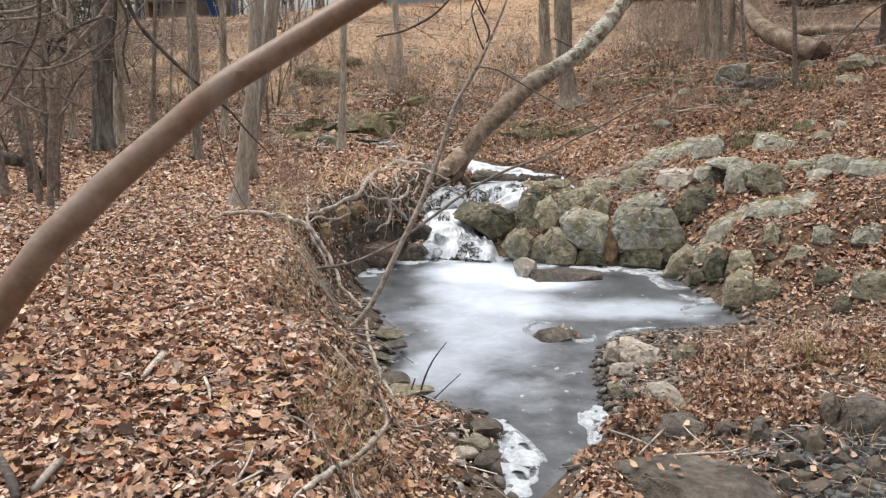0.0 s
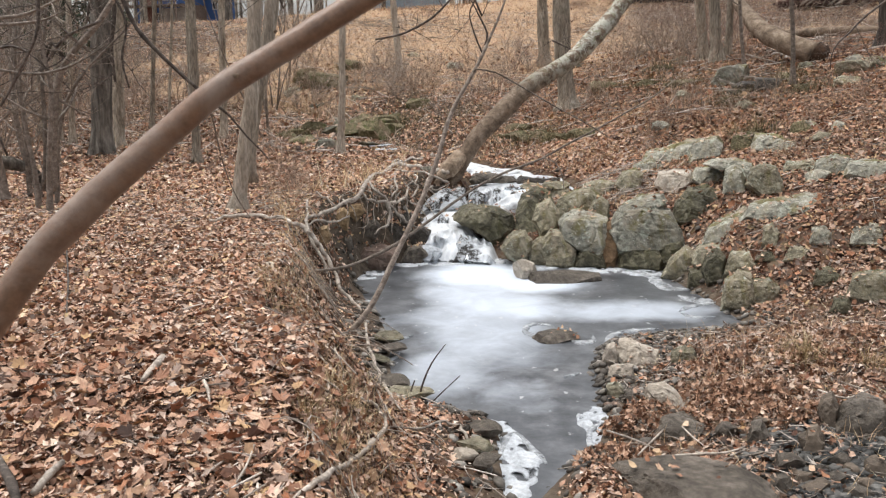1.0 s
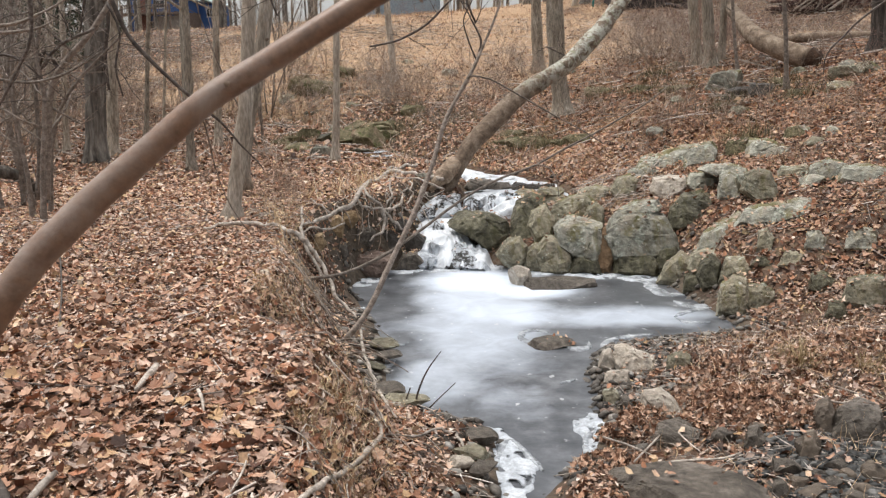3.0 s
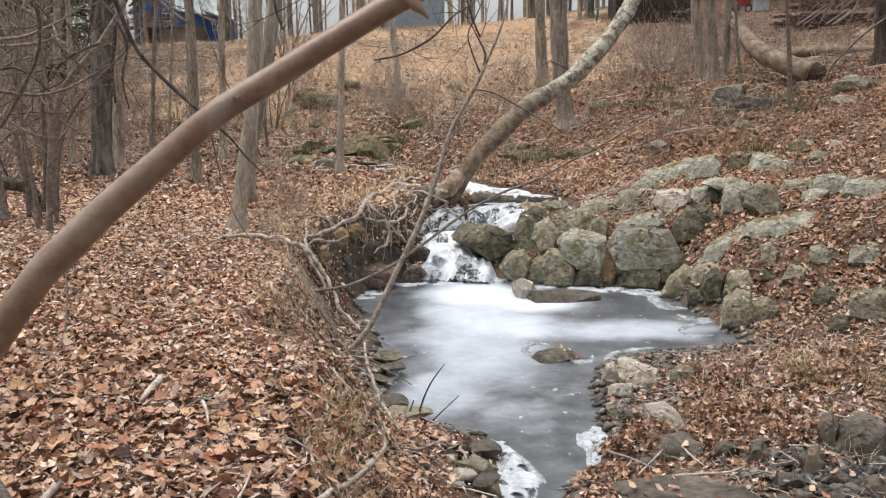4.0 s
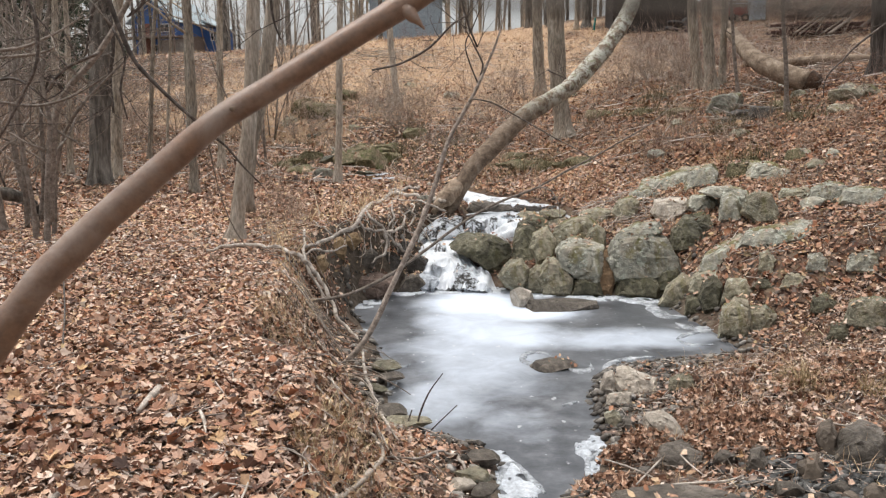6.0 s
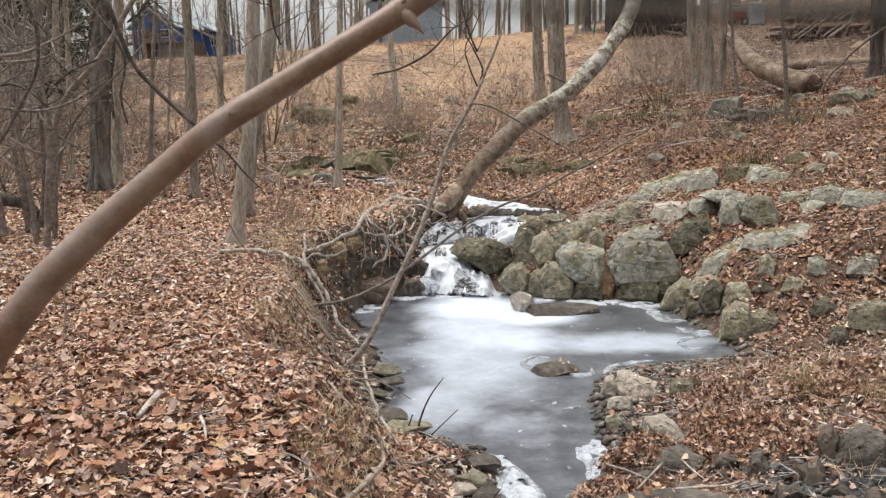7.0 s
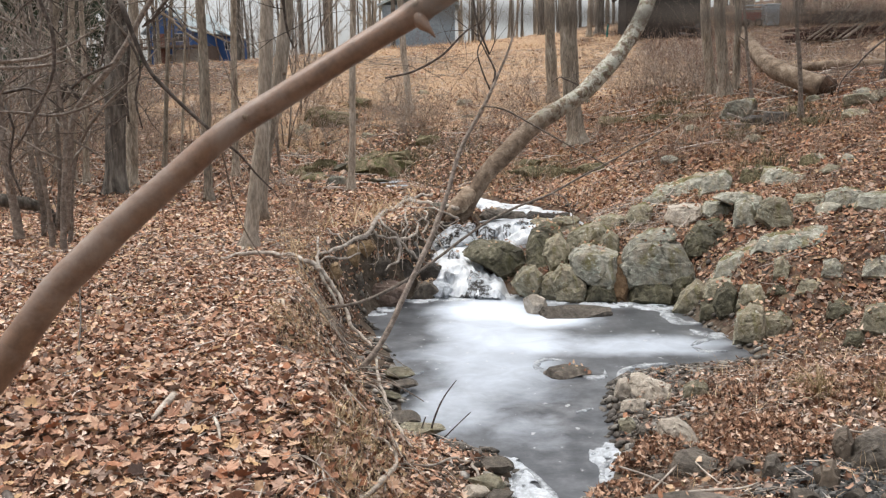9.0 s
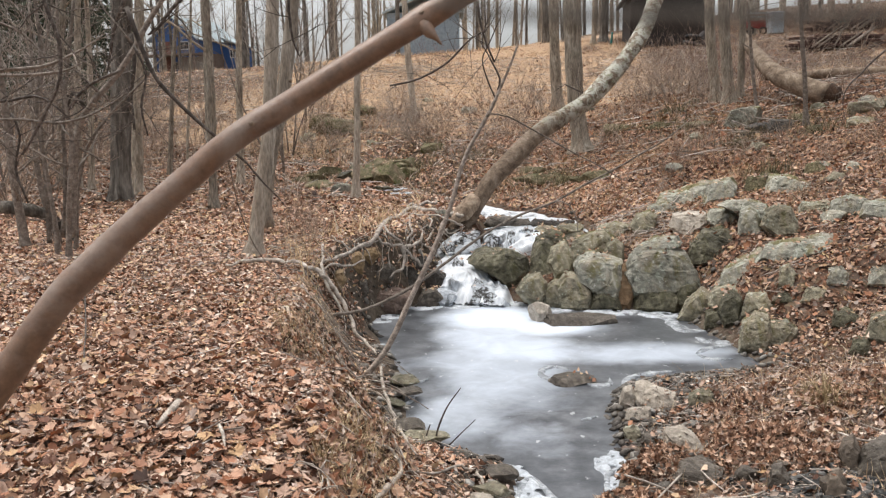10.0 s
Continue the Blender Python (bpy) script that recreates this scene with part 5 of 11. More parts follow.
def rootlets():
    """Fine roots that hang out of the undercut bank."""
    rng = random.Random(14)
    for i in range(40):
        t = rng.uniform(0, 1)
        x, y = -1.35 + 0.95 * t + rng.gauss(0, 0.1), 10.6 + 3.4 * t + rng.gauss(0, 0.15)
        z = height(x, y) + 0.02
        r = rng.uniform(0.003, 0.009)
        rows, p = [], Vector((x, y, z))
        way = Vector((rng.uniform(0.2, 1), rng.uniform(-0.8, 0.1), rng.uniform(-0.2, 0.5)))
        for k in range(6):
            rows.append((*p, r * (1 - 0.14 * k)))
            way = (way + Vector((rng.uniform(-0.4, 0.5), rng.uniform(-0.4, 0.3), rng.uniform(-0.75, 0.1)))).normalized()
            p = p + way * rng.uniform(0.07, 0.15)
            p.z = max(p.z, height(p.x, p.y) + 0.02)
        tube_thing("root", rows, M_OLDWOOD if i % 3 else M_TWIG, "fine bare root hanging from the undercut bank", "root", 5, 0.05, 0.25, group="roots of the bank")


rootlets()


def pine(x, y, seed):
    rng = random.Random(seed)
    z = height(x, y)
    ob = thing("evergreen", (x, y, z), "dark green evergreen tree behind the bare thicket", "tree", "evergreens")
    bm = bmesh.new()
    tube(bm, [(0, 0, -0.1, 0.2), (0, 0, 4, 0.15), (0.1, 0, 9, 0.03)], 8, 0.5, 0.1)
    part("trunk", bm, M_DARKBARK, ob)
    vs, fs = [], []
    for i in range(650):
        h = rng.uniform(1.6, 9)
        t, out = rng.uniform(0, 6.28), rng.uniform(0.2, 1) * (9.6 - h) * 0.30
        c = Vector((math.cos(t) * out, math.sin(t) * out, h - 0.25 * out + rng.uniform(-0.15, 0.15)))
        w = Vector((math.cos(t), math.sin(t), -0.25))
        for j in range(9):
            d = (w + Vector((rng.uniform(-1, 1), rng.uniform(-1, 1), rng.uniform(-0.6, 0.5))) * 0.9).normalized() * rng.uniform(0.18, 0.42)
            s = d.orthogonal().normalized() * 0.035
            n = len(vs)
            vs += [c - s, c + s, c + d + s * 0.5, c + d - s * 0.5]
            fs.append((n, n + 1, n + 2, n + 3))
    me = bpy.data.meshes.new("foliage")
    me.from_pydata([tuple(v) for v in vs], [], fs)
    me.materials.append(M_NEEDLES)
    f = new("foliage", me)
    f.parent = ob


for i, (x, y) in enumerate(((-14.5, 30), (-17, 33), (-16.5, 36), (-19, 29), (-12.3, 27), (-15.5, 37), (-18.5, 41))):
    pine(x, y, 600 + i)


# white ice along the rims of the pool
def ice_plate(x, y, w, d, turn, seed, z=0.008, hole=0.0):
    rng = random.Random(seed)
    bm = bmesh.new()
    n, rings = 40, []
    steps = ((hole, 0.0), (hole + 0.04, 0.004), (0.8, 0.005), (0.93, 0.003), (1.0, -0.012)) if hole else ((0.0, 0.005), (0.5, 0.006), (0.8, 0.005), (0.93, 0.003), (1.0, -0.012))
    for f, h in steps:
        ringv = []
        for k in range(n):
            a = 2 * math.pi * k / n
            rag = 1 + 0.45 * noise.noise(Vector((math.cos(a) * 1.4 + seed, math.sin(a) * 1.4, seed * 0.3))) + 0.16 * noise.noise(Vector((math.cos(a) * 3, math.sin(a) * 3, seed)))
            r = max(f, 0.001) * rag
            ringv.append(bm.verts.new((r * math.cos(a) * w / 2, r * math.sin(a) * d / 2, h)))
        rings.append(ringv)
    for r0, r1 in zip(rings, rings[1:]):
        for k in range(n):
            bm.faces.new((r0[k], r1[k], r1[(k + 1) % n], r0[(k + 1) % n]))
    ob = new("ice_plate", mesh_of("ice_plate", bm, M_FROST))
    ob.matrix_world = pose(x, y, z, 0, 0, turn)
    tagged(ob, "thin white ice rim on the dark pool", "ice", "ice rims of the pool")


ice_plate(0.49, 5.32, 0.27, 0.64, 20, 6)
ice_plate(0.40, 4.92, 0.32, 0.48, 10, 7)
ice_plate(0.44, 5.68, 0.15, 0.40, 30, 10)
ice_plate(1.07, 5.73, 0.18, 0.52, 0, 12, hole=0.45)
ice_plate(1.07, 5.45, 0.16, 0.33, 0, 13)
ice_plate(1.14, 5.93, 0.17, 0.27, 0, 14)
ice_plate(1.02, 5.83, 0.10, 0.22, 0, 15)
ice_plate(1.14, 5.58, 0.10, 0.51, 0, 16)
ice_plate(2.48, 10.39, 0.50, 0.28, -4, 23)
ice_plate(1.89, 10.57, 0.86, 0.29, 0, 24)
ice_plate(1.35, 10.82, 0.51, 0.33, 0, 25)
ice_plate(-0.99, 10.24, 0.35, 0.23, 0, 30)
ice_plate(-0.87, 10.45, 0.35, 0.21, 0, 31)
ice_plate(-0.47, 10.98, 0.59, 0.30, 0, 32)
ice_plate(0.12, 11.08, 0.74, 0.40, 0, 33)
ice_plate(0.64, 11.15, 0.60, 0.41, 0, 34)
ice_plate(-1.22, 10.15, 0.27, 0.23, 0, 35)


def ice_ribbon(rows, seed):
    """A thin curved rim of white ice; each row holds x, y and half the width."""
    line = curve_points([(x, y, 0.011, w) for x, y, w in rows], 0.025)
    bm = bmesh.new()
    strips = []
    for i, q in enumerate(line):
        a, b = line[max(i - 2, 0)], line[min(i + 2, len(line) - 1)]
        side = Vector((b[1] - a[1], a[0] - b[0])).normalized()
        end = min(1.0, (min(i, len(line) - 1 - i) + 0.6) / 4)
        row = []
        for u, h in ((-1, -0.012), (-0.85, 0.002), (0, 0.005), (0.85, 0.002), (1, -0.012)):
            w = 0.72 * q[3] * end * (1 + 0.8 * noise.noise(Vector((i * 0.11, seed, math.copysign(3, u)))) + 0.3 * noise.noise(Vector((i * 0.33, seed, u))))
            row.append(bm.verts.new((q[0] + side.x * u * w, q[1] + side.y * u * w, q[2] + h)))
        strips.append(row)
    for r0, r1 in zip(strips, strips[1:]):
        for k in range(4):
            bm.faces.new((r0[k], r0[k + 1], r1[k + 1], r1[k]))
    bmesh.ops.recalc_face_normals(bm, faces=bm.faces)
    tagged(new("ice_ribbon", mesh_of("ice_ribbon", bm, M_RIM)), "thin curved white ice rim on the dark pool", "ice", "ice rims of the pool")


ice_ribbon([(1.51, 7.53, 0.030), (1.58, 7.80, 0.060), (1.69, 7.93, 0.060), (1.88, 8.02, 0.050), (2.10, 8.05, 0.030)], 1)
ice_ribbon([(1.18, 7.71, 0.020), (1.29, 7.64, 0.070), (1.40, 7.70, 0.050), (1.43, 7.87, 0.020)], 2)
ice_ribbon([(1.95, 7.77, 0.020), (2.17, 7.81, 0.050), (2.32, 7.89, 0.040), (2.63, 7.94, 0.050)], 3)
ice_ribbon([(2.46, 8.67, 0.030), (2.67, 8.88, 0.060), (2.98, 9.02, 0.040)], 4)
ice_ribbon([(2.46, 8.63, 0.030), (2.56, 8.46, 0.050), (2.77, 8.45, 0.040)], 5)
ice_ribbon([(2.15, 10.63, 0.080), (2.51, 10.25, 0.100), (2.60, 9.63, 0.120), (2.82, 9.57, 0.060)], 6)
ice_ribbon([(2.62, 9.30, 0.030), (2.79, 9.08, 0.100), (3.03, 9.16, 0.050)], 7)
ice_ribbon([(1.05, 7.83, 0.020), (0.92, 7.82, 0.050), (0.80, 7.97, 0.050), (0.83, 8.15, 0.050), (0.97, 8.24, 0.060), (1.09, 8.16, 0.030)], 8)
ice_ribbon([(-0.55, 7.96, 0.020), (-0.36, 7.82, 0.040), (-0.28, 7.88, 0.020)], 9)
ice_ribbon([(-0.56, 7.15, 0.020), (-0.45, 7.21, 0.040), (-0.38, 7.36, 0.030)], 10)
ice_ribbon([(-0.97, 9.15, 0.030), (-0.74, 9.12, 0.050)], 11)
ice_ribbon([(1.00, 6.74, 0.020), (1.14, 6.82, 0.030)], 12)
ice_ribbon([(1.03, 5.97, 0.015), (1.14, 6.02, 0.025)], 13)
ice_ribbon([(1.13, 5.54, 0.020), (1.01, 5.41, 0.040), (1.03, 5.65, 0.030), (1.15, 5.79, 0.040)], 14)
ice_ribbon([(0.37, 5.19, 0.030), (0.42, 5.45, 0.050), (0.51, 5.61, 0.030), (0.67, 5.15, 0.040)], 15)


def stick_heap(x, y, n, wide, long, seed, label):
    """A loose heap of dead sticks, each its own thing."""
    rng = random.Random(seed)
    for i in range(n):
        dx, dy, a = rng.gauss(0, wide), rng.gauss(0, wide * 0.5), rng.uniform(-1.2, 1.2)
        length = rng.uniform(0.5, 1) * long
        z = height(x + dx, y + dy) + rng.uniform(0.02, 0.3) * max(0.2, 1 - abs(dx) / (2 * wide))
        hx, hz = math.cos(a) * length / 2, rng.uniform(-0.12, 0.12) * length
        r = rng.uniform(0.006, 0.016)
        tube_thing("stick", [(x + dx - hx, y + dy - math.sin(a) * length / 2, z - hz, r), (x + dx, y + dy, z + rng.uniform(-0.04, 0.04), r), (x + dx + hx, y + dy + math.sin(a) * length / 2, z + hz, r * 0.4)],
                   M_OLDWOOD if i % 3 else M_TWIG, label, "stick", 5, 0.3, group="sticks of the brush heap")



# ---------------------------------------------------------------- rocks of the pool and the fall
boulder(1.946, 10.740, 0.151, [(-0.507, 0.38), (-0.435, 0.476), (-0.234, 0.512), (-0.005, 0.476), (0.11, 0.395), (0.139, 0.102), (0.096, -0.015), (-0.234, 0.051), (-0.435, 0.176)], 0.60, 0.25, -10, 500, M_PALE, "large angular grey boulder with lichen beside the frozen fall", "boulder")
boulder(1.865, 10.680, 0.018, [(-0.211, 0.007), (-0.147, 0.153), (-0.018, 0.19), (0.182, 0.16), (0.211, -0.015)], 0.50, 0.25, -10, 501, M_DAMP, "olive mossy boulder at the edge of the pool")
boulder(2.674, 10.660, 0.202, [(-0.621, 0.203), (-0.55, 0.406), (-0.408, 0.508), (-0.159, 0.566), (0.161, 0.45), (0.289, 0.276), (0.36, 0.102), (0.104, -0.015), (-0.465, 0.0)], 0.80, 0.30, -14, 502, M_PALE, "large angular grey boulder with lichen beside the frozen fall", "boulder")
boulder(2.485, 10.600, 0.022, [(-0.284, -0.014), (-0.248, 0.21), (-0.014, 0.253), (0.213, 0.21), (0.298, 0.109), (0.284, -0.014)], 0.60, 0.25, -13, 503, M_DAMP, "olive mossy boulder at the edge of the pool")
boulder(2.802, 10.560, 0.078, [(-0.088, 0.115), (-0.046, 0.259), (0.166, 0.288), (0.222, 0.187), (0.046, -0.014), (-0.046, -0.014)], 0.40, 0.25, -15, 504, M_DAMP, "olive mossy boulder at the edge of the pool")
boulder(2.420, 10.910, 0.640, [(-0.226, 0.0), (-0.154, 0.096), (0.106, 0.206), (0.381, 0.229), (0.467, 0.133), (0.265, 0.044), (-0.039, -0.015)], 0.50, 0.60, -13, 505, M_PALE, "weathered grey-green ledge rock on the leafy slope")
boulder(2.106, 10.680, 0.044, [(-0.16, 0.30), (-0.09, 0.46), (0.0, 0.50), (0.10, 0.34), (0.13, 0.15), (0.06, -0.014), (-0.10, -0.014)], 0.30, 0.42, -11, 506, M_RUST, "rust-stained rock face between two boulders")
boulder(1.023, 10.860, 0.092, [(-0.264, 0.119), (-0.199, 0.222), (-0.119, 0.289), (0.027, 0.319), (0.114, 0.222), (0.107, 0.059), (0.056, -0.015), (-0.162, 0.015)], 0.40, 0.25, -5, 507, M_ROCK, "olive faceted rock at the foot of the fall")
boulder(1.233, 10.810, 0.056, [(-0.13, 0.015), (-0.101, 0.192), (0.014, 0.288), (0.13, 0.266), (0.13, -0.015)], 0.40, 0.25, -7, 508, M_ROCK, "olive mossy boulder at the edge of the pool")
boulder(1.498, 10.740, 0.009, [(-0.259, 0.249), (-0.129, 0.426), (0.0, 0.418), (0.115, 0.279), (0.201, 0.176), (0.187, -0.015), (-0.187, -0.015), (-0.23, 0.103)], 0.45, 0.25, -8, 509, M_ROCK, "olive mossy boulder at the edge of the pool")
boulder(0.688, 11.460, 0.183, [(-0.53, 0.265), (-0.423, 0.366), (-0.301, 0.429), (-0.148, 0.46), (0.051, 0.437), (0.265, 0.327), (0.311, 0.156), (0.173, 0.031), (0.005, -0.016), (-0.178, 0.094), (-0.408, 0.172)], 0.50, 0.25, -3, 510, M_DAMP, "wide dark rock splitting the frozen fall", "boulder")
boulder(1.188, 11.410, 0.233, [(-0.209, -0.016), (-0.209, 0.31), (-0.087, 0.527), (0.065, 0.636), (0.232, 0.589), (0.308, 0.419), (0.354, 0.155), (0.209, 0.031)], 0.50, 0.50, -6, 511, M_DAMP, "dark mossy boulder beside the frozen fall", "boulder")
boulder(1.406, 11.210, 0.346, [(-0.22, 0.16), (-0.16, 0.335), (0.004, 0.426), (0.123, 0.274), (0.108, 0.046), (-0.108, -0.015)], 0.40, 0.40, -7, 512, M_ROCK, "olive mossy boulder at the edge of the pool")
boulder(1.834, 11.510, 0.485, [(-0.328, -0.016), (-0.282, 0.234), (-0.084, 0.335), (0.16, 0.358), (0.282, 0.265), (0.298, 0.078), (0.031, 0.0)], 0.50, 0.50, -9, 513, M_ROCK, "weathered grey-green ledge rock on the leafy slope")
boulder(2.129, 11.210, 0.488, [(-0.201, 0.083), (-0.156, 0.243), (-0.052, 0.319), (0.052, 0.243), (0.067, 0.03), (-0.067, -0.015)], 0.40, 0.25, -11, 514, M_ROCK, "weathered grey-green ledge rock on the leafy slope")
boulder(3.107, 10.982, 0.486, [(-0.185, 0.015), (-0.097, 0.26), (0.034, 0.416), (0.282, 0.453), (0.413, 0.371), (0.369, 0.193), (0.18, 0.059), (0.005, -0.015)], 0.50, 0.40, -16, 515, M_DAMP, "brown rough boulder half buried in leaves", "boulder")
boulder(2.826, 10.050, 0.027, [(-0.198, 0.027), (-0.117, 0.179), (0.072, 0.33), (0.207, 0.275), (0.18, 0.069), (0.018, -0.014)], 0.40, 0.25, -16, 516, M_ROCK, "dark mossy rock on the leafy bank")
boulder(2.904, 9.568, 0.051, [(-0.116, 0.0), (-0.09, 0.138), (0.064, 0.21), (0.154, 0.131), (0.116, -0.013)], 0.35, 0.25, -17, 517, M_DAMP, "dark mossy rock on the leafy bank")
boulder(3.027, 8.632, 0.022, [(-0.14, 0.024), (-0.116, 0.261), (0.023, 0.362), (0.146, 0.338), (0.186, 0.143), (0.14, -0.012)], 0.45, 0.25, -19, 518, M_ROCK, "dark mossy rock on the leafy bank")
boulder(3.277, 8.627, 0.092, [(-0.128, -0.012), (-0.081, 0.19), (0.081, 0.225), (0.186, 0.142), (0.128, 0.0)], 0.40, 0.25, -21, 519, M_ROCK, "dark mossy rock on the leafy bank")
boulder(3.050, 9.359, 0.121, [(-0.16, 0.115), (-0.122, 0.275), (-0.016, 0.352), (0.091, 0.275), (0.078, 0.019), (-0.078, -0.013)], 0.40, 0.25, -18, 520, M_DAMP, "dark mossy rock on the leafy bank")
boulder(3.427, 13.247, 1.036, [(-0.405, 0.009), (-0.266, 0.115), (-0.041, 0.186), (0.324, 0.301), (0.585, 0.345), (0.359, 0.053), (0.046, -0.018)], 0.60, 1.20, -15, 521, M_PALE, "weathered grey-green ledge rock on the leafy slope", "rock_ledge")
boulder(3.886, 12.823, 1.134, [(-0.224, -0.017), (-0.14, 0.223), (0.028, 0.3), (0.196, 0.334), (0.271, 0.223), (0.229, 0.051), (-0.006, -0.017)], 0.50, 0.80, -17, 522, M_PALE, "weathered grey-green ledge rock on the leafy slope")
boulder(4.418, 12.971, 1.248, [(-0.161, 0.0), (-0.059, 0.207), (0.161, 0.233), (0.263, 0.086), (0.161, -0.017)], 0.50, 0.80, -19, 523, M_GREENMOSS, "low mossy ledge on the leafy slope", "rock_ledge")
boulder(4.762, 12.555, 1.281, [(-0.29, 0.017), (-0.232, 0.201), (0.014, 0.217), (0.342, 0.134), (0.292, 0.025), (-0.003, -0.017)], 0.50, 0.90, -21, 524, M_PALE, "weathered grey-green ledge rock on the leafy slope", "rock_ledge")
boulder(5.311, 13.004, 1.504, [(-0.127, -0.017), (-0.076, 0.138), (0.093, 0.181), (0.195, 0.095), (0.127, -0.017)], 0.40, 0.60, -22, 525, M_GREENMOSS, "low mossy mound on the leafy slope", "mossy_rock")
boulder(3.746, 10.978, 0.904, [(-0.159, -0.015), (-0.13, 0.28), (-0.014, 0.332), (0.087, 0.28), (0.13, 0.133), (0.159, -0.015)], 0.50, 0.40, -19, 526, M_PALE, "weathered grey-green ledge rock on the leafy slope", "boulder")
boulder(4.085, 10.583, 0.941, [(-0.321, 0.085), (-0.279, 0.284), (-0.139, 0.356), (0.014, 0.313), (0.098, 0.171), (0.125, 0.014), (-0.125, -0.014)], 0.50, 0.40, -21, 527, M_ROCK, "weathered grey-green ledge rock on the leafy slope", "boulder")
boulder(4.029, 11.080, 1.004, [(-0.677, 0.208), (-0.561, 0.267), (-0.255, 0.282), (-0.051, 0.223), (0.036, 0.045), (-0.036, -0.015), (-0.197, 0.149), (-0.459, 0.163)], 0.60, 0.80, -20, 528, M_PALE, "weathered grey-green ledge rock on the leafy slope", "rock_ledge")
boulder(3.107, 11.705, 0.811, [(-0.193, 0.079), (-0.147, 0.22), (0.054, 0.26), (0.255, 0.268), (0.301, 0.142), (0.1, 0.0), (-0.1, -0.016)], 0.50, 0.50, -15, 529, M_TAN, "weathered grey-green ledge rock on the leafy slope")
boulder(3.609, 11.651, 0.935, [(-0.238, 0.063), (-0.176, 0.188), (0.038, 0.203), (0.192, 0.109), (0.115, 0.016), (-0.115, -0.016)], 0.50, 0.70, -17, 530, M_PALE, "weathered grey-green ledge rock on the leafy slope")
boulder(2.691, 12.196, 0.747, [(-0.233, 0.082), (-0.137, 0.246), (0.04, 0.312), (0.153, 0.23), (0.105, 0.033), (-0.105, -0.016)], 0.50, 0.60, -12, 531, M_ROCK, "weathered grey-green ledge rock on the leafy slope")
boulder(3.016, 12.997, 0.906, [(-0.199, 0.035), (-0.114, 0.122), (0.142, 0.174), (0.364, 0.122), (0.228, 0.017), (-0.028, -0.017)], 0.50, 0.90, -13, 532, M_PALE, "weathered grey-green ledge rock on the leafy slope")
boulder(2.196, 12.401, 0.675, [(-0.235, 0.033), (-0.136, 0.15), (0.093, 0.2), (0.289, 0.15), (0.256, 0.017), (-0.022, -0.017)], 0.40, 0.80, -10, 533, M_ROCK, "weathered grey-green ledge rock on the leafy slope")
boulder(3.188, 9.935, 0.404, [(-0.176, 0.027), (-0.071, 0.176), (0.115, 0.311), (0.326, 0.419), (0.446, 0.338), (0.353, 0.189), (0.181, 0.041), (-0.004, -0.014)], 0.60, 0.70, -18, 534, M_PALE, "long weathered ledge of grey-green rock on the leafy slope", "rock_ledge")
boulder(3.629, 9.915, 0.738, [(-0.151, -0.013), (-0.072, 0.107), (0.125, 0.174), (0.361, 0.228), (0.571, 0.261), (0.716, 0.241), (0.676, 0.134), (0.44, 0.08), (0.151, 0.0)], 0.60, 1.00, -20, 535, M_PALE, "long weathered ledge of grey-green rock on the leafy slope", "rock_ledge")
boulder(3.613, 9.357, 0.556, [(-0.093, 0.013), (-0.068, 0.178), (0.019, 0.216), (0.106, 0.127), (0.093, -0.013)], 0.40, 0.40, -21, 536, M_ROCK, "weathered grey-green ledge rock on the leafy slope")
boulder(4.069, 9.131, 0.621, [(-0.115, 0.0), (-0.079, 0.136), (0.018, 0.173), (0.115, 0.111), (0.115, -0.012)], 0.40, 0.40, -24, 537, M_PALE, "weathered grey-green ledge rock on the leafy slope")
boulder(4.510, 8.998, 0.642, [(-0.209, -0.012), (-0.138, 0.159), (0.006, 0.22), (0.149, 0.195), (0.209, 0.0)], 0.50, 0.50, -27, 538, M_PALE, "weathered grey-green ledge rock on the leafy slope")
boulder(4.777, 10.766, 1.135, [(-0.141, -0.014), (-0.099, 0.158), (0.099, 0.259), (0.283, 0.216), (0.325, 0.101), (0.141, 0.0)], 0.50, 0.80, -24, 539, M_PALE, "weathered grey-green ledge rock on the leafy slope")
boulder(5.114, 10.392, 1.175, [(-0.273, 0.028), (-0.191, 0.181), (0.068, 0.181), (0.341, 0.111), (0.341, 0.0), (-0.068, -0.014)], 0.50, 0.80, -26, 540, M_PALE, "weathered grey-green ledge rock on the leafy slope", "rock_ledge")
boulder(4.560, 11.231, 1.141, [(-0.155, 0.0), (-0.052, 0.098), (0.228, 0.143), (0.302, 0.06), (0.155, -0.015)], 0.40, 0.90, -22, 541, M_ROCK, "weathered grey-green ledge rock on the leafy slope")
boulder(3.567, 9.234, 0.431, [(-0.173, -0.013), (-0.037, 0.094), (0.136, 0.075), (0.173, -0.013)], 0.40, 0.50, -21, 542, M_DAMP, "dark mossy rock on the leafy bank")
boulder(3.779, 9.080, 0.462, [(-0.139, -0.012), (-0.03, 0.117), (0.151, 0.099), (0.139, -0.012)], 0.40, 0.50, -23, 543, M_ROCK, "dark mossy rock on the leafy bank")
boulder(3.241, 9.279, 0.235, [(-0.155, 0.0), (-0.068, 0.203), (0.13, 0.241), (0.205, 0.139), (0.155, -0.013)], 0.40, 0.40, -19, 544, M_ROCK, "dark mossy rock on the leafy bank")
boulder(3.067, 9.638, 0.217, [(-0.226, 0.066), (-0.148, 0.21), (-0.006, 0.257), (0.161, 0.217), (0.097, 0.053), (-0.097, -0.013)], 0.45, 0.50, -18, 545, M_ROCK, "dark mossy rock on the leafy bank")
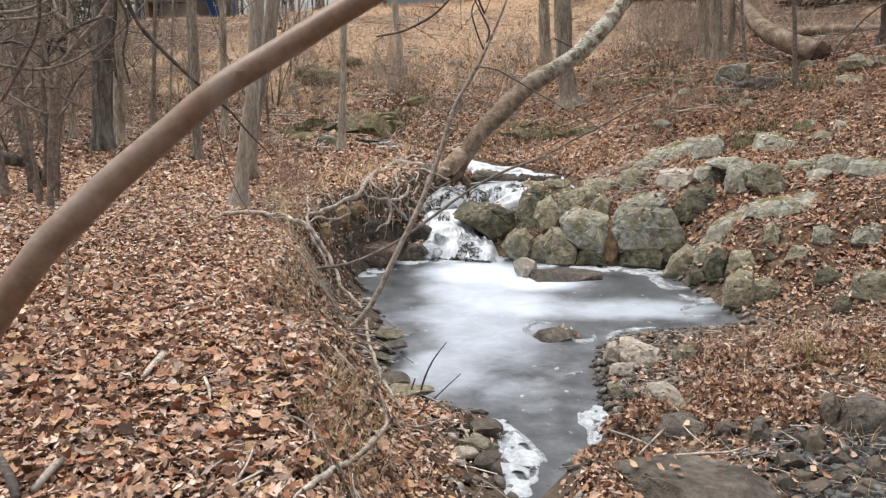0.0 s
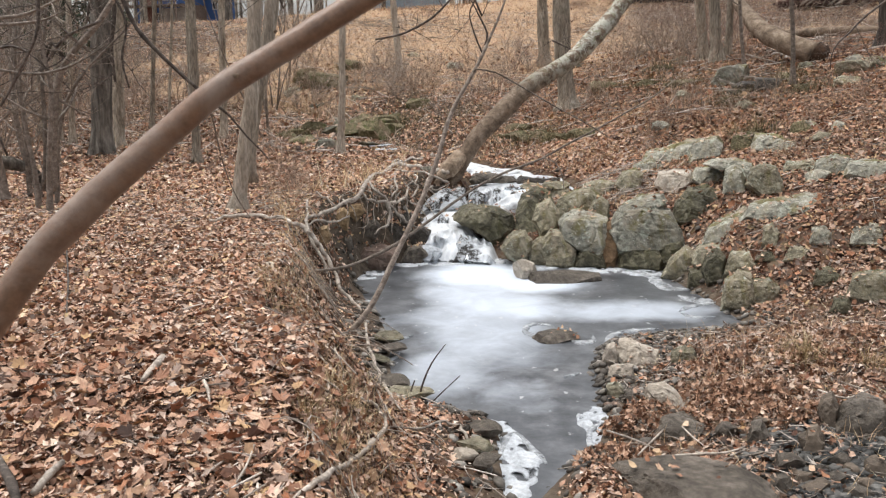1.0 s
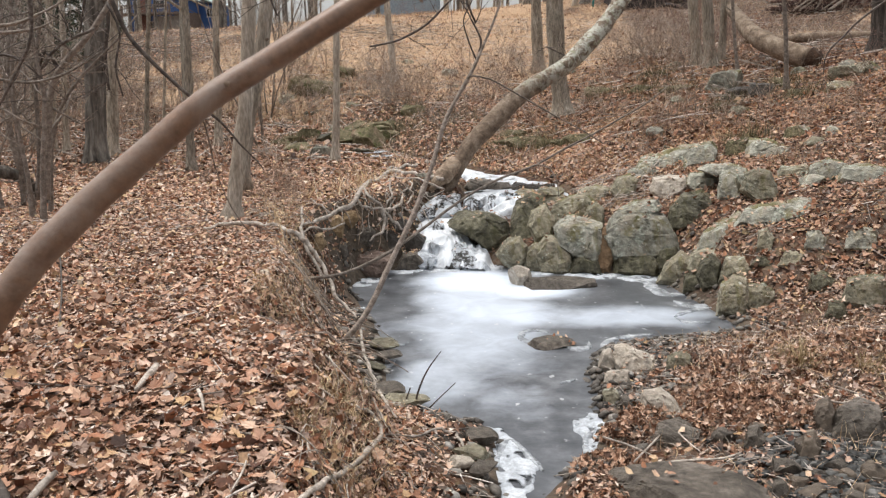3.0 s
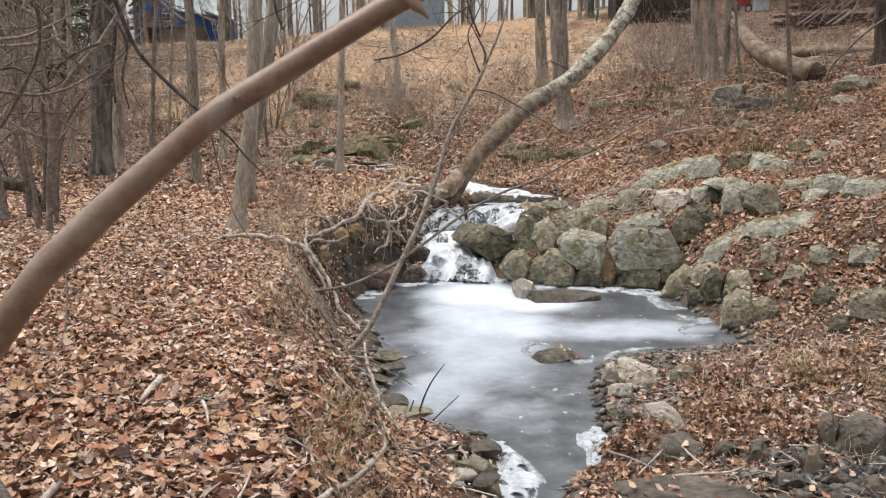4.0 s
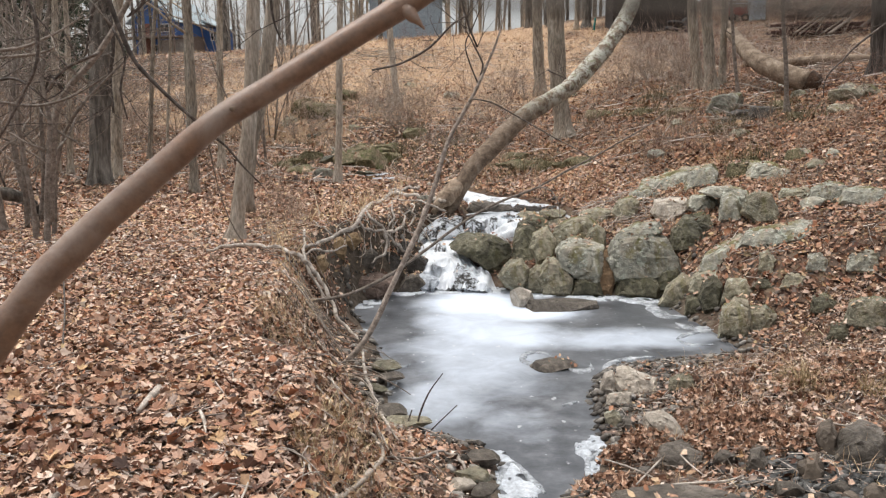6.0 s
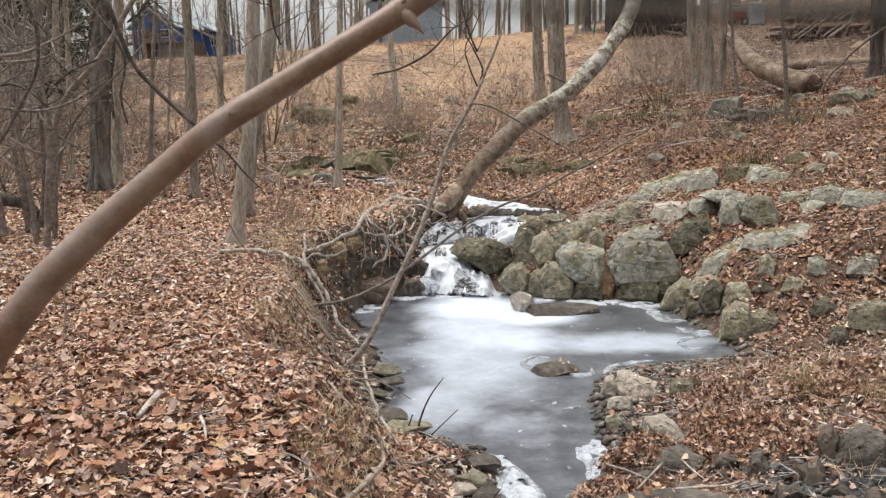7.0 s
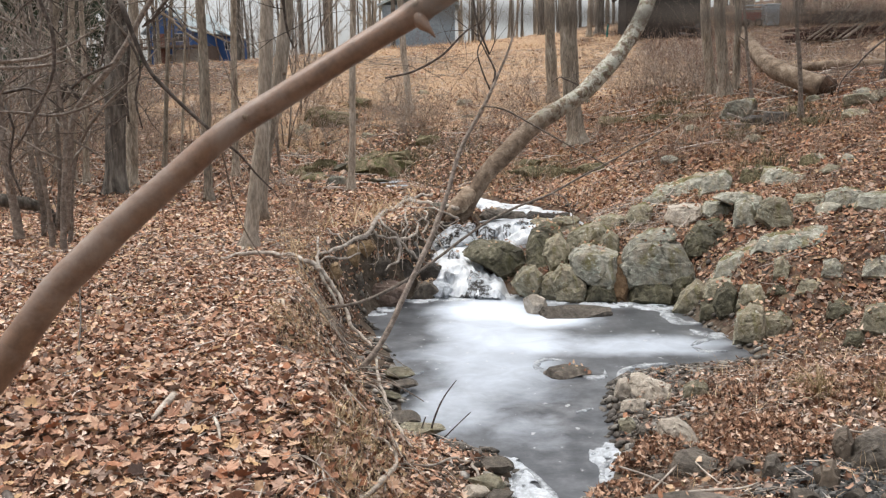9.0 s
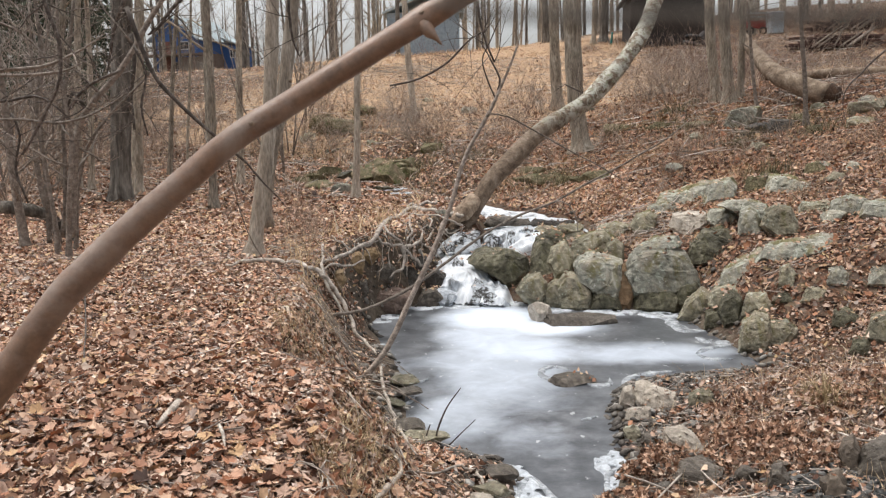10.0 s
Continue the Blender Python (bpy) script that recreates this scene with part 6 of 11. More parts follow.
boulder(3.876, 8.506, 0.295, [(-0.12, 0.017), (-0.086, 0.134), (0.051, 0.163), (0.154, 0.093), (0.12, -0.012)], 0.40, 0.40, -25, 546, M_DAMP, "dark mossy rock on the leafy bank")
boulder(4.090, 8.000, 0.282, [(-0.204, 0.005), (-0.172, 0.17), (-0.032, 0.236), (0.151, 0.247), (0.204, -0.011)], 0.50, 0.40, -27, 547, M_ROCK, "dark mossy rock on the leafy bank")
boulder(3.772, 7.957, 0.170, [(-0.08, 0.022), (-0.027, 0.131), (0.08, 0.142), (0.134, 0.055), (0.08, -0.011)], 0.30, 0.40, -25, 548, M_DAMP, "dark mossy rock on the leafy bank")
boulder(0.444, 10.985, 0.040, [(-0.33, -0.015), (-0.27, 0.17), (-0.21, 0.235), (-0.10, 0.18), (0.035, 0.13), (0.18, 0.03), (0.14, -0.015)], 0.40, 1.20, -2, 549, M_ICEROCK, "dark wet rock breaking through the frozen fall")
boulder(0.494, 12.780, 0.44, [(-0.133, -0.017), (-0.09, 0.21), (0.013, 0.262), (0.15, 0.192), (0.133, -0.017)], 0.30, 0.50, -2, 550, M_ICEROCK, "dark wet rock breaking through the frozen fall")
boulder(0.809, 12.800, 0.455, [(-0.077, -0.018), (-0.043, 0.245), (0.069, 0.263), (0.077, -0.018)], 0.30, 0.50, -4, 551, M_ICEROCK, "dark wet rock breaking through the frozen fall")
# flat rock slab standing in for the creek's grey water
boulder(0.817, 14.000, 0.630, [(-0.420, 0.029), (-0.303, 0.117), (-0.084, 0.146), (0.168, 0.110), (0.353, 0.117), (0.420, 0.044), (0.168, -0.007), (-0.210, 0.000)], 0.30, 0.80, -5, 801, M_SLAB, "flat grey slab in place of grey water between sheets of ice in the upper creek", "rock_ledge")
boulder(1.530, 13.900, 0.624, [(-0.386, 0.020), (-0.278, 0.080), (-0.077, 0.100), (0.154, 0.075), (0.324, 0.080), (0.386, 0.030), (0.154, -0.005), (-0.193, 0.000)], 0.30, 0.80, -5, 802, M_WET, "dark wet ledge between sheets of ice in the upper creek", "rock_ledge")
boulder(1.115, 13.300, 0.666, [(-0.195, 0.009), (-0.141, 0.035), (-0.039, 0.043), (0.078, 0.033), (0.164, 0.035), (0.195, 0.013), (0.078, -0.002), (-0.098, 0.000)], 0.20, 0.80, -5, 803, M_ICEROCK, "thin dark crack of rock in the ice of the creek", "rock_ledge")
boulder(1.091, 12.750, 0.434, [(-0.150, 0.047), (-0.108, 0.186), (-0.030, 0.233), (0.060, 0.175), (0.126, 0.186), (0.150, 0.070), (0.060, -0.012), (-0.075, 0.000)], 0.30, 0.50, -5, 804, M_ICEROCK, "dark wet rock breaking through the frozen fall", "rock_ledge")
boulder(-0.001, 11.900, 0.280, [(-0.085, 0.037), (-0.062, 0.149), (-0.017, 0.186), (0.034, 0.140), (0.072, 0.149), (0.085, 0.056), (0.034, -0.009), (-0.043, 0.000)], 0.25, 0.50, -5, 805, M_ICEROCK, "dark wet rock breaking through the frozen fall", "rock_ledge")
boulder(-0.151, 12.640, 0.43, [(-0.195, -0.017), (-0.059, 0.121), (0.195, 0.224), (0.499, 0.293), (0.533, 0.086), (0.195, -0.017)], 0.50, 0.80, 1, 552, M_ICEROCK, "dark icy ledge beside the frozen fall", "rock_ledge")
boulder(-0.226, 11.020, 0.027, [(-0.14, 0.03), (-0.096, 0.151), (0.066, 0.173), (0.214, 0.105), (0.14, -0.015)], 0.30, 0.50, 1, 554, M_FROST, "rounded white lump of ice at the foot of the fall", "ice_lump")
boulder(1.438, 12.100, 0.388, [(-0.361, 0.082), (-0.257, 0.197), (0.08, 0.147), (0.161, 0.016), (-0.161, -0.016)], 0.40, 0.70, -7, 555, M_DAMP, "dark mossy rock on the leafy bank")
boulder(1.700, 12.900, 0.558, [(-0.341, 0.052), (-0.213, 0.156), (0.085, 0.165), (0.341, 0.104), (0.17, 0.0), (-0.17, -0.017)], 0.40, 0.80, -8, 556, M_ROCK, "weathered grey-green ledge rock on the leafy slope")
boulder(-0.637, 11.150, 0.155, [(-0.343, 0.091), (-0.269, 0.289), (-0.119, 0.373), (0.045, 0.312), (0.149, 0.198), (0.119, 0.03), (-0.119, -0.015)], 0.45, 0.25, 3, 557, M_WET, "dark wet rock beside the frozen fall")
boulder(-0.337, 11.350, 0.140, [(-0.144, -0.015), (-0.099, 0.186), (0.068, 0.271), (0.174, 0.17), (0.144, -0.015)], 0.40, 0.25, 2, 558, M_WET, "dark wet rock beside the frozen fall")
boulder(-0.797, 10.620, 0.021, [(-0.3, 0.102), (-0.185, 0.233), (0.071, 0.269), (0.243, 0.204), (0.185, 0.044), (0.0, -0.015), (-0.185, 0.029)], 0.40, 0.25, 4, 559, M_REDSTONE, "reddish flat stone at the undercut bank")
boulder(-0.414, 10.980, 0.008, [(-0.151, 0.015), (-0.04, 0.188), (0.151, 0.203), (0.239, 0.105), (0.151, -0.015)], 0.35, 0.25, 2, 560, M_SLAB, "grey stone at the undercut bank")
boulder(-0.971, 10.857, 0.414, [(-0.123, 0.0), (-0.051, 0.148), (0.109, 0.17), (0.181, 0.089), (0.123, -0.015)], 0.35, 0.25, 5, 561, M_SLAB, "grey stone at the undercut bank")
boulder(-1.259, 10.460, 0.608, [(-0.098, 0.014), (-0.056, 0.156), (0.056, 0.192), (0.125, 0.114), (0.098, -0.014)], 0.30, 0.25, 7, 562, M_TANSTONE, "tan stone in the undercut bank")
boulder(-1.160, 10.794, 0.662, [(-0.079, 0.029), (0.007, 0.146), (0.151, 0.139), (0.201, 0.059), (0.079, -0.015)], 0.30, 0.25, 6, 563, M_TANSTONE, "tan stone in the undercut bank")
boulder(-1.340, 9.326, 0.625, [(-0.05, 0.013), (-0.006, 0.14), (0.087, 0.159), (0.119, 0.051), (0.05, -0.013)], 0.25, 0.25, 8, 564, M_TANSTONE, "tan stone in the undercut bank")
boulder(-1.153, 10.288, 0.301, [(-0.062, 0.042), (-0.028, 0.169), (0.048, 0.183), (0.076, 0.042), (0.0, -0.014)], 0.25, 0.25, 6, 565, M_SLAB, "grey stone at the undercut bank")
boulder(-0.506, 11.348, 0.405, [(-0.257, 0.062), (-0.136, 0.216), (0.03, 0.2), (0.076, 0.046), (-0.076, -0.015)], 0.35, 0.25, 3, 567, M_WET, "grey stone at the undercut bank")
boulder(-0.067, 13.322, 0.536, [(-0.326, 0.09), (-0.159, 0.18), (0.062, 0.18), (0.115, 0.036), (-0.115, -0.018)], 0.40, 0.25, 0, 568, M_SLAB, "grey stone at the undercut bank")
boulder(1.626, 6.820, 0.039, [(-0.196, 0.076), (-0.177, 0.171), (-0.117, 0.186), (0.019, 0.157), (0.145, 0.114), (0.168, 0.057), (0.07, -0.01), (-0.07, 0.01)], 0.22, 0.70, -13, 569, M_TAN, "pale tan stone on the pebbly shore")
boulder(1.407, 6.920, 0.075, [(-0.066, 0.0), (-0.028, 0.111), (0.038, 0.13), (0.076, 0.058), (0.066, -0.01)], 0.16, 0.25, -11, 570, M_TAN, "pale tan stone on the pebbly shore")
boulder(1.384, 6.620, 0.047, [(-0.066, 0.009), (-0.016, 0.06), (0.147, 0.079), (0.166, 0.032), (0.066, -0.009)], 0.15, 0.80, -12, 571, M_TAN, "pale tan stone on the pebbly shore")
boulder(1.904, 6.744, 0.097, [(-0.048, 0.005), (-0.025, 0.089), (0.067, 0.132), (0.164, 0.113), (0.177, 0.042), (0.048, -0.009)], 0.20, 0.25, -16, 572, M_ROCK, "small mossy stone on the shore")
boulder(1.635, 5.820, 0.001, [(-0.186, 0.14), (-0.166, 0.189), (-0.062, 0.209), (0.027, 0.172), (0.087, 0.099), (0.099, 0.008), (-0.005, -0.008), (-0.094, 0.049)], 0.22, 0.50, -16, 573, M_TAN, "rounded pale grey stone among leaves")
boulder(2.542, 4.900, 0.282, [(-0.187, -0.007), (-0.105, 0.125), (-0.017, 0.17), (0.105, 0.152), (0.187, -0.007)], 0.35, 0.50, -27, 574, M_SLAB, "dark grey stone on the pebbly bank")
boulder(2.431, 5.037, 0.274, [(-0.098, 0.085), (-0.073, 0.171), (-0.021, 0.188), (0.021, 0.128), (0.035, 0.014), (-0.035, -0.007)], 0.20, 0.25, -26, 575, M_BROWNSTONE, "brown weathered stone on the pebbly bank")
boulder(1.941, 4.977, 0.195, [(-0.062, 0.021), (-0.035, 0.106), (0.021, 0.123), (0.066, 0.071), (0.062, -0.007)], 0.18, 0.25, -21, 576, M_SLAB, "dark grey stone on the pebbly bank")
boulder(2.175, 4.727, 0.258, [(-0.059, 0.007), (-0.033, 0.121), (0.02, 0.138), (0.059, 0.074), (0.059, -0.007)], 0.18, 0.25, -25, 577, M_BROWNSTONE, "brown weathered stone on the pebbly bank")
boulder(1.599, 5.317, 0.074, [(-0.207, 0.03), (-0.163, 0.083), (0.0, 0.09), (0.118, 0.053), (0.096, 0.008), (-0.096, -0.008)], 0.25, 0.80, -17, 578, M_SLAB, "dark flat stone under the leaves")
boulder(1.307, 6.197, 0.024, [(-0.038, 0.0), (-0.064, 0.078), (0.013, 0.104), (0.064, 0.061), (0.038, -0.009)], 0.15, 0.25, -12, 579, M_ROCK, "small grey stone on the pebbly shore")
boulder(1.400, 6.079, 0.035, [(-0.071, 0.009), (-0.029, 0.068), (0.054, 0.051), (0.071, -0.009)], 0.15, 0.25, -13, 580, M_SLAB, "small grey stone on the pebbly shore")
boulder(1.524, 6.447, 0.044, [(-0.075, 0.009), (-0.031, 0.054), (0.084, 0.036), (0.075, -0.009)], 0.15, 0.25, -13, 581, M_SLAB, "small grey stone on the pebbly shore")
rock(0.98, 10.21, -0.03, 0.32, 0.23, 0.26, 6, 23, M_TAN, label="tan angular rock standing in the ice", lean=12)
rock(1.48, 10.05, -0.11, 0.89, 0.44, 0.21, 4, 24, M_SLAB, label="low brown rock half sunk in the ice")
rock(1.07, 7.77, -0.03, 0.46, 0.32, 0.10, 0, 25, M_SLAB, label="flat rock ringed by white ice in the pool", cuts=5)
# rocks of the ledges on the slope
# stones of the shores
rock(1.35, 4.35, 0.08, 1.00, 0.75, 0.26, -20, 65, M_SLAB, label="broad flat brown-grey rock on the low bank", name="boulder", cuts=6)
rock(1.97, 4.57, 0.22, 0.18, 0.16, 0.13, 15, 70, M_SLAB, label="dark grey stone on the pebbly bank")
rock(2.21, 4.79, 0.21, 0.16, 0.14, 0.17, 12, 71, M_BROWNSTONE, label="brown weathered stone on the pebbly bank")
rock(2.27, 4.56, 0.25, 0.16, 0.14, 0.09, 9, 72, M_SLAB, label="dark grey stone on the pebbly bank")
rock(2.42, 4.41, 0.25, 0.18, 0.16, 0.13, 6, 73, M_BROWNSTONE, label="brown weathered stone on the pebbly bank")
rock(1.86, 4.35, 0.22, 0.15, 0.13, 0.10, 3, 74, M_SLAB, label="dark grey stone on the pebbly bank")
rock(2.01, 4.28, 0.23, 0.16, 0.14, 0.09, 0, 75, M_BROWNSTONE, label="brown weathered stone on the pebbly bank")
rock(2.20, 4.20, 0.24, 0.16, 0.14, 0.09, -3, 76, M_SLAB, label="dark grey stone on the pebbly bank")
rock(1.99, 4.41, 0.23, 0.13, 0.11, 0.08, -6, 77, M_BROWNSTONE, label="brown weathered stone on the pebbly bank")
rock(2.17, 4.39, 0.23, 0.14, 0.12, 0.08, -9, 78, M_SLAB, label="dark grey stone on the pebbly bank")
rock(2.30, 4.29, 0.26, 0.13, 0.12, 0.07, -12, 79, M_BROWNSTONE, label="brown weathered stone on the pebbly bank")
rock(2.14, 4.49, 0.24, 0.11, 0.10, 0.07, -15, 80, M_SLAB, label="dark grey stone on the pebbly bank")
rock(2.28, 4.45, 0.26, 0.11, 0.10, 0.07, -18, 81, M_BROWNSTONE, label="brown weathered stone on the pebbly bank")
rock(1.85, 5.23, 0.12, 0.18, 0.17, 0.12, -21, 82, M_SLAB, label="dark grey stone on the pebbly bank")
rock(2.08, 5.27, 0.18, 0.17, 0.15, 0.09, -24, 83, M_BROWNSTONE, label="brown weathered stone on the pebbly bank")
rock(1.36, 6.33, -0.01, 0.16, 0.14, 0.06, 23, 84, M_SLAB, label="small grey stone on the pebbly shore", level=2)
rock(1.43, 6.13, 0.01, 0.18, 0.16, 0.04, 20, 85, M_SLAB, label="small grey stone on the pebbly shore", level=2)
rock(1.27, 6.09, -0.00, 0.14, 0.13, 0.05, 17, 86, M_REDSTONE, label="small grey stone on the pebbly shore", level=2)
rock(1.61, 6.37, 0.02, 0.15, 0.14, 0.05, 14, 87, M_SLAB, label="small grey stone on the pebbly shore", level=2)
rock(1.33, 5.87, 0.00, 0.13, 0.12, 0.04, 11, 88, M_SLAB, label="small grey stone on the pebbly shore", level=2)
rock(1.75, 6.66, 0.04, 0.14, 0.14, 0.04, 8, 89, M_REDSTONE, label="small grey stone on the pebbly shore", level=2)
rock(1.54, 6.45, 0.02, 0.14, 0.13, 0.04, 5, 90, M_SLAB, label="small grey stone on the pebbly shore", level=2)
rock(1.51, 6.13, 0.03, 0.12, 0.11, 0.04, 2, 91, M_SLAB, label="small grey stone on the pebbly shore", level=2)
rock(1.80, 6.43, 0.05, 0.15, 0.14, 0.04, -1, 92, M_REDSTONE, label="small grey stone on the pebbly shore", level=2)
rock(2.81, 8.90, -0.14, 0.23, 0.20, 0.07, -4, 93, M_SLAB, label="small grey stone on the pebbly shore", level=2)
rock(2.23, 7.31, 0.09, 0.24, 0.21, 0.04, -7, 94, M_SLAB, label="small grey stone on the pebbly shore", level=2)
rock(0.50, 5.38, -0.07, 0.12, 0.09, 0.06, -14, 113, M_TAN, label="small stone frozen into white ice", level=2)
# stones of the undercut bank and beside the fall
rock(1.44, 13.54, 0.48, 0.57, 0.52, 0.24, -24, 133, M_ROCK, label="grey stone at the undercut bank")
rock(1.74, 13.18, 0.58, 0.47, 0.42, 0.20, 23, 134, M_ROCK, label="grey stone at the undercut bank")
# flat stones under the bank
rock(-0.49, 7.60, 0.05, 0.30, 0.24, 0.07, -25, 700, M_ROCK, label="flat wet stone at the foot of the leafy bank", cuts=5)
rock(-0.43, 7.30, 0.06, 0.24, 0.19, 0.06, 12, 701, M_SLAB, label="flat wet stone at the foot of the leafy bank", cuts=5)
rock(-0.38, 6.42, 0.05, 0.26, 0.21, 0.09, -1, 702, M_SLAB, label="flat wet stone at the foot of the leafy bank", cuts=5)
rock(-0.24, 6.20, 0.05, 0.36, 0.29, 0.08, -14, 703, M_ROCK, label="flat wet stone at the foot of the leafy bank", cuts=5)
rock(0.10, 5.45, 0.04, 0.20, 0.16, 0.10, 23, 704, M_SLAB, label="flat wet stone at the foot of the leafy bank", cuts=5)
rock(0.29, 5.52, 0.03, 0.24, 0.19, 0.10, 10, 705, M_SLAB, label="flat wet stone at the foot of the leafy bank", cuts=5)
rock(0.21, 5.20, 0.08, 0.26, 0.21, 0.07, -3, 706, M_ROCK, label="flat wet stone at the foot of the leafy bank", cuts=5)
rock(-0.03, 5.75, 0.08, 0.24, 0.19, 0.06, -16, 707, M_SLAB, label="flat wet stone at the foot of the leafy bank", cuts=5)
rock(0.27, 4.95, 0.07, 0.20, 0.16, 0.09, 21, 708, M_SLAB, label="flat wet stone at the foot of the leafy bank", cuts=5)
rock(0.15, 5.05, 0.08, 0.18, 0.14, 0.07, 8, 709, M_TAN, label="flat wet stone at the foot of the leafy bank", cuts=5)
rock(-0.42, 5.95, 0.06, 0.18, 0.14, 0.06, -5, 710, M_SLAB, label="flat wet stone at the foot of the leafy bank", cuts=5)
rock(-0.54, 7.00, 0.04, 0.20, 0.16, 0.07, -18, 711, M_DAMP, label="flat wet stone at the foot of the leafy bank", cuts=5)
# rocks farther up
rock(-1.46, 18.17, 0.86, 0.76, 0.69, 0.65, 20, 135, M_GREENMOSS, label="mossy rock beside the upper creek")
rock(-1.14, 20.90, 0.61, 0.73, 0.66, 0.61, 17, 136, M_GREENMOSS, label="mossy rock beside the upper creek")
rock(-1.75, 18.73, 1.04, 0.53, 0.47, 0.46, 14, 137, M_GREENMOSS, label="mossy rock beside the upper creek")
rock(1.70, 17.34, 0.79, 0.97, 0.87, 0.48, 11, 138, M_GREENMOSS, label="mossy rock beside the upper creek")
rock(1.35, 17.83, 0.84, 0.50, 0.45, 0.34, 8, 139, M_GREENMOSS, label="mossy rock beside the upper creek")
rock(2.09, 16.84, 0.92, 0.48, 0.43, 0.36, 5, 140, M_GREENMOSS, label="mossy rock beside the upper creek")
rock(2.66, 16.66, 1.06, 0.71, 0.63, 0.31, 2, 141, M_GREENMOSS, label="mossy rock beside the upper creek")
rock(2.35, 16.75, 1.02, 0.47, 0.43, 0.24, -1, 142, M_GREENMOSS, label="mossy rock beside the upper creek")
rock(0.88, 17.73, 0.65, 0.50, 0.45, 0.24, -4, 143, M_GREENMOSS, label="mossy rock beside the upper creek")
rock(1.18, 17.08, 0.63, 0.72, 0.65, 0.19, -7, 144, M_GREENMOSS, label="mossy rock beside the upper creek")
rock(1.76, 16.25, 0.71, 0.46, 0.41, 0.20, -10, 145, M_GREENMOSS, label="mossy rock beside the upper creek")
rock(-2.72, 17.51, 0.97, 0.74, 0.67, 0.20, -13, 146, M_GREENMOSS, label="mossy rock beside the upper creek")
rock(-3.24, 18.22, 1.02, 0.52, 0.47, 0.20, -16, 147, M_GREENMOSS, label="mossy rock beside the upper creek")
rock(5.94, 18.01, 2.04, 0.82, 0.49, 0.48, -19, 148, M_PALE, label="tilted grey slab on the hillside", lean=-14)
rock(5.97, 17.01, 1.95, 0.70, 0.56, 0.28, -22, 149, M_WET, label="dark broken rock on the hillside")
rock(6.14, 16.60, 1.98, 0.54, 0.44, 0.31, -25, 150, M_WET, label="dark broken rock on the hillside")
rock(5.72, 16.92, 1.91, 0.50, 0.40, 0.19, 22, 151, M_WET, label="dark broken rock on the hillside")
rock(4.89, 10.87, 1.12, 0.25, 0.20, 0.13, 19, 152, M_ROCK)
rock(7.62, 16.29, 2.26, 0.75, 0.60, 0.37, 16, 153, M_ROCK)
rock(7.12, 15.51, 2.11, 0.60, 0.48, 0.23, 13, 154, M_ROCK)
rock(8.00, 16.35, 2.37, 0.51, 0.41, 0.31, 10, 155, M_ROCK)


# ---------------------------------------------------------------- trees
bare_tree("tree", [(-2.349, 9.821, 0.897, 0.0998), (-2.256, 9.821, 1.468, 0.0873), (-2.138, 9.821, 2.100, 0.0867), (-2.067, 9.821, 2.837, 0.0779), (-1.994, 9.821, 3.900, 0.0697), (-1.820, 9.821, 5.989, 0.0486), (-1.735, 9.821, 7.988, 0.0196)],
          M_PALEBARK, "grey-barked bare tree leaning on the leafy bank", 31, first=0.5, limbs=5)
bare_tree("tree", [(-2.612, 11.600, 1.129, 0.0894), (-2.458, 11.600, 2.028, 0.0818), (-2.285, 11.600, 2.755, 0.0883), (-2.128, 11.600, 3.741, 0.0885), (-1.899, 11.600, 5.994, 0.0634), (-1.743, 11.600, 8.413, 0.0226)],
          M_PALEBARK, "grey-barked bare tree with a slender leaning trunk", 32, first=0.5, limbs=5)
bare_tree("tree", [(-6.153, 15.685, 0.974, 0.1944), (-6.067, 15.685, 2.159, 0.1836), (-5.957, 15.685, 3.613, 0.1739), (-5.733, 15.685, 6.356, 0.1575), (-5.286, 15.685, 11.265, 0.0753)],
          M_DARKBARK, "dark rough-barked bare tree in the wood", 33, first=0.35, limbs=7, reach=2.6, rough=0.08, flare=1.35)
bare_tree("tree", [(-6.183, 16.600, 0.950, 0.1123), (-6.077, 16.600, 2.452, 0.1015), (-5.924, 16.600, 4.276, 0.0916), (-5.565, 16.600, 8.397, 0.0743), (-5.295, 16.600, 11.776, 0.0340)],
          M_BARK, "grey-barked bare tree beside a darker trunk", 34, first=0.4, limbs=5, reach=2)
bare_tree("tree", [(-1.903, 16.226, 0.921, 0.0801), (-1.850, 16.226, 1.839, 0.0657), (-1.810, 16.226, 3.057, 0.0610), (-1.721, 16.226, 5.097, 0.0522), (-1.590, 16.226, 8.265, 0.0248)],
          M_PALEBARK, "slim pale bare tree by the upper creek", 35, first=0.5, limbs=4, reach=1.2)
bare_tree("tree", [(-1.234, 26.420, 2.225, 0.1215), (-1.340, 26.420, 3.407, 0.0988), (-1.442, 26.420, 4.694, 0.0915), (-1.522, 26.420, 7.494, 0.0696), (-1.563, 26.420, 10.458, 0.0317)],
          M_PALEBARK, "slim bare tree on the hillside", 36, first=0.5, limbs=5, reach=2.5)
bare_tree("tree", [(2.860, 19.799, 1.568, 0.2070), (2.728, 19.799, 2.566, 0.1952), (2.639, 19.799, 3.905, 0.1898), (2.508, 19.799, 6.808, 0.1759), (2.265, 19.799, 12.591, 0.0770)],
          M_BARK, "thick grey bare tree with a flared mossy foot", 37, first=0.4, limbs=6, reach=2.6, flare=1.6)
bare_tree("tree", [(3.196, 27.513, 2.558, 0.1909), (3.113, 27.513, 3.782, 0.1672), (3.048, 27.513, 5.772, 0.1601), (2.894, 27.513, 10.788, 0.0995), (2.758, 27.513, 15.141, 0.0437)],
          M_BARK, "grey-barked bare tree behind a thicker one", 38, first=0.45, limbs=5, reach=3)
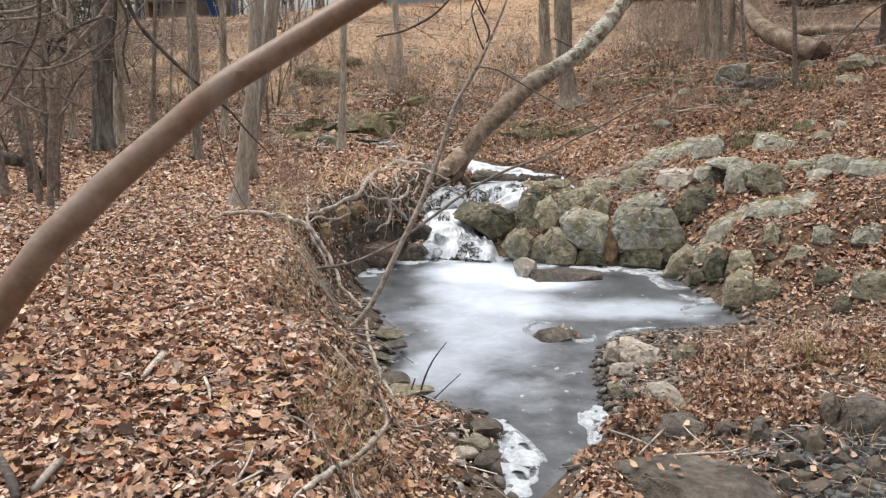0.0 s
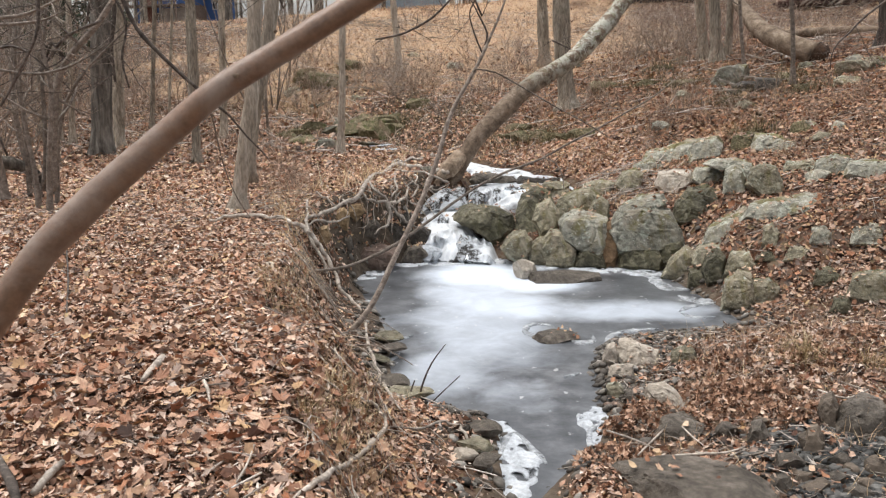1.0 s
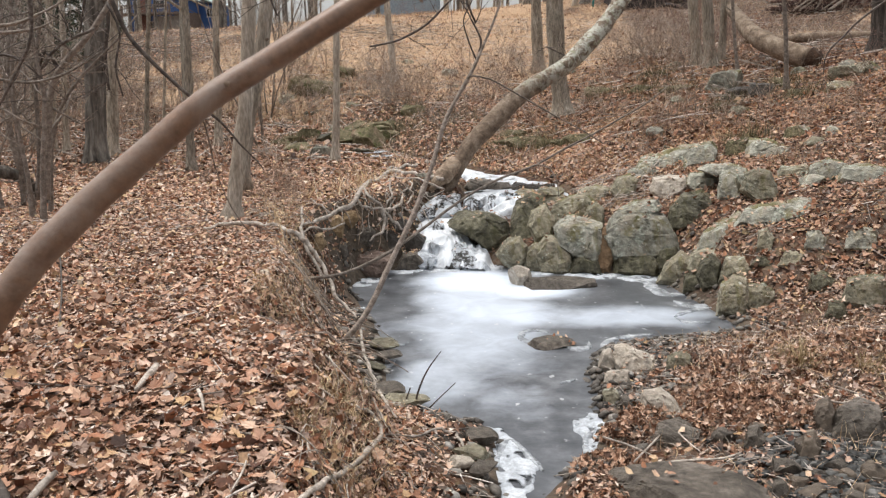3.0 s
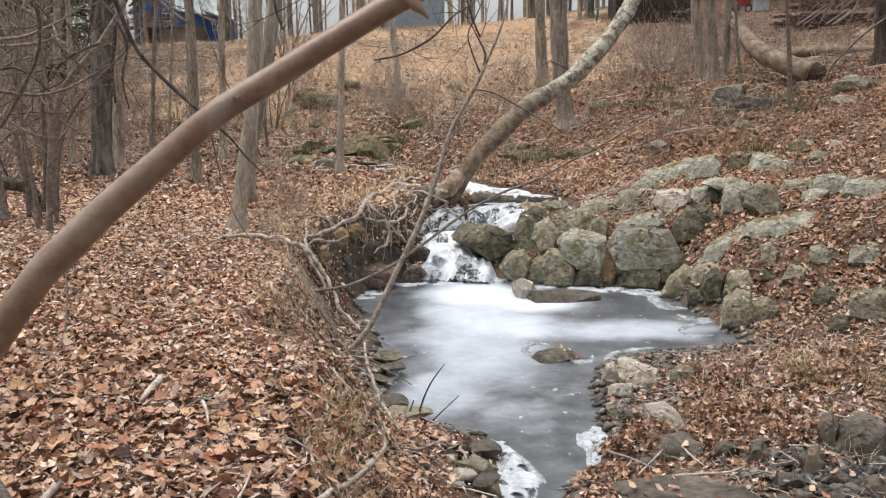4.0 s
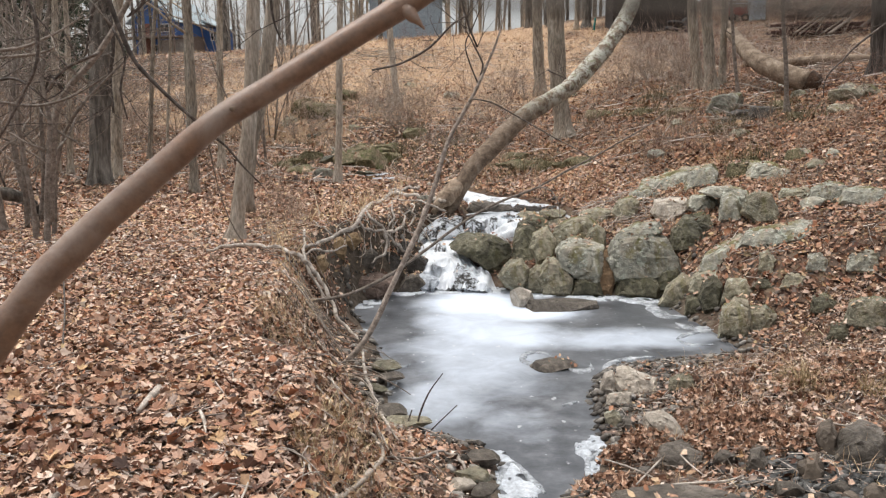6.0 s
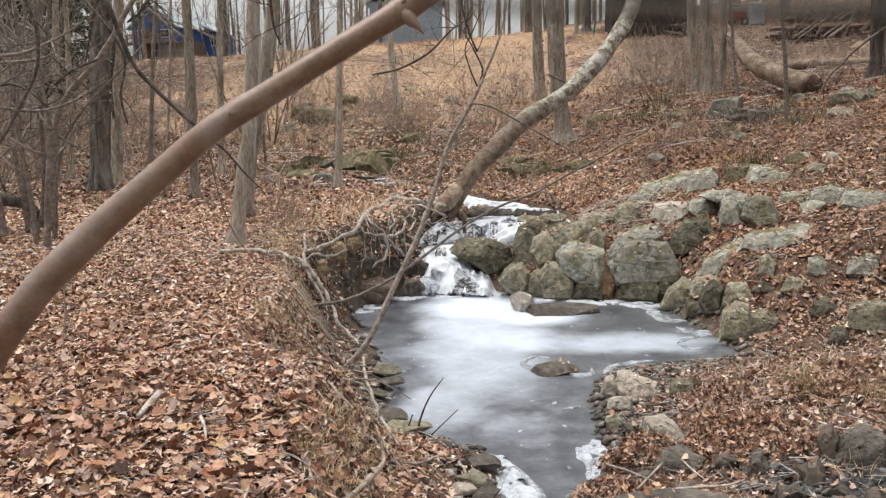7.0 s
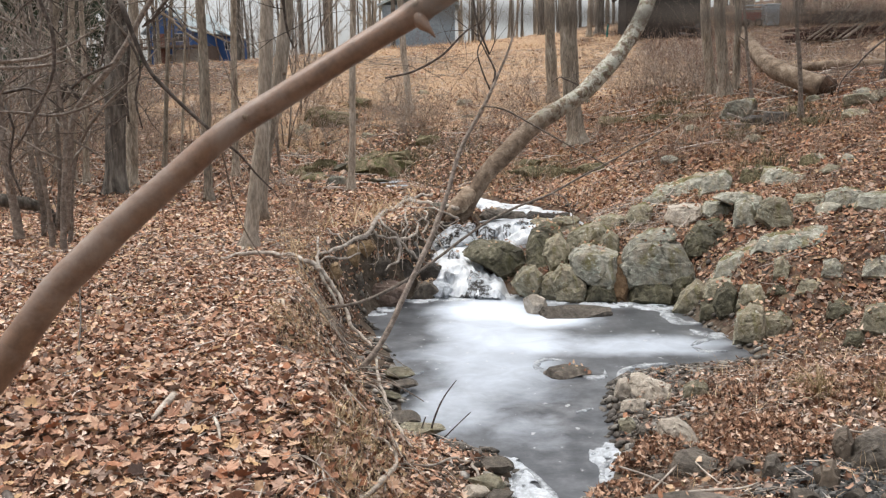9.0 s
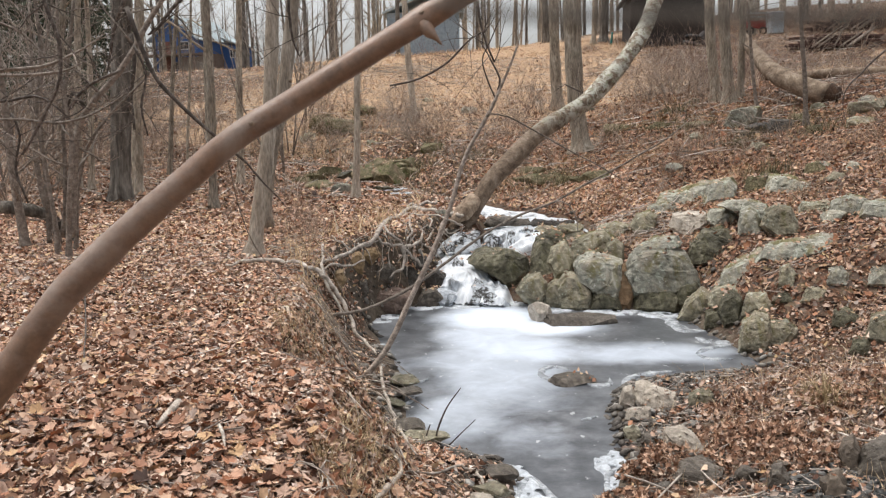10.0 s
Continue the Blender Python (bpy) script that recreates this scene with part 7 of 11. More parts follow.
bare_tree("tree", [(6.620, 22.382, 2.658, 0.1475), (6.503, 22.382, 3.625, 0.1253), (6.368, 22.382, 4.895, 0.1182), (6.218, 22.382, 8.626, 0.0759), (6.009, 22.382, 12.784, 0.0320)],
          M_BARK, "grey-barked bare tree on the upper slope", 40, first=0.45, limbs=5, reach=2.2)
bare_tree("tree", [(6.625, 21.285, 2.598, 0.1537), (6.524, 21.285, 3.518, 0.1306), (6.401, 21.285, 4.778, 0.1232), (6.246, 21.285, 8.326, 0.0790), (6.033, 21.285, 12.280, 0.0333)],
          M_BARK, "grey-barked bare tree on the upper slope", 41, first=0.45, limbs=5, reach=2.2)
bare_tree("tree", [(7.101, 22.031, 2.738, 0.0997), (7.105, 22.031, 3.688, 0.0849), (7.093, 22.031, 4.858, 0.0802), (6.915, 22.031, 8.530, 0.0514), (6.676, 22.031, 12.622, 0.0217)],
          M_BARK, "grey-barked bare tree on the upper slope", 42, first=0.45, limbs=5, reach=2.2)
bare_tree("tree", [(9.118, 18.252, 2.892, 0.17), (9.068, 18.252, 3.792, 0.15), (9.018, 18.252, 5.092, 0.14), (8.818, 18.252, 7.892, 0.09), (8.618, 18.252, 11.392, 0.04)],
          M_BLACKBARK, "black rough-barked bare tree on the upper slope", 43, first=0.45, limbs=5, reach=2.2)
bare_tree("sapling", [(6.528, 16.364, 2.144, 0.0506), (6.461, 16.364, 3.061, 0.0404), (6.346, 16.364, 4.055, 0.0354), (6.257, 16.364, 5.593, 0.0153)],
          M_TWIG, "thin bare sapling on the slope", 50, first=0.4, limbs=4, reach=0.8, group='saplings')
bare_tree("sapling", [(6.598, 19.269, 2.444, 0.0409), (6.456, 19.269, 3.398, 0.0351), (6.324, 19.269, 4.562, 0.0293), (6.124, 19.269, 5.697, 0.0118)],
          M_TWIG, "thin bare sapling on the slope", 51, first=0.4, limbs=4, reach=0.9, group='saplings')
bare_tree("tree", [(-4.113, 14.510, 0.927, 0.0784), (-4.095, 14.510, 1.771, 0.0702), (-4.051, 14.510, 3.529, 0.0624), (-4.062, 14.510, 5.409, 0.0436), (-4.050, 14.510, 7.809, 0.0165)],
          M_BARK, "slender bare tree in the thicket", 60, first=0.3, limbs=7, reach=1.8)
bare_tree("tree", [(-4.510, 17.997, 1.075, 0.0802), (-4.471, 17.997, 2.109, 0.0719), (-4.414, 17.997, 3.777, 0.0640), (-4.290, 17.997, 6.108, 0.0447), (-4.133, 17.997, 9.085, 0.0169)],
          M_BARK, "slender bare tree in the thicket", 61, first=0.3, limbs=7, reach=1.8)
bare_tree("tree", [(-6.509, 19.545, 1.142, 0.0534), (-6.406, 19.545, 2.260, 0.0478), (-6.243, 19.545, 3.887, 0.0425), (-5.902, 19.545, 6.419, 0.0296), (-5.501, 19.545, 9.652, 0.0111)],
          M_BARK, "slender bare tree in the thicket", 62, first=0.3, limbs=7, reach=1.8)
bare_tree("tree", [(-6.121, 21.592, 1.346, 0.1420), (-6.080, 21.592, 2.572, 0.1276), (-6.056, 21.592, 4.032, 0.1136), (-6.071, 21.592, 6.829, 0.0794), (-6.051, 21.592, 10.401, 0.0300)],
          M_BARK, "slender bare tree in the thicket", 63, first=0.3, limbs=7, reach=1.8)
bare_tree("tree", [(-7.738, 17.543, 1.055, 0.0828), (-7.664, 17.543, 2.063, 0.0742), (-7.545, 17.543, 3.745, 0.0660), (-7.334, 17.543, 6.017, 0.0458), (-7.065, 17.543, 8.919, 0.0172)],
          M_BARK, "slender bare tree in the thicket", 64, first=0.3, limbs=7, reach=1.8)
bare_tree("tree", [(-8.237, 17.897, 1.083, 0.0908), (-8.165, 17.897, 2.111, 0.0814), (-8.058, 17.897, 3.770, 0.0723), (-7.679, 17.897, 6.088, 0.0500), (-7.229, 17.897, 9.049, 0.0187)],
          M_BARK, "slender bare tree in the thicket", 65, first=0.3, limbs=7, reach=1.8)
bare_tree("tree", [(-7.291, 17.149, 1.032, 0.0644), (-7.233, 17.149, 2.019, 0.0577), (-7.139, 17.149, 3.717, 0.0513), (-7.086, 17.149, 5.938, 0.0358), (-6.987, 17.149, 8.775, 0.0135)],
          M_BARK, "slender bare tree in the thicket", 66, first=0.3, limbs=7, reach=1.8)
bare_tree("tree", [(-5.832, 18.573, 1.090, 0.0336), (-5.738, 18.573, 2.155, 0.0302), (-5.582, 18.573, 3.818, 0.0268), (-5.426, 18.573, 6.224, 0.0187), (-5.227, 18.573, 9.296, 0.0070)],
          M_BARK, "slender bare tree in the thicket", 67, first=0.3, limbs=7, reach=1.8)
bare_tree("sapling", [(-4.312, 9.400, 0.940, 0.0360), (-4.259, 9.400, 1.634, 0.0278), (-4.172, 9.400, 2.296, 0.0255), (-4.243, 9.400, 2.938, 0.0213), (-4.213, 9.400, 3.840, 0.0129), (-4.201, 9.400, 4.545, 0.0043)],
          M_TWIG, "crooked thin stem of a leafless thicket", 80, first=0.25, limbs=8, reach=0.9, depth=2, group='saplings', flare=1.15)
bare_tree("sapling", [(-4.591, 9.750, 0.856, 0.0351), (-4.601, 9.750, 1.411, 0.0269), (-4.671, 9.750, 2.103, 0.0224), (-4.635, 9.750, 2.835, 0.0179), (-4.454, 9.750, 3.659, 0.0111), (-4.326, 9.750, 4.343, 0.0045)],
          M_TWIG, "crooked thin stem of a leafless thicket", 81, first=0.25, limbs=8, reach=0.9, depth=2, group='saplings', flare=1.15)
bare_tree("sapling", [(-4.545, 10.100, 0.905, 0.0283), (-4.459, 10.100, 1.701, 0.0229), (-4.313, 10.100, 2.153, 0.0204), (-4.021, 10.100, 2.534, 0.0157), (-3.606, 10.100, 2.909, 0.0111), (-3.328, 10.100, 3.217, 0.0066)],
          M_TWIG, "crooked thin stem of a leafless thicket", 82, first=0.25, limbs=8, reach=0.9, depth=2, group='saplings', flare=1.15)
bare_tree("sapling", [(-5.326, 10.450, 0.954, 0.0652), (-5.348, 10.450, 1.265, 0.0537), (-5.399, 10.450, 1.807, 0.0487), (-5.420, 10.450, 2.600, 0.0438), (-5.474, 10.450, 3.866, 0.0246)],
          M_TWIG, "crooked thin stem of a leafless thicket", 83, first=0.25, limbs=8, reach=0.9, depth=2, group='saplings', flare=1.15)
bare_tree("sapling", [(-5.082, 10.800, 1.010, 0.0442), (-5.216, 10.800, 1.505, 0.0348), (-5.265, 10.800, 1.991, 0.0298), (-5.230, 10.800, 2.871, 0.0223), (-5.189, 10.800, 3.912, 0.0100)],
          M_TWIG, "crooked thin stem of a leafless thicket", 84, first=0.25, limbs=8, reach=0.9, depth=2, group='saplings', flare=1.15)

bare_tree("leaning_tree", [(0.143, 13.600, 0.731, 0.1175), (0.249, 13.600, 0.928, 0.1173), (0.520, 13.800, 1.363, 0.1335), (0.875, 14.100, 1.701, 0.1515), (1.405, 14.500, 2.166, 0.1482), (2.147, 14.900, 2.596, 0.1370), (2.676, 15.200, 3.068, 0.1405), (3.129, 15.500, 3.600, 0.1315), (3.527, 15.900, 4.296, 0.1315), (4.079, 16.500, 6.090, 0.1116), (4.475, 17.000, 8.539, 0.0497)],
                M_SYCAMORE, "leaning sycamore trunk with peeling pale bark above the fall", 90, limbs=3, first=0.75, reach=1.6, flare=0.95, sides=16, group="")

# branches near the eye
near_branch([(-2.070, 1.760, -0.300, 0.0700), (-1.452, 1.800, 1.293, 0.0470), (-1.160, 1.820, 1.742, 0.0404), (-1.009, 1.840, 1.932, 0.0366), (-0.941, 1.850, 2.023, 0.0362), (-0.874, 1.860, 2.109, 0.0358), (-0.809, 1.870, 2.172, 0.0354), (-0.745, 1.880, 2.233, 0.0344), (-0.613, 1.890, 2.344, 0.0308), (-0.483, 1.900, 2.450, 0.0285), (-0.357, 1.920, 2.528, 0.0276), (-0.231, 1.940, 2.606, 0.0272), (-0.104, 1.960, 2.682, 0.0281), (-0.047, 1.970, 2.717, 0.0302), (0.011, 1.970, 2.748, 0.0238), (0.099, 1.950, 2.787, 0.0210), (0.242, 1.900, 2.824, 0.0186)],
            [(-0.055, 1.955, 2.699, 0.0191), (-0.038, 1.945, 2.679, 0.0127), (-0.025, 1.940, 2.666, 0.0057), (-0.015, 1.935, 2.653, 0.0019)],
            [(-0.432, 1.872, 2.485, 0.0060), (-0.349, 1.905, 2.577, 0.0040), (-0.058, 1.940, 2.722, 0.0060)])
tube_thing("hanging_branch", [(-1.255, 3.400, 2.924, 0.0103), (-1.201, 3.400, 2.752, 0.0095), (-1.159, 3.400, 2.654, 0.0088), (-1.109, 3.400, 2.592, 0.0081), (-1.028, 3.400, 2.507, 0.0073), (-0.946, 3.400, 2.430, 0.0066), (-0.910, 3.500, 2.369, 0.0055), (-0.869, 3.600, 2.308, 0.0056), (-0.815, 3.650, 2.221, 0.0042), (-0.757, 3.700, 2.145, 0.0029), (-0.725, 3.700, 2.101, 0.0014)],
           M_DARKTWIG, "dark thin branch hanging into view", "branch", sides=8, step=0.06, rough=0.2)
tube_thing("hanging_branch", [(-0.923, 3.450, 2.390, 0.0034), (-0.936, 3.600, 2.273, 0.0035), (-0.944, 3.700, 2.154, 0.0029), (-0.943, 3.800, 2.038, 0.0030), (-0.923, 3.900, 1.910, 0.0023), (-0.872, 4.000, 1.783, 0.0023), (-0.803, 4.100, 1.659, 0.0016)],
           M_TWIG, "thin drooping twig hanging into view", "branch", sides=6, step=0.06)
tube_thing("hanging_branch", [(-0.999, 3.600, 2.404, 0.0028), (-1.018, 3.600, 2.353, 0.0028), (-1.060, 3.650, 2.467, 0.0022), (-1.099, 3.700, 2.535, 0.0015)],
           M_TWIG, "thin drooping twig hanging into view", "branch", sides=6, step=0.06)
# saplings that lean over the pool
tube_thing("leaning_sapling", [(-0.883, 7.535, 0.106, 0.0288), (-0.736, 7.535, 0.266, 0.0267), (-0.598, 7.635, 0.461, 0.0268), (-0.434, 7.735, 0.798, 0.0249), (-0.219, 7.885, 1.229, 0.0232), (-0.047, 8.035, 1.645, 0.0215), (0.084, 8.135, 2.065, 0.0197), (0.253, 8.235, 2.373, 0.0179), (0.349, 8.285, 2.538, 0.0160), (0.465, 8.335, 2.786, 0.0121), (0.560, 8.385, 3.003, 0.0102), (0.624, 8.435, 3.200, 0.0082), (0.696, 8.535, 3.515, 0.0042)],
           M_TWIG, "thin bare sapling leaning over the pool", "sapling", sides=8, step=0.08, rough=0.15, group='saplings')
tube_thing("leaning_sapling", [(0.413, 8.335, 2.704, 0.0101), (0.433, 8.335, 2.812, 0.0101), (0.347, 8.335, 2.990, 0.0081), (0.293, 8.335, 3.091, 0.0061), (0.188, 8.335, 3.242, 0.0040)],
           M_DARKTWIG, "thin forked twig above the pool", "sapling", sides=6, step=0.05, group='saplings')
tube_thing("leaning_sapling", [(0.393, 8.335, 2.621, 0.0081), (0.322, 8.335, 2.786, 0.0081), (0.268, 8.335, 2.990, 0.0061), (0.335, 8.335, 3.142, 0.0061), (0.447, 8.335, 3.392, 0.0041)],
           M_DARKTWIG, "thin forked twig above the pool", "sapling", sides=6, step=0.05, group='saplings')
tube_thing("leaning_sapling", [(0.321, 8.235, 2.486, 0.0080), (0.505, 8.235, 2.455, 0.0080), (0.781, 8.335, 2.308, 0.0081), (1.093, 8.435, 2.130, 0.0062), (1.414, 8.535, 1.962, 0.0063), (1.640, 8.535, 1.824, 0.0042)],
           M_TWIG, "thin side twig above the pool", "sapling", sides=6, step=0.08, group='saplings')
tube_thing("leaning_sapling", [(-1.426, 8.544, 0.491, 0.0172), (-1.226, 8.544, 0.491, 0.0171), (-0.949, 8.644, 0.515, 0.0172), (-0.548, 8.744, 0.677, 0.0173), (-0.142, 8.944, 0.920, 0.0154), (0.095, 9.044, 1.084, 0.0155), (0.396, 9.144, 1.269, 0.0134), (0.702, 9.244, 1.407, 0.0135), (1.073, 9.344, 1.530, 0.0114), (1.387, 9.444, 1.691, 0.0116), (1.707, 9.544, 1.837, 0.0094), (2.029, 9.644, 2.003, 0.0095), (2.356, 9.744, 2.177, 0.0073), (2.610, 9.844, 2.360, 0.0049)],
           M_TWIG, "long thin bare branch reaching over the pool", "sapling", sides=7, step=0.1, rough=0.15, group='saplings')
tube_thing("leaning_sapling", [(1.085, 9.344, 1.542, 0.0091), (1.227, 9.344, 1.493, 0.0069), (1.311, 9.344, 1.334, 0.0069), (1.327, 9.344, 1.180, 0.0046)],
           M_TWIG, "thin drooping side twig over the fall", "sapling", sides=5, step=0.06, group='saplings')
# twigs frozen into the pool
tube_thing("twig", [(-0.179, 6.150, -0.002, 0.0080), (-0.153, 6.150, 0.156, 0.0079), (-0.080, 6.150, 0.334, 0.0063), (0.025, 6.150, 0.484, 0.0031)],
           M_DARKTWIG, "dark twig sticking out of the ice", "twig", sides=5, step=0.05, group='twigs in the ice')
tube_thing("twig", [(-0.094, 6.150, 0.011, 0.0064), (0.004, 6.150, 0.111, 0.0048), (0.131, 6.150, 0.236, 0.0032)],
           M_DARKTWIG, "dark twig sticking out of the ice", "twig", sides=5, step=0.05, group='twigs in the ice')
tube_thing("twig", [(-0.265, 6.150, -0.007, 0.0080), (-0.238, 6.150, 0.111, 0.0064), (-0.208, 6.150, 0.200, 0.0048)],
           M_DARKTWIG, "dark twig sticking out of the ice", "twig", sides=5, step=0.05, group='twigs in the ice')
# exposed roots
tube_thing("root", [(-2.429, 8.904, 0.951, 0.0159), (-2.364, 8.903, 0.945, 0.0143), (-2.325, 9.122, 0.954, 0.0171), (-2.257, 9.121, 0.950, 0.0216), (-2.153, 9.238, 0.946, 0.0233), (-2.058, 9.218, 0.943, 0.0223), (-1.945, 9.219, 0.946, 0.0235), (-1.827, 9.022, 0.950, 0.0177), (-1.750, 9.101, 0.952, 0.0191), (-1.629, 8.980, 0.938, 0.0210), (-1.553, 8.857, 0.916, 0.0202), (-1.512, 8.894, 0.906, 0.0277), (-1.444, 8.925, 0.863, 0.0243), (-1.426, 8.898, 0.830, 0.0229), (-1.378, 8.931, 0.800, 0.0271), (-1.356, 8.942, 0.757, 0.0262), (-1.321, 8.911, 0.707, 0.0301), (-1.292, 8.943, 0.670, 0.0204), (-1.260, 8.911, 0.612, 0.0261), (-1.214, 8.917, 0.550, 0.0204), (-1.180, 8.885, 0.493, 0.0244), (-1.163, 8.855, 0.442, 0.0208), (-1.125, 8.844, 0.392, 0.0189), (-1.099, 8.814, 0.344, 0.0227), (-1.082, 8.743, 0.287, 0.0206), (-1.044, 8.692, 0.232, 0.0213), (-0.967, 8.715, 0.159, 0.0190), (-0.917, 8.538, 0.160, 0.0185), (-0.896, 8.498, 0.155, 0.0155), (-0.852, 8.455, 0.140, 0.0148), (-0.807, 8.278, 0.144, 0.0098)],
           M_OLDWOOD, "bleached bare root along the eroded bank", "root", sides=8, step=0.06, rough=0.3, group='roots of the bank')
tube_thing("root", [(-0.726, 7.860, 0.136, 0.0141), (-0.698, 7.617, 0.145, 0.0120), (-0.691, 7.514, 0.143, 0.0131), (-0.660, 7.327, 0.130, 0.0147), (-0.634, 7.161, 0.118, 0.0136), (-0.580, 6.954, 0.105, 0.0123), (-0.560, 6.791, 0.108, 0.0150), (-0.544, 6.709, 0.108, 0.0151), (-0.507, 6.606, 0.103, 0.0151), (-0.499, 6.464, 0.107, 0.0131), (-0.471, 6.401, 0.099, 0.0137), (-0.424, 6.163, 0.137, 0.0111), (-0.375, 5.889, 0.191, 0.0108), (-0.333, 5.486, 0.315, 0.0086), (-0.306, 5.478, 0.278, 0.0069), (-0.278, 5.414, 0.269, 0.0066)],
           M_OLDWOOD, "bleached bare root along the eroded bank", "root", sides=8, step=0.06, rough=0.3, group='roots of the bank')
tube_thing("root", [(-0.544, 2.901, 0.948, 0.0098), (-0.532, 2.962, 0.947, 0.0086), (-0.504, 3.003, 0.948, 0.0131), (-0.488, 3.082, 0.933, 0.0129), (-0.465, 3.178, 0.904, 0.0157), (-0.457, 3.351, 0.853, 0.0113), (-0.443, 3.613, 0.740, 0.0149), (-0.434, 3.823, 0.669, 0.0167), (-0.416, 3.994, 0.611, 0.0118), (-0.388, 4.133, 0.588, 0.0157), (-0.365, 4.252, 0.571, 0.0180), (-0.392, 4.740, 0.367, 0.0186), (-0.365, 4.936, 0.327, 0.0173), (-0.355, 5.016, 0.317, 0.0138), (-0.355, 5.078, 0.321, 0.0125), (-0.363, 5.121, 0.329, 0.0151), (-0.378, 5.126, 0.356, 0.0132), (-0.403, 5.115, 0.399, 0.0124), (-0.412, 5.119, 0.418, 0.0109), (-0.443, 5.087, 0.458, 0.0090), (-0.463, 5.012, 0.492, 0.0076), (-0.493, 4.941, 0.544, 0.0065)],
           M_OLDWOOD, "bleached bare root along the eroded bank", "root", sides=8, step=0.06, rough=0.3, group='roots of the bank')
tube_thing("root", [(-0.334, 5.091, 0.288, 0.0063), (-0.280, 5.147, 0.263, 0.0060), (-0.225, 5.165, 0.249, 0.0063), (-0.159, 5.201, 0.226, 0.0086), (-0.096, 5.278, 0.205, 0.0094), (-0.052, 5.377, 0.189, 0.0090), (0.023, 5.455, 0.172, 0.0101), (0.044, 5.413, 0.166, 0.0109), (0.086, 5.431, 0.155, 0.0085), (0.118, 5.430, 0.150, 0.0101), (0.126, 5.367, 0.143, 0.0108), (0.151, 5.326, 0.142, 0.0102), (0.161, 5.242, 0.133, 0.0098), (0.161, 5.179, 0.123, 0.0101), (0.155, 5.138, 0.123, 0.0066), (0.135, 5.056, 0.123, 0.0063)],
           M_OLDWOOD, "bleached bare root along the eroded bank", "root", sides=8, step=0.06, rough=0.3, group='roots of the bank')
tube_thing("root", [(-1.587, 10.074, 0.976, 0.0156), (-1.508, 9.538, 0.964, 0.0141), (-1.442, 9.181, 0.955, 0.0152), (-1.439, 9.017, 0.925, 0.0158), (-1.407, 8.942, 0.851, 0.0173), (-1.399, 8.909, 0.791, 0.0131), (-1.371, 8.879, 0.740, 0.0156), (-1.337, 8.844, 0.669, 0.0169), (-1.307, 8.856, 0.632, 0.0148), (-1.261, 8.823, 0.570, 0.0138), (-1.229, 8.809, 0.506, 0.0148), (-1.208, 8.758, 0.452, 0.0117), (-1.192, 8.711, 0.415, 0.0103)],
           M_OLDWOOD, "bleached bare root along the eroded bank", "root", sides=8, step=0.06, rough=0.3, group='roots of the bank')
tube_thing("root", [(-0.468, 2.937, 0.927, 0.0055), (-0.473, 3.018, 0.920, 0.0056), (-0.474, 3.097, 0.909, 0.0051), (-0.478, 3.197, 0.899, 0.0060), (-0.498, 3.241, 0.915, 0.0050), (-0.515, 3.344, 0.917, 0.0063), (-0.533, 3.425, 0.915, 0.0055), (-0.560, 3.509, 0.923, 0.0055), (-0.583, 3.611, 0.923, 0.0050), (-0.607, 3.694, 0.929, 0.0039)],
           M_OLDWOOD, "bleached bare root along the eroded bank", "root", sides=8, step=0.06, rough=0.3, group='roots of the bank')
tube_thing("root", [(-1.440, 9.104, 0.928, 0.0106), (-1.409, 9.206, 0.938, 0.0154), (-1.407, 9.667, 0.862, 0.0137), (-1.387, 9.808, 0.873, 0.0183), (-1.332, 10.005, 0.862, 0.0218), (-1.304, 10.123, 0.859, 0.0227), (-1.256, 10.344, 0.867, 0.0217), (-1.188, 10.508, 0.890, 0.0260), (-1.076, 10.652, 0.912, 0.0281), (-1.021, 10.784, 0.976, 0.0274), (-1.025, 11.262, 0.977, 0.0312), (-1.024, 11.956, 0.971, 0.0368), (-0.990, 12.708, 0.956, 0.0351), (-0.891, 12.866, 0.950, 0.0290), (-0.857, 13.341, 0.941, 0.0406), (-0.814, 13.996, 0.937, 0.0419), (-0.704, 14.275, 0.941, 0.0484), (-0.512, 13.955, 0.931, 0.0363), (-0.403, 14.015, 0.935, 0.0386), (-0.266, 13.715, 0.922, 0.0407), (-0.179, 13.775, 0.927, 0.0336), (-0.079, 13.457, 0.927, 0.0371), (-0.016, 13.439, 0.935, 0.0344), (0.040, 13.219, 0.928, 0.0294), (0.140, 13.415, 0.914, 0.0308)],
           M_OLDWOOD, "bleached tangled root hanging from the undercut bank", "root", sides=8, step=0.04, rough=0.5, group='roots of the bank')
tube_thing("root", [(-0.989, 11.680, 0.981, 0.0216), (-0.957, 11.500, 0.976, 0.0197), (-0.863, 10.982, 0.973, 0.0161), (-0.823, 10.977, 0.949, 0.0203), (-0.800, 10.971, 0.921, 0.0175), (-0.737, 11.042, 0.880, 0.0171), (-0.712, 11.029, 0.817, 0.0230), (-0.693, 10.995, 0.752, 0.0258), (-0.680, 11.008, 0.718, 0.0263), (-0.668, 10.975, 0.657, 0.0230), (-0.679, 10.906, 0.614, 0.0211), (-0.694, 10.850, 0.537, 0.0227), (-0.744, 10.787, 0.522, 0.0176), (-0.795, 10.706, 0.518, 0.0147), (-0.824, 10.638, 0.477, 0.0109), (-0.839, 10.616, 0.467, 0.0123)],
           M_OLDWOOD, "bleached tangled root hanging from the undercut bank", "root", sides=8, step=0.04, rough=0.5, group='roots of the bank')
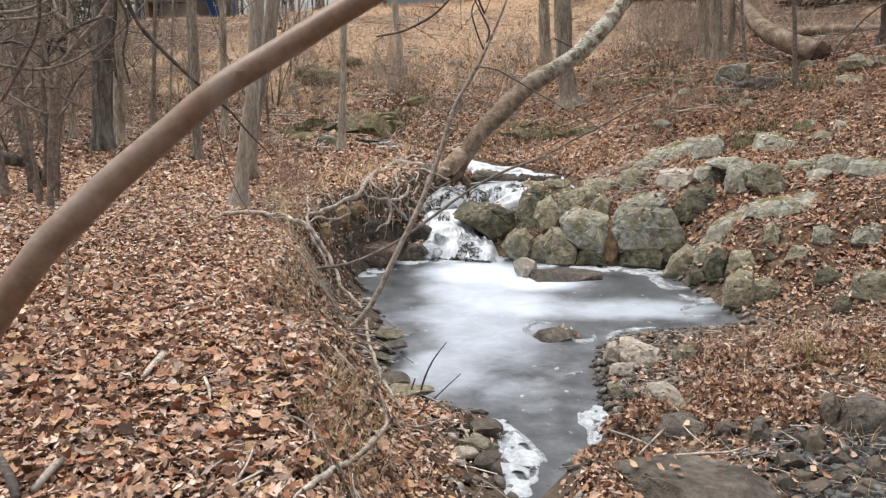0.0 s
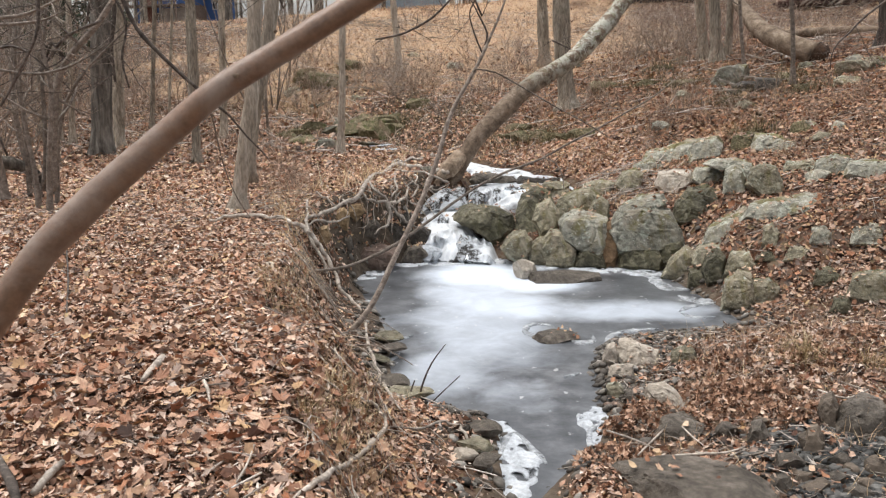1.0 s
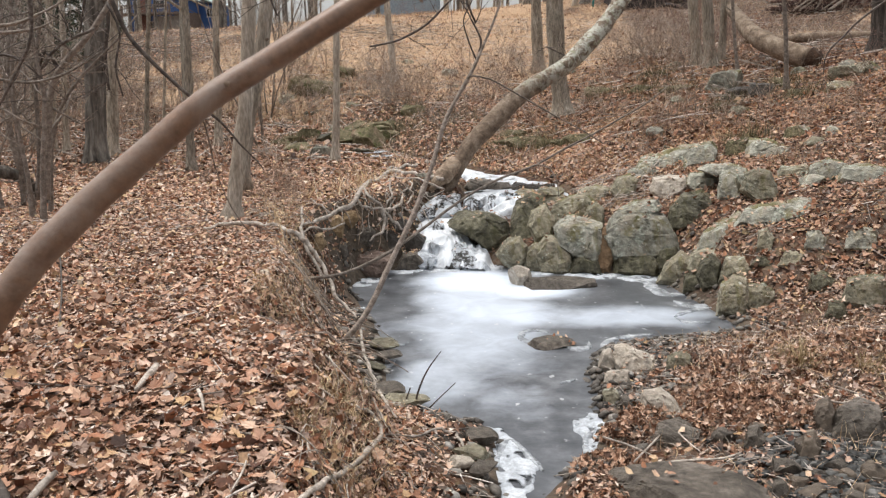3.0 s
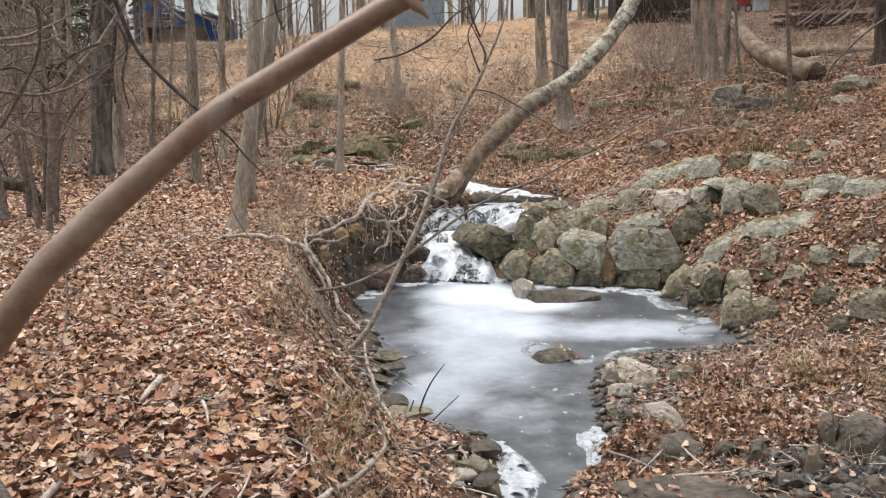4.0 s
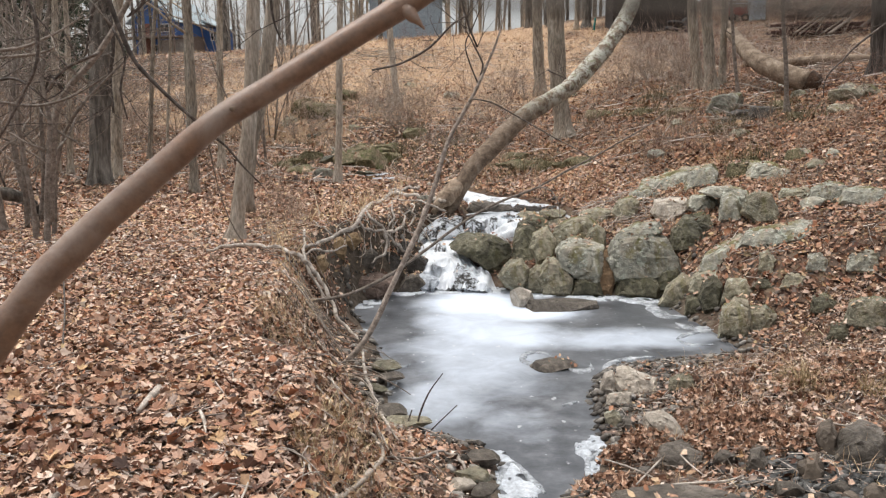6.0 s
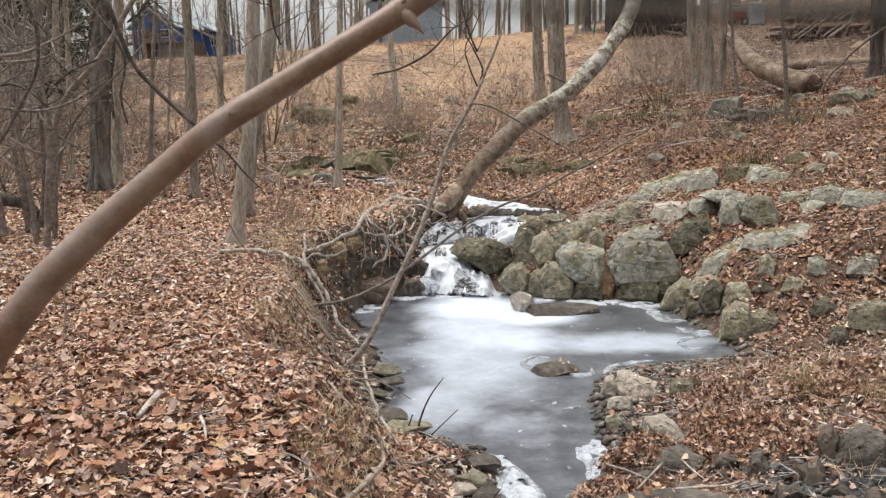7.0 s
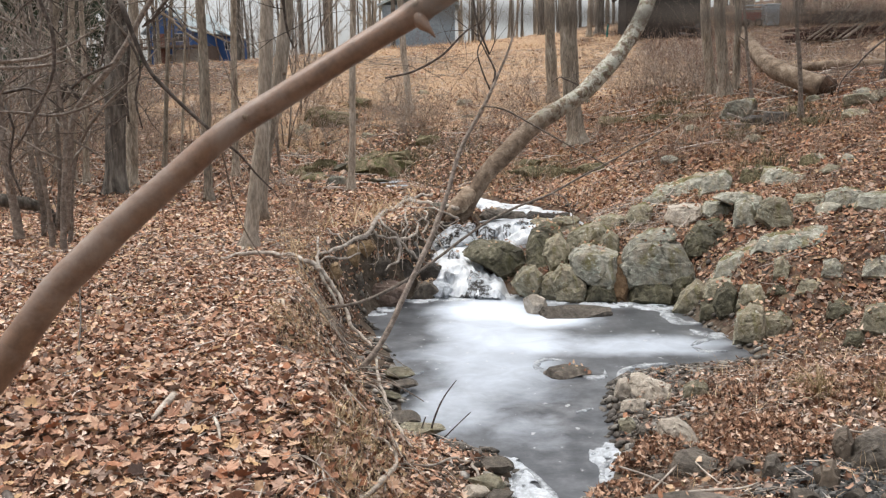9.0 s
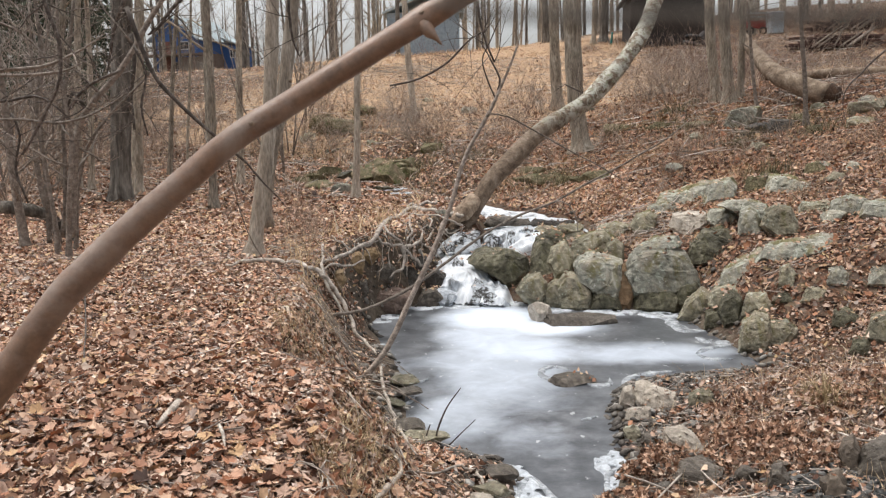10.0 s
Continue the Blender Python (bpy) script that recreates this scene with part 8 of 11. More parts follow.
tube_thing("root", [(-0.686, 11.063, 0.790, 0.0204), (-0.616, 11.181, 0.784, 0.0203), (-0.594, 11.257, 0.769, 0.0193), (-0.542, 11.420, 0.788, 0.0185), (-0.481, 11.444, 0.808, 0.0182), (-0.470, 11.537, 0.870, 0.0160), (-0.490, 12.207, 0.845, 0.0129), (-0.543, 12.163, 0.918, 0.0112)],
           M_OLDWOOD, "bleached tangled root hanging from the undercut bank", "root", sides=8, step=0.04, rough=0.5, group='roots of the bank')
tube_thing("root", [(-0.685, 11.039, 0.772, 0.0179), (-0.631, 11.088, 0.720, 0.0160), (-0.606, 11.118, 0.676, 0.0146), (-0.581, 11.128, 0.631, 0.0181), (-0.517, 11.216, 0.579, 0.0216), (-0.486, 11.222, 0.514, 0.0161), (-0.443, 11.335, 0.482, 0.0185), (-0.411, 11.367, 0.444, 0.0183), (-0.326, 11.416, 0.397, 0.0122), (-0.296, 11.431, 0.373, 0.0133)],
           M_OLDWOOD, "bleached tangled root hanging from the undercut bank", "root", sides=8, step=0.04, rough=0.5, group='roots of the bank')
tube_thing("root", [(-1.021, 10.784, 0.976, 0.0150), (-0.992, 10.780, 0.957, 0.0137), (-0.950, 10.765, 0.886, 0.0150), (-0.869, 10.859, 0.859, 0.0161), (-0.832, 10.872, 0.827, 0.0151), (-0.752, 10.972, 0.832, 0.0161), (-0.686, 11.064, 0.797, 0.0154)],
           M_OLDWOOD, "bleached tangled root hanging from the undercut bank", "root", sides=8, step=0.04, rough=0.5, group='roots of the bank')
tube_thing("root", [(-0.833, 14.336, 0.946, 0.0205), (-0.785, 14.910, 0.938, 0.0251), (-0.652, 14.554, 0.944, 0.0260), (-0.532, 15.112, 0.951, 0.0323), (-0.386, 14.932, 0.946, 0.0272), (-0.251, 16.507, 0.876, 0.0408), (-0.141, 15.393, 0.962, 0.0394), (-0.032, 17.941, 0.701, 0.0404), (0.112, 18.014, 0.764, 0.0412), (0.188, 18.083, 0.811, 0.0412), (0.276, 18.133, 0.859, 0.0330), (0.408, 18.039, 0.882, 0.0343), (0.538, 17.964, 0.904, 0.0255)],
           M_OLDWOOD, "bleached tangled root hanging from the undercut bank", "root", sides=8, step=0.04, rough=0.5, group='roots of the bank')
tube_thing("root", [(-0.843, 13.717, 0.932, 0.0176), (-0.690, 13.459, 0.935, 0.0133), (-0.553, 13.299, 0.931, 0.0197), (-0.382, 13.279, 0.930, 0.0170), (-0.280, 13.298, 0.926, 0.0151), (-0.158, 13.053, 0.898, 0.0180), (-0.034, 13.122, 0.845, 0.0187), (0.016, 13.134, 0.808, 0.0187), (0.095, 13.188, 0.785, 0.0151)],
           M_OLDWOOD, "bleached tangled root hanging from the undercut bank", "root", sides=8, step=0.04, rough=0.5, group='roots of the bank')
tube_thing("root", [(-1.452, 8.973, 0.872, 0.0105), (-1.411, 9.052, 0.867, 0.0115), (-1.399, 9.074, 0.878, 0.0106), (-1.364, 9.197, 0.894, 0.0129), (-1.363, 9.751, 0.793, 0.0141), (-1.328, 9.825, 0.763, 0.0125), (-1.282, 9.978, 0.737, 0.0140), (-1.233, 10.152, 0.716, 0.0123), (-1.187, 10.352, 0.720, 0.0123), (-1.134, 10.452, 0.724, 0.0122)],
           M_OLDWOOD, "bleached tangled root hanging from the undercut bank", "root", sides=8, step=0.04, rough=0.5, group='roots of the bank')
tube_thing("root", [(-0.727, 13.221, 0.937, 0.0153), (-0.676, 12.389, 0.951, 0.0153), (-0.641, 11.739, 0.980, 0.0151), (-0.593, 11.429, 0.923, 0.0132), (-0.636, 11.282, 0.888, 0.0133), (-0.648, 11.200, 0.872, 0.0097), (-0.655, 11.174, 0.847, 0.0104)],
           M_OLDWOOD, "bleached tangled root hanging from the undercut bank", "root", sides=8, step=0.04, rough=0.5, group='roots of the bank')
tube_thing("root", [(-0.413, 12.882, 0.935, 0.0148), (-0.364, 12.739, 0.917, 0.0118), (-0.392, 12.431, 0.866, 0.0122), (-0.346, 12.538, 0.811, 0.0144), (-0.386, 12.346, 0.752, 0.0144), (-0.390, 12.321, 0.727, 0.0127), (-0.433, 12.176, 0.699, 0.0112), (-0.419, 11.507, 0.728, 0.0088), (-0.370, 12.232, 0.588, 0.0109), (-0.369, 12.162, 0.539, 0.0084)],
           M_OLDWOOD, "bleached tangled root hanging from the undercut bank", "root", sides=8, step=0.04, rough=0.5, group='roots of the bank')
tube_thing("root", [(-0.204, 12.970, 0.882, 0.0150), (-0.258, 12.814, 0.798, 0.0118), (-0.246, 12.806, 0.763, 0.0176), (-0.267, 12.695, 0.706, 0.0147), (-0.217, 12.717, 0.623, 0.0147), (-0.201, 12.776, 0.623, 0.0088), (-0.160, 12.780, 0.550, 0.0088)],
           M_OLDWOOD, "bleached tangled root hanging from the undercut bank", "root", sides=8, step=0.04, rough=0.5, group='roots of the bank')
tube_thing("root", [(-1.254, 10.322, 0.856, 0.0120), (-1.280, 10.267, 0.879, 0.0126), (-1.338, 10.221, 0.944, 0.0125), (-1.382, 10.288, 0.978, 0.0120), (-1.443, 10.310, 0.987, 0.0094), (-1.563, 10.746, 0.983, 0.0105), (-1.583, 10.746, 0.982, 0.0101)],
           M_OLDWOOD, "bleached tangled root hanging from the undercut bank", "root", sides=8, step=0.04, rough=0.5, group='roots of the bank')
tube_thing("stump", [(-0.105, 13.300, 0.735, 0.0324), (0.017, 13.350, 0.878, 0.0974), (0.141, 13.450, 0.981, 0.1308), (0.284, 13.600, 1.141, 0.1321)],
           M_LOG, "torn root plate at the foot of a leaning tree", "stump", sides=14, step=0.06, rough=0.4)
# logs
tube_thing("fallen_log", [(7.749, 18.300, 2.748, 0.215), (7.539, 18.600, 2.864, 0.222), (7.208, 19.000, 3.04, 0.222), (7.079, 19.600, 3.25, 0.205), (7.099, 20.400, 3.51, 0.180), (7.204, 21.400, 3.835, 0.1536), (7.287, 22.400, 4.207, 0.1316)],
           M_LOG, "fallen log with a broken rotten end", "log", sides=16, step=0.12, rough=0.15, group='fallen logs')
tube_thing("log_end", [(7.717, 18.280, 2.760, 0.2386), (7.825, 18.200, 2.711, 0.2138), (7.919, 18.150, 2.697, 0.1540)],
           M_ROT, "dark rotten end of a fallen log", "log", sides=14, step=0.05, rough=0.5, group='fallen logs')
tube_thing("fallen_log", [(7.959, 23.000, 3.289, 0.0823), (8.782, 22.500, 3.300, 0.1051), (9.558, 22.000, 3.336, 0.1159), (10.566, 21.500, 3.317, 0.1158), (11.381, 21.000, 3.324, 0.1039)],
           M_LOG, "long fallen log lying across the slope", "log", sides=12, step=0.15, rough=0.15, group='fallen logs')
tube_thing("fallen_log", [(-5.778, 10.500, 1.451, 0.0755), (-5.423, 10.600, 1.400, 0.0809), (-5.183, 10.800, 1.280, 0.0756), (-5.004, 10.900, 1.032, 0.0525), (-4.886, 11.000, 0.836, 0.0235)],
           M_DARKBARK, "dark fallen limb on the leafy bank", "log", sides=12, step=0.1, rough=0.2, group='fallen logs')
tube_thing("fallen_log", [(-4.272, 20.000, 0.917, 0.0495), (-3.617, 19.600, 0.873, 0.0531), (-2.985, 19.200, 0.781, 0.0518), (-2.375, 18.800, 0.744, 0.0414)],
           M_LOG, "thin fallen limb across the bank", "log", sides=10, step=0.1, rough=0.2, group='fallen logs')
tube_thing("stick", [(-1.498, 4.087, 0.978, 0.0108), (-1.500, 4.246, 0.980, 0.0186), (-1.510, 4.444, 0.973, 0.0213)],
           M_OLDWOOD, "broken dead stick lying in the leaves", "stick", sides=7, step=0.05, rough=0.25, group='sticks in the leaves')
tube_thing("stick", [(-1.194, 4.105, 0.971, 0.0080), (-1.118, 3.909, 0.981, 0.0093), (-1.082, 3.789, 0.978, 0.0050)],
           M_OLDWOOD, "broken dead stick lying in the leaves", "stick", sides=7, step=0.05, rough=0.25, group='sticks in the leaves')
tube_thing("stick", [(-2.357, 4.379, 0.951, 0.0061), (-2.103, 4.224, 0.967, 0.0068), (-1.883, 4.184, 0.966, 0.0066), (-1.688, 4.127, 0.981, 0.0037)],
           M_DARKTWIG, "broken dead stick lying in the leaves", "stick", sides=7, step=0.05, rough=0.25, group='sticks in the leaves')
tube_thing("stick", [(-1.496, 2.914, 0.978, 0.0141), (-1.496, 3.055, 0.989, 0.0160), (-1.483, 3.136, 0.996, 0.0104)],
           M_OLDWOOD, "broken dead stick lying in the leaves", "stick", sides=7, step=0.05, rough=0.25, group='sticks in the leaves')
tube_thing("stick", [(-1.802, 3.232, 0.980, 0.0172), (-1.638, 3.016, 0.990, 0.0191), (-1.530, 2.854, 0.979, 0.0182)],
           M_DARKTWIG, "broken dead stick lying in the leaves", "stick", sides=7, step=0.05, rough=0.25, group='sticks in the leaves')
tube_thing("stick", [(-0.771, 2.993, 0.978, 0.0040), (-0.763, 3.153, 0.981, 0.0049), (-0.783, 3.369, 0.966, 0.0030)],
           M_OLDWOOD, "broken dead stick lying in the leaves", "stick", sides=7, step=0.05, rough=0.25, group='sticks in the leaves')
tube_thing("stick", [(-2.027, 4.184, 0.966, 0.0048), (-1.722, 3.709, 0.977, 0.0043), (-1.495, 3.374, 0.990, 0.0031)],
           M_DARKTWIG, "broken dead stick lying in the leaves", "stick", sides=7, step=0.05, rough=0.25, group='sticks in the leaves')
tube_thing("stick", [(1.115, 5.487, 0.084, 0.0060), (1.244, 5.293, 0.110, 0.0070), (1.358, 5.079, 0.131, 0.0045)],
           M_OLDWOOD, "broken dead stick lying in the leaves", "stick", sides=7, step=0.05, rough=0.25, group='sticks in the leaves')
tube_thing("stick", [(1.220, 5.017, 0.121, 0.0067), (1.439, 5.337, 0.130, 0.0071), (1.560, 5.517, 0.133, 0.0036)],
           M_OLDWOOD, "broken dead stick lying in the leaves", "stick", sides=7, step=0.05, rough=0.25, group='sticks in the leaves')
tube_thing("stick", [(1.594, 5.499, 0.141, 0.0061), (1.611, 5.225, 0.161, 0.0058), (1.631, 4.992, 0.190, 0.0034)],
           M_OLDWOOD, "broken dead stick lying in the leaves", "stick", sides=7, step=0.05, rough=0.25, group='sticks in the leaves')
tube_thing("stick", [(1.307, 4.941, 0.139, 0.0077), (1.504, 4.910, 0.176, 0.0088), (1.714, 4.822, 0.232, 0.0077), (1.829, 4.866, 0.248, 0.0044)],
           M_OLDWOOD, "broken dead stick lying in the leaves", "stick", sides=7, step=0.05, rough=0.25, group='sticks in the leaves')
tube_thing("stick", [(-0.727, 2.891, 0.964, 0.0033), (-0.659, 3.065, 0.942, 0.0041), (-0.614, 3.231, 0.882, 0.0029)],
           M_OLDWOOD, "broken dead stick lying in the leaves", "stick", sides=7, step=0.05, rough=0.25, group='sticks in the leaves')
tube_thing("stick", [(2.526, 5.487, 0.368, 0.0063), (2.625, 5.292, 0.386, 0.0074), (2.829, 5.414, 0.397, 0.0038)],
           M_OLDWOOD, "broken dead stick lying in the leaves", "stick", sides=7, step=0.05, rough=0.25, group='sticks in the leaves')
tube_thing("stick", [(0.695, 5.161, -0.045, 0.0045), (0.779, 5.002, 0.049, 0.0044), (0.880, 4.880, 0.131, 0.0032)],
           M_OLDWOOD, "broken dead stick lying in the leaves", "stick", sides=7, step=0.05, rough=0.25, group='sticks in the leaves')
tube_thing("stick", [(-2.399, 5.317, 0.968, 0.0059), (-2.860, 6.429, 0.961, 0.0071), (-3.670, 8.280, 0.970, 0.0072)],
           M_DARKTWIG, "thin dry stalk standing in the leaves", "stick", sides=7, step=0.05, rough=0.25, group='sticks in the leaves')
# dark rocks that break through the frozen fall
tube_thing("near_twig", [(0.0130, 0.0994, 2.5211, 0.00086), (0.0193, 0.0990, 2.5188, 0.00094), (0.0295, 0.0990, 2.5182, 0.00102), (0.0451, 0.0990, 2.5178, 0.00110), (0.0608, 0.0989, 2.5174, 0.00117), (0.0818, 0.0990, 2.5172, 0.00117), (0.0960, 0.0991, 2.5174, 0.00110), (0.1235, 0.0999, 2.5215, 0.00086)],
           M_DARKBARK, "thin grey twig hanging very close to the eye", "twig", sides=8, step=0.01)


# ---------------------------------------------------------------- buildings and yard on the hill
house(-30.3, 95.0, 7.22)
shed(11.1, 46.7, 5.44)
tyre_heap(11.84, 44.61, 5.59)
grey_shed(-2.3, 64.0, 7.00)
red_cart(16.52, 49.28, 6.48)
plastic_bin(17.30, 48.28, 6.44)
lumber_pile(16.88, 38.93, 5.01)
lumber_pile(20.10, 45.29, 6.26)
teal_barrel(19.73, 45.70, 5.99)
teal_post(8.69, 49.48, 6.07)
pickup(-34.4, 80.0, 4.34)


# ---------------------------------------------------------------- brush
copy_thing(SHRUBS[0], pose(-3.55, 24.65, 1.78, 0, 0, 0) @ Matrix.Scale(1.10, 4))
copy_thing(SHRUBS[1], pose(-2.91, 23.30, 1.37, 0, 0, 67) @ Matrix.Scale(0.80, 4))
copy_thing(SHRUBS[2], pose(-3.89, 23.77, 1.35, 0, 0, 134) @ Matrix.Scale(0.70, 4))
copy_thing(SHRUBS[3], pose(-2.43, 26.43, 2.23, 0, 0, 201) @ Matrix.Scale(1.20, 4))
copy_thing(SHRUBS[4], pose(-1.23, 22.74, 1.54, 0, 0, 268) @ Matrix.Scale(1.10, 4))
copy_thing(SHRUBS[0], pose(-0.57, 22.58, 1.62, 0, 0, 335) @ Matrix.Scale(1.20, 4))
copy_thing(SHRUBS[1], pose(-0.97, 23.68, 1.81, 0, 0, 42) @ Matrix.Scale(1.20, 4))
copy_thing(SHRUBS[2], pose(-0.22, 24.77, 1.93, 0, 0, 109) @ Matrix.Scale(1.20, 4))
copy_thing(SHRUBS[3], pose(0.89, 21.01, 1.48, 0, 0, 176) @ Matrix.Scale(0.90, 4))
copy_thing(SHRUBS[4], pose(1.46, 23.70, 1.81, 0, 0, 243) @ Matrix.Scale(1.20, 4))
copy_thing(SHRUBS[0], pose(2.12, 27.42, 2.39, 0, 0, 310) @ Matrix.Scale(1.50, 4))
copy_thing(SHRUBS[1], pose(1.03, 28.77, 2.57, 0, 0, 17) @ Matrix.Scale(1.40, 4))
copy_thing(SHRUBS[2], pose(5.67, 25.71, 2.72, 0, 0, 84) @ Matrix.Scale(1.60, 4))
copy_thing(SHRUBS[3], pose(6.03, 23.89, 2.62, 0, 0, 151) @ Matrix.Scale(1.70, 4))
copy_thing(SHRUBS[4], pose(6.21, 22.32, 2.54, 0, 0, 218) @ Matrix.Scale(1.70, 4))
copy_thing(SHRUBS[0], pose(6.59, 27.57, 2.99, 0, 0, 285) @ Matrix.Scale(1.80, 4))
copy_thing(SHRUBS[1], pose(4.83, 23.91, 2.40, 0, 0, 352) @ Matrix.Scale(1.30, 4))
copy_thing(SHRUBS[2], pose(5.88, 20.16, 2.29, 0, 0, 59) @ Matrix.Scale(1.30, 4))
copy_thing(SHRUBS[3], pose(3.71, 15.18, 1.27, 0, 0, 126) @ Matrix.Scale(0.70, 4))
copy_thing(SHRUBS[4], pose(4.08, 15.92, 1.47, 0, 0, 193) @ Matrix.Scale(0.70, 4))
copy_thing(SHRUBS[0], pose(4.64, 16.90, 1.67, 0, 0, 260) @ Matrix.Scale(0.80, 4))
copy_thing(SHRUBS[1], pose(3.62, 20.38, 1.77, 0, 0, 327) @ Matrix.Scale(0.80, 4))
copy_thing(SHRUBS[2], pose(3.57, 18.07, 1.50, 0, 0, 34) @ Matrix.Scale(0.70, 4))
copy_thing(SHRUBS[3], pose(7.01, 19.77, 2.54, 0, 0, 101) @ Matrix.Scale(1.10, 4))
copy_thing(SHRUBS[4], pose(5.72, 15.14, 1.76, 0, 0, 168) @ Matrix.Scale(0.60, 4))
copy_thing(SHRUBS[0], pose(5.59, 13.37, 1.58, 0, 0, 235) @ Matrix.Scale(0.50, 4))
copy_thing(SHRUBS[1], pose(6.69, 14.11, 1.90, 0, 0, 302) @ Matrix.Scale(0.60, 4))
copy_thing(SHRUBS[2], pose(6.19, 12.48, 1.64, 0, 0, 9) @ Matrix.Scale(0.50, 4))
copy_thing(SHRUBS[3], pose(-1.90, 28.65, 2.57, 0, 0, 76) @ Matrix.Scale(1.50, 4))
copy_thing(SHRUBS[4], pose(-3.44, 29.30, 2.57, 0, 0, 143) @ Matrix.Scale(1.50, 4))
copy_thing(SHRUBS[0], pose(-4.37, 28.02, 2.39, 0, 0, 210) @ Matrix.Scale(1.60, 4))
copy_thing(SHRUBS[1], pose(-4.62, 25.38, 1.92, 0, 0, 277) @ Matrix.Scale(1.40, 4))
copy_thing(SHRUBS[2], pose(-4.61, 24.33, 1.48, 0, 0, 344) @ Matrix.Scale(1.20, 4))
copy_thing(SHRUBS[3], pose(-6.91, 22.12, 1.29, 0, 0, 51) @ Matrix.Scale(1.40, 4))
copy_thing(SHRUBS[4], pose(-7.67, 22.71, 1.40, 0, 0, 118) @ Matrix.Scale(1.60, 4))
copy_thing(SHRUBS[0], pose(-6.76, 23.11, 1.53, 0, 0, 185) @ Matrix.Scale(1.60, 4))
copy_thing(SHRUBS[1], pose(-6.58, 25.33, 1.60, 0, 0, 252) @ Matrix.Scale(1.60, 4))
copy_thing(SHRUBS[2], pose(-5.33, 22.11, 1.43, 0, 0, 319) @ Matrix.Scale(1.30, 4))
copy_thing(SHRUBS[3], pose(-7.22, 20.52, 1.18, 0, 0, 26) @ Matrix.Scale(1.20, 4))
copy_thing(SHRUBS[4], pose(-8.06, 18.73, 1.11, 0, 0, 93) @ Matrix.Scale(1.60, 4))
copy_thing(SHRUBS[0], pose(-8.03, 17.07, 1.01, 0, 0, 160) @ Matrix.Scale(1.60, 4))
copy_thing(SHRUBS[1], pose(-8.79, 17.72, 1.07, 0, 0, 227) @ Matrix.Scale(1.80, 4))
copy_thing(SHRUBS[2], pose(-6.73, 12.94, 0.94, 0, 0, 294) @ Matrix.Scale(1.40, 4))
copy_thing(SHRUBS[3], pose(-8.42, 20.52, 1.18, 0, 0, 1) @ Matrix.Scale(1.80, 4))
copy_thing(SHRUBS[4], pose(-9.34, 20.82, 1.22, 0, 0, 68) @ Matrix.Scale(1.80, 4))
copy_thing(SHRUBS[0], pose(-8.67, 23.86, 1.50, 0, 0, 135) @ Matrix.Scale(2.00, 4))
copy_thing(SHRUBS[1], pose(-10.52, 22.04, 1.29, 0, 0, 202) @ Matrix.Scale(2.00, 4))
copy_thing(SHRUBS[2], pose(-2.31, 11.56, 0.87, 0, 0, 269) @ Matrix.Scale(0.50, 4))
copy_thing(SHRUBS[3], pose(-1.92, 10.44, 0.89, 0, 0, 336) @ Matrix.Scale(0.50, 4))
copy_thing(SHRUBS[4], pose(-2.42, 12.79, 0.87, 0, 0, 43) @ Matrix.Scale(0.50, 4))
copy_thing(SHRUBS[0], pose(-1.75, 10.87, 0.90, 0, 0, 110) @ Matrix.Scale(0.45, 4))
copy_thing(SHRUBS[1], pose(-1.99, 11.44, 0.89, 0, 0, 177) @ Matrix.Scale(0.50, 4))
copy_thing(SHRUBS[2], pose(4.80, 11.94, 1.21, 0, 0, 244) @ Matrix.Scale(0.50, 4))
copy_thing(SHRUBS[3], pose(5.05, 14.03, 1.54, 0, 0, 311) @ Matrix.Scale(0.60, 4))
copy_thing(SHRUBS[4], pose(4.86, 14.85, 1.53, 0, 0, 18) @ Matrix.Scale(0.70, 4))
copy_thing(SHRUBS[0], pose(2.18, 19.16, 1.32, 0, 0, 85) @ Matrix.Scale(0.70, 4))
copy_thing(SHRUBS[1], pose(10.71, 32.75, 3.59, 0, 0, 152) @ Matrix.Scale(1.60, 4))
copy_thing(SHRUBS[2], pose(13.83, 35.52, 4.12, 0, 0, 219) @ Matrix.Scale(1.50, 4))
copy_thing(SHRUBS[3], pose(16.54, 36.60, 4.40, 0, 0, 286) @ Matrix.Scale(1.50, 4))
copy_thing(SHRUBS[4], pose(6.34, 14.13, 1.80, 0, 0, 353) @ Matrix.Scale(0.60, 4))
copy_thing(GREY_SHRUBS[0], pose(-1.66, 24.56, 1.91, 0, 0, 0) @ Matrix.Scale(0.90, 4))
copy_thing(GREY_SHRUBS[1], pose(-0.96, 22.92, 1.72, 0, 0, 67) @ Matrix.Scale(0.90, 4))
copy_thing(GREY_SHRUBS[2], pose(-1.43, 26.28, 2.20, 0, 0, 134) @ Matrix.Scale(1.10, 4))
copy_thing(GREY_SHRUBS[0], pose(0.76, 23.11, 1.76, 0, 0, 201) @ Matrix.Scale(0.90, 4))
copy_thing(GREY_SHRUBS[1], pose(1.43, 25.68, 2.08, 0, 0, 268) @ Matrix.Scale(1.00, 4))
copy_thing(GREY_SHRUBS[0], pose(1.91, 21.66, 1.65, 0, 0, 335) @ Matrix.Scale(0.80, 4))
copy_thing(GREY_SHRUBS[1], pose(2.87, 26.81, 2.38, 0, 0, 42) @ Matrix.Scale(1.10, 4))
copy_thing(GREY_SHRUBS[2], pose(0.26, 19.90, 1.29, 0, 0, 109) @ Matrix.Scale(0.70, 4))
copy_thing(GREY_SHRUBS[0], pose(1.32, 19.22, 1.26, 0, 0, 176) @ Matrix.Scale(0.60, 4))
copy_thing(GREY_SHRUBS[1], pose(5.32, 25.77, 2.68, 0, 0, 243) @ Matrix.Scale(1.20, 4))
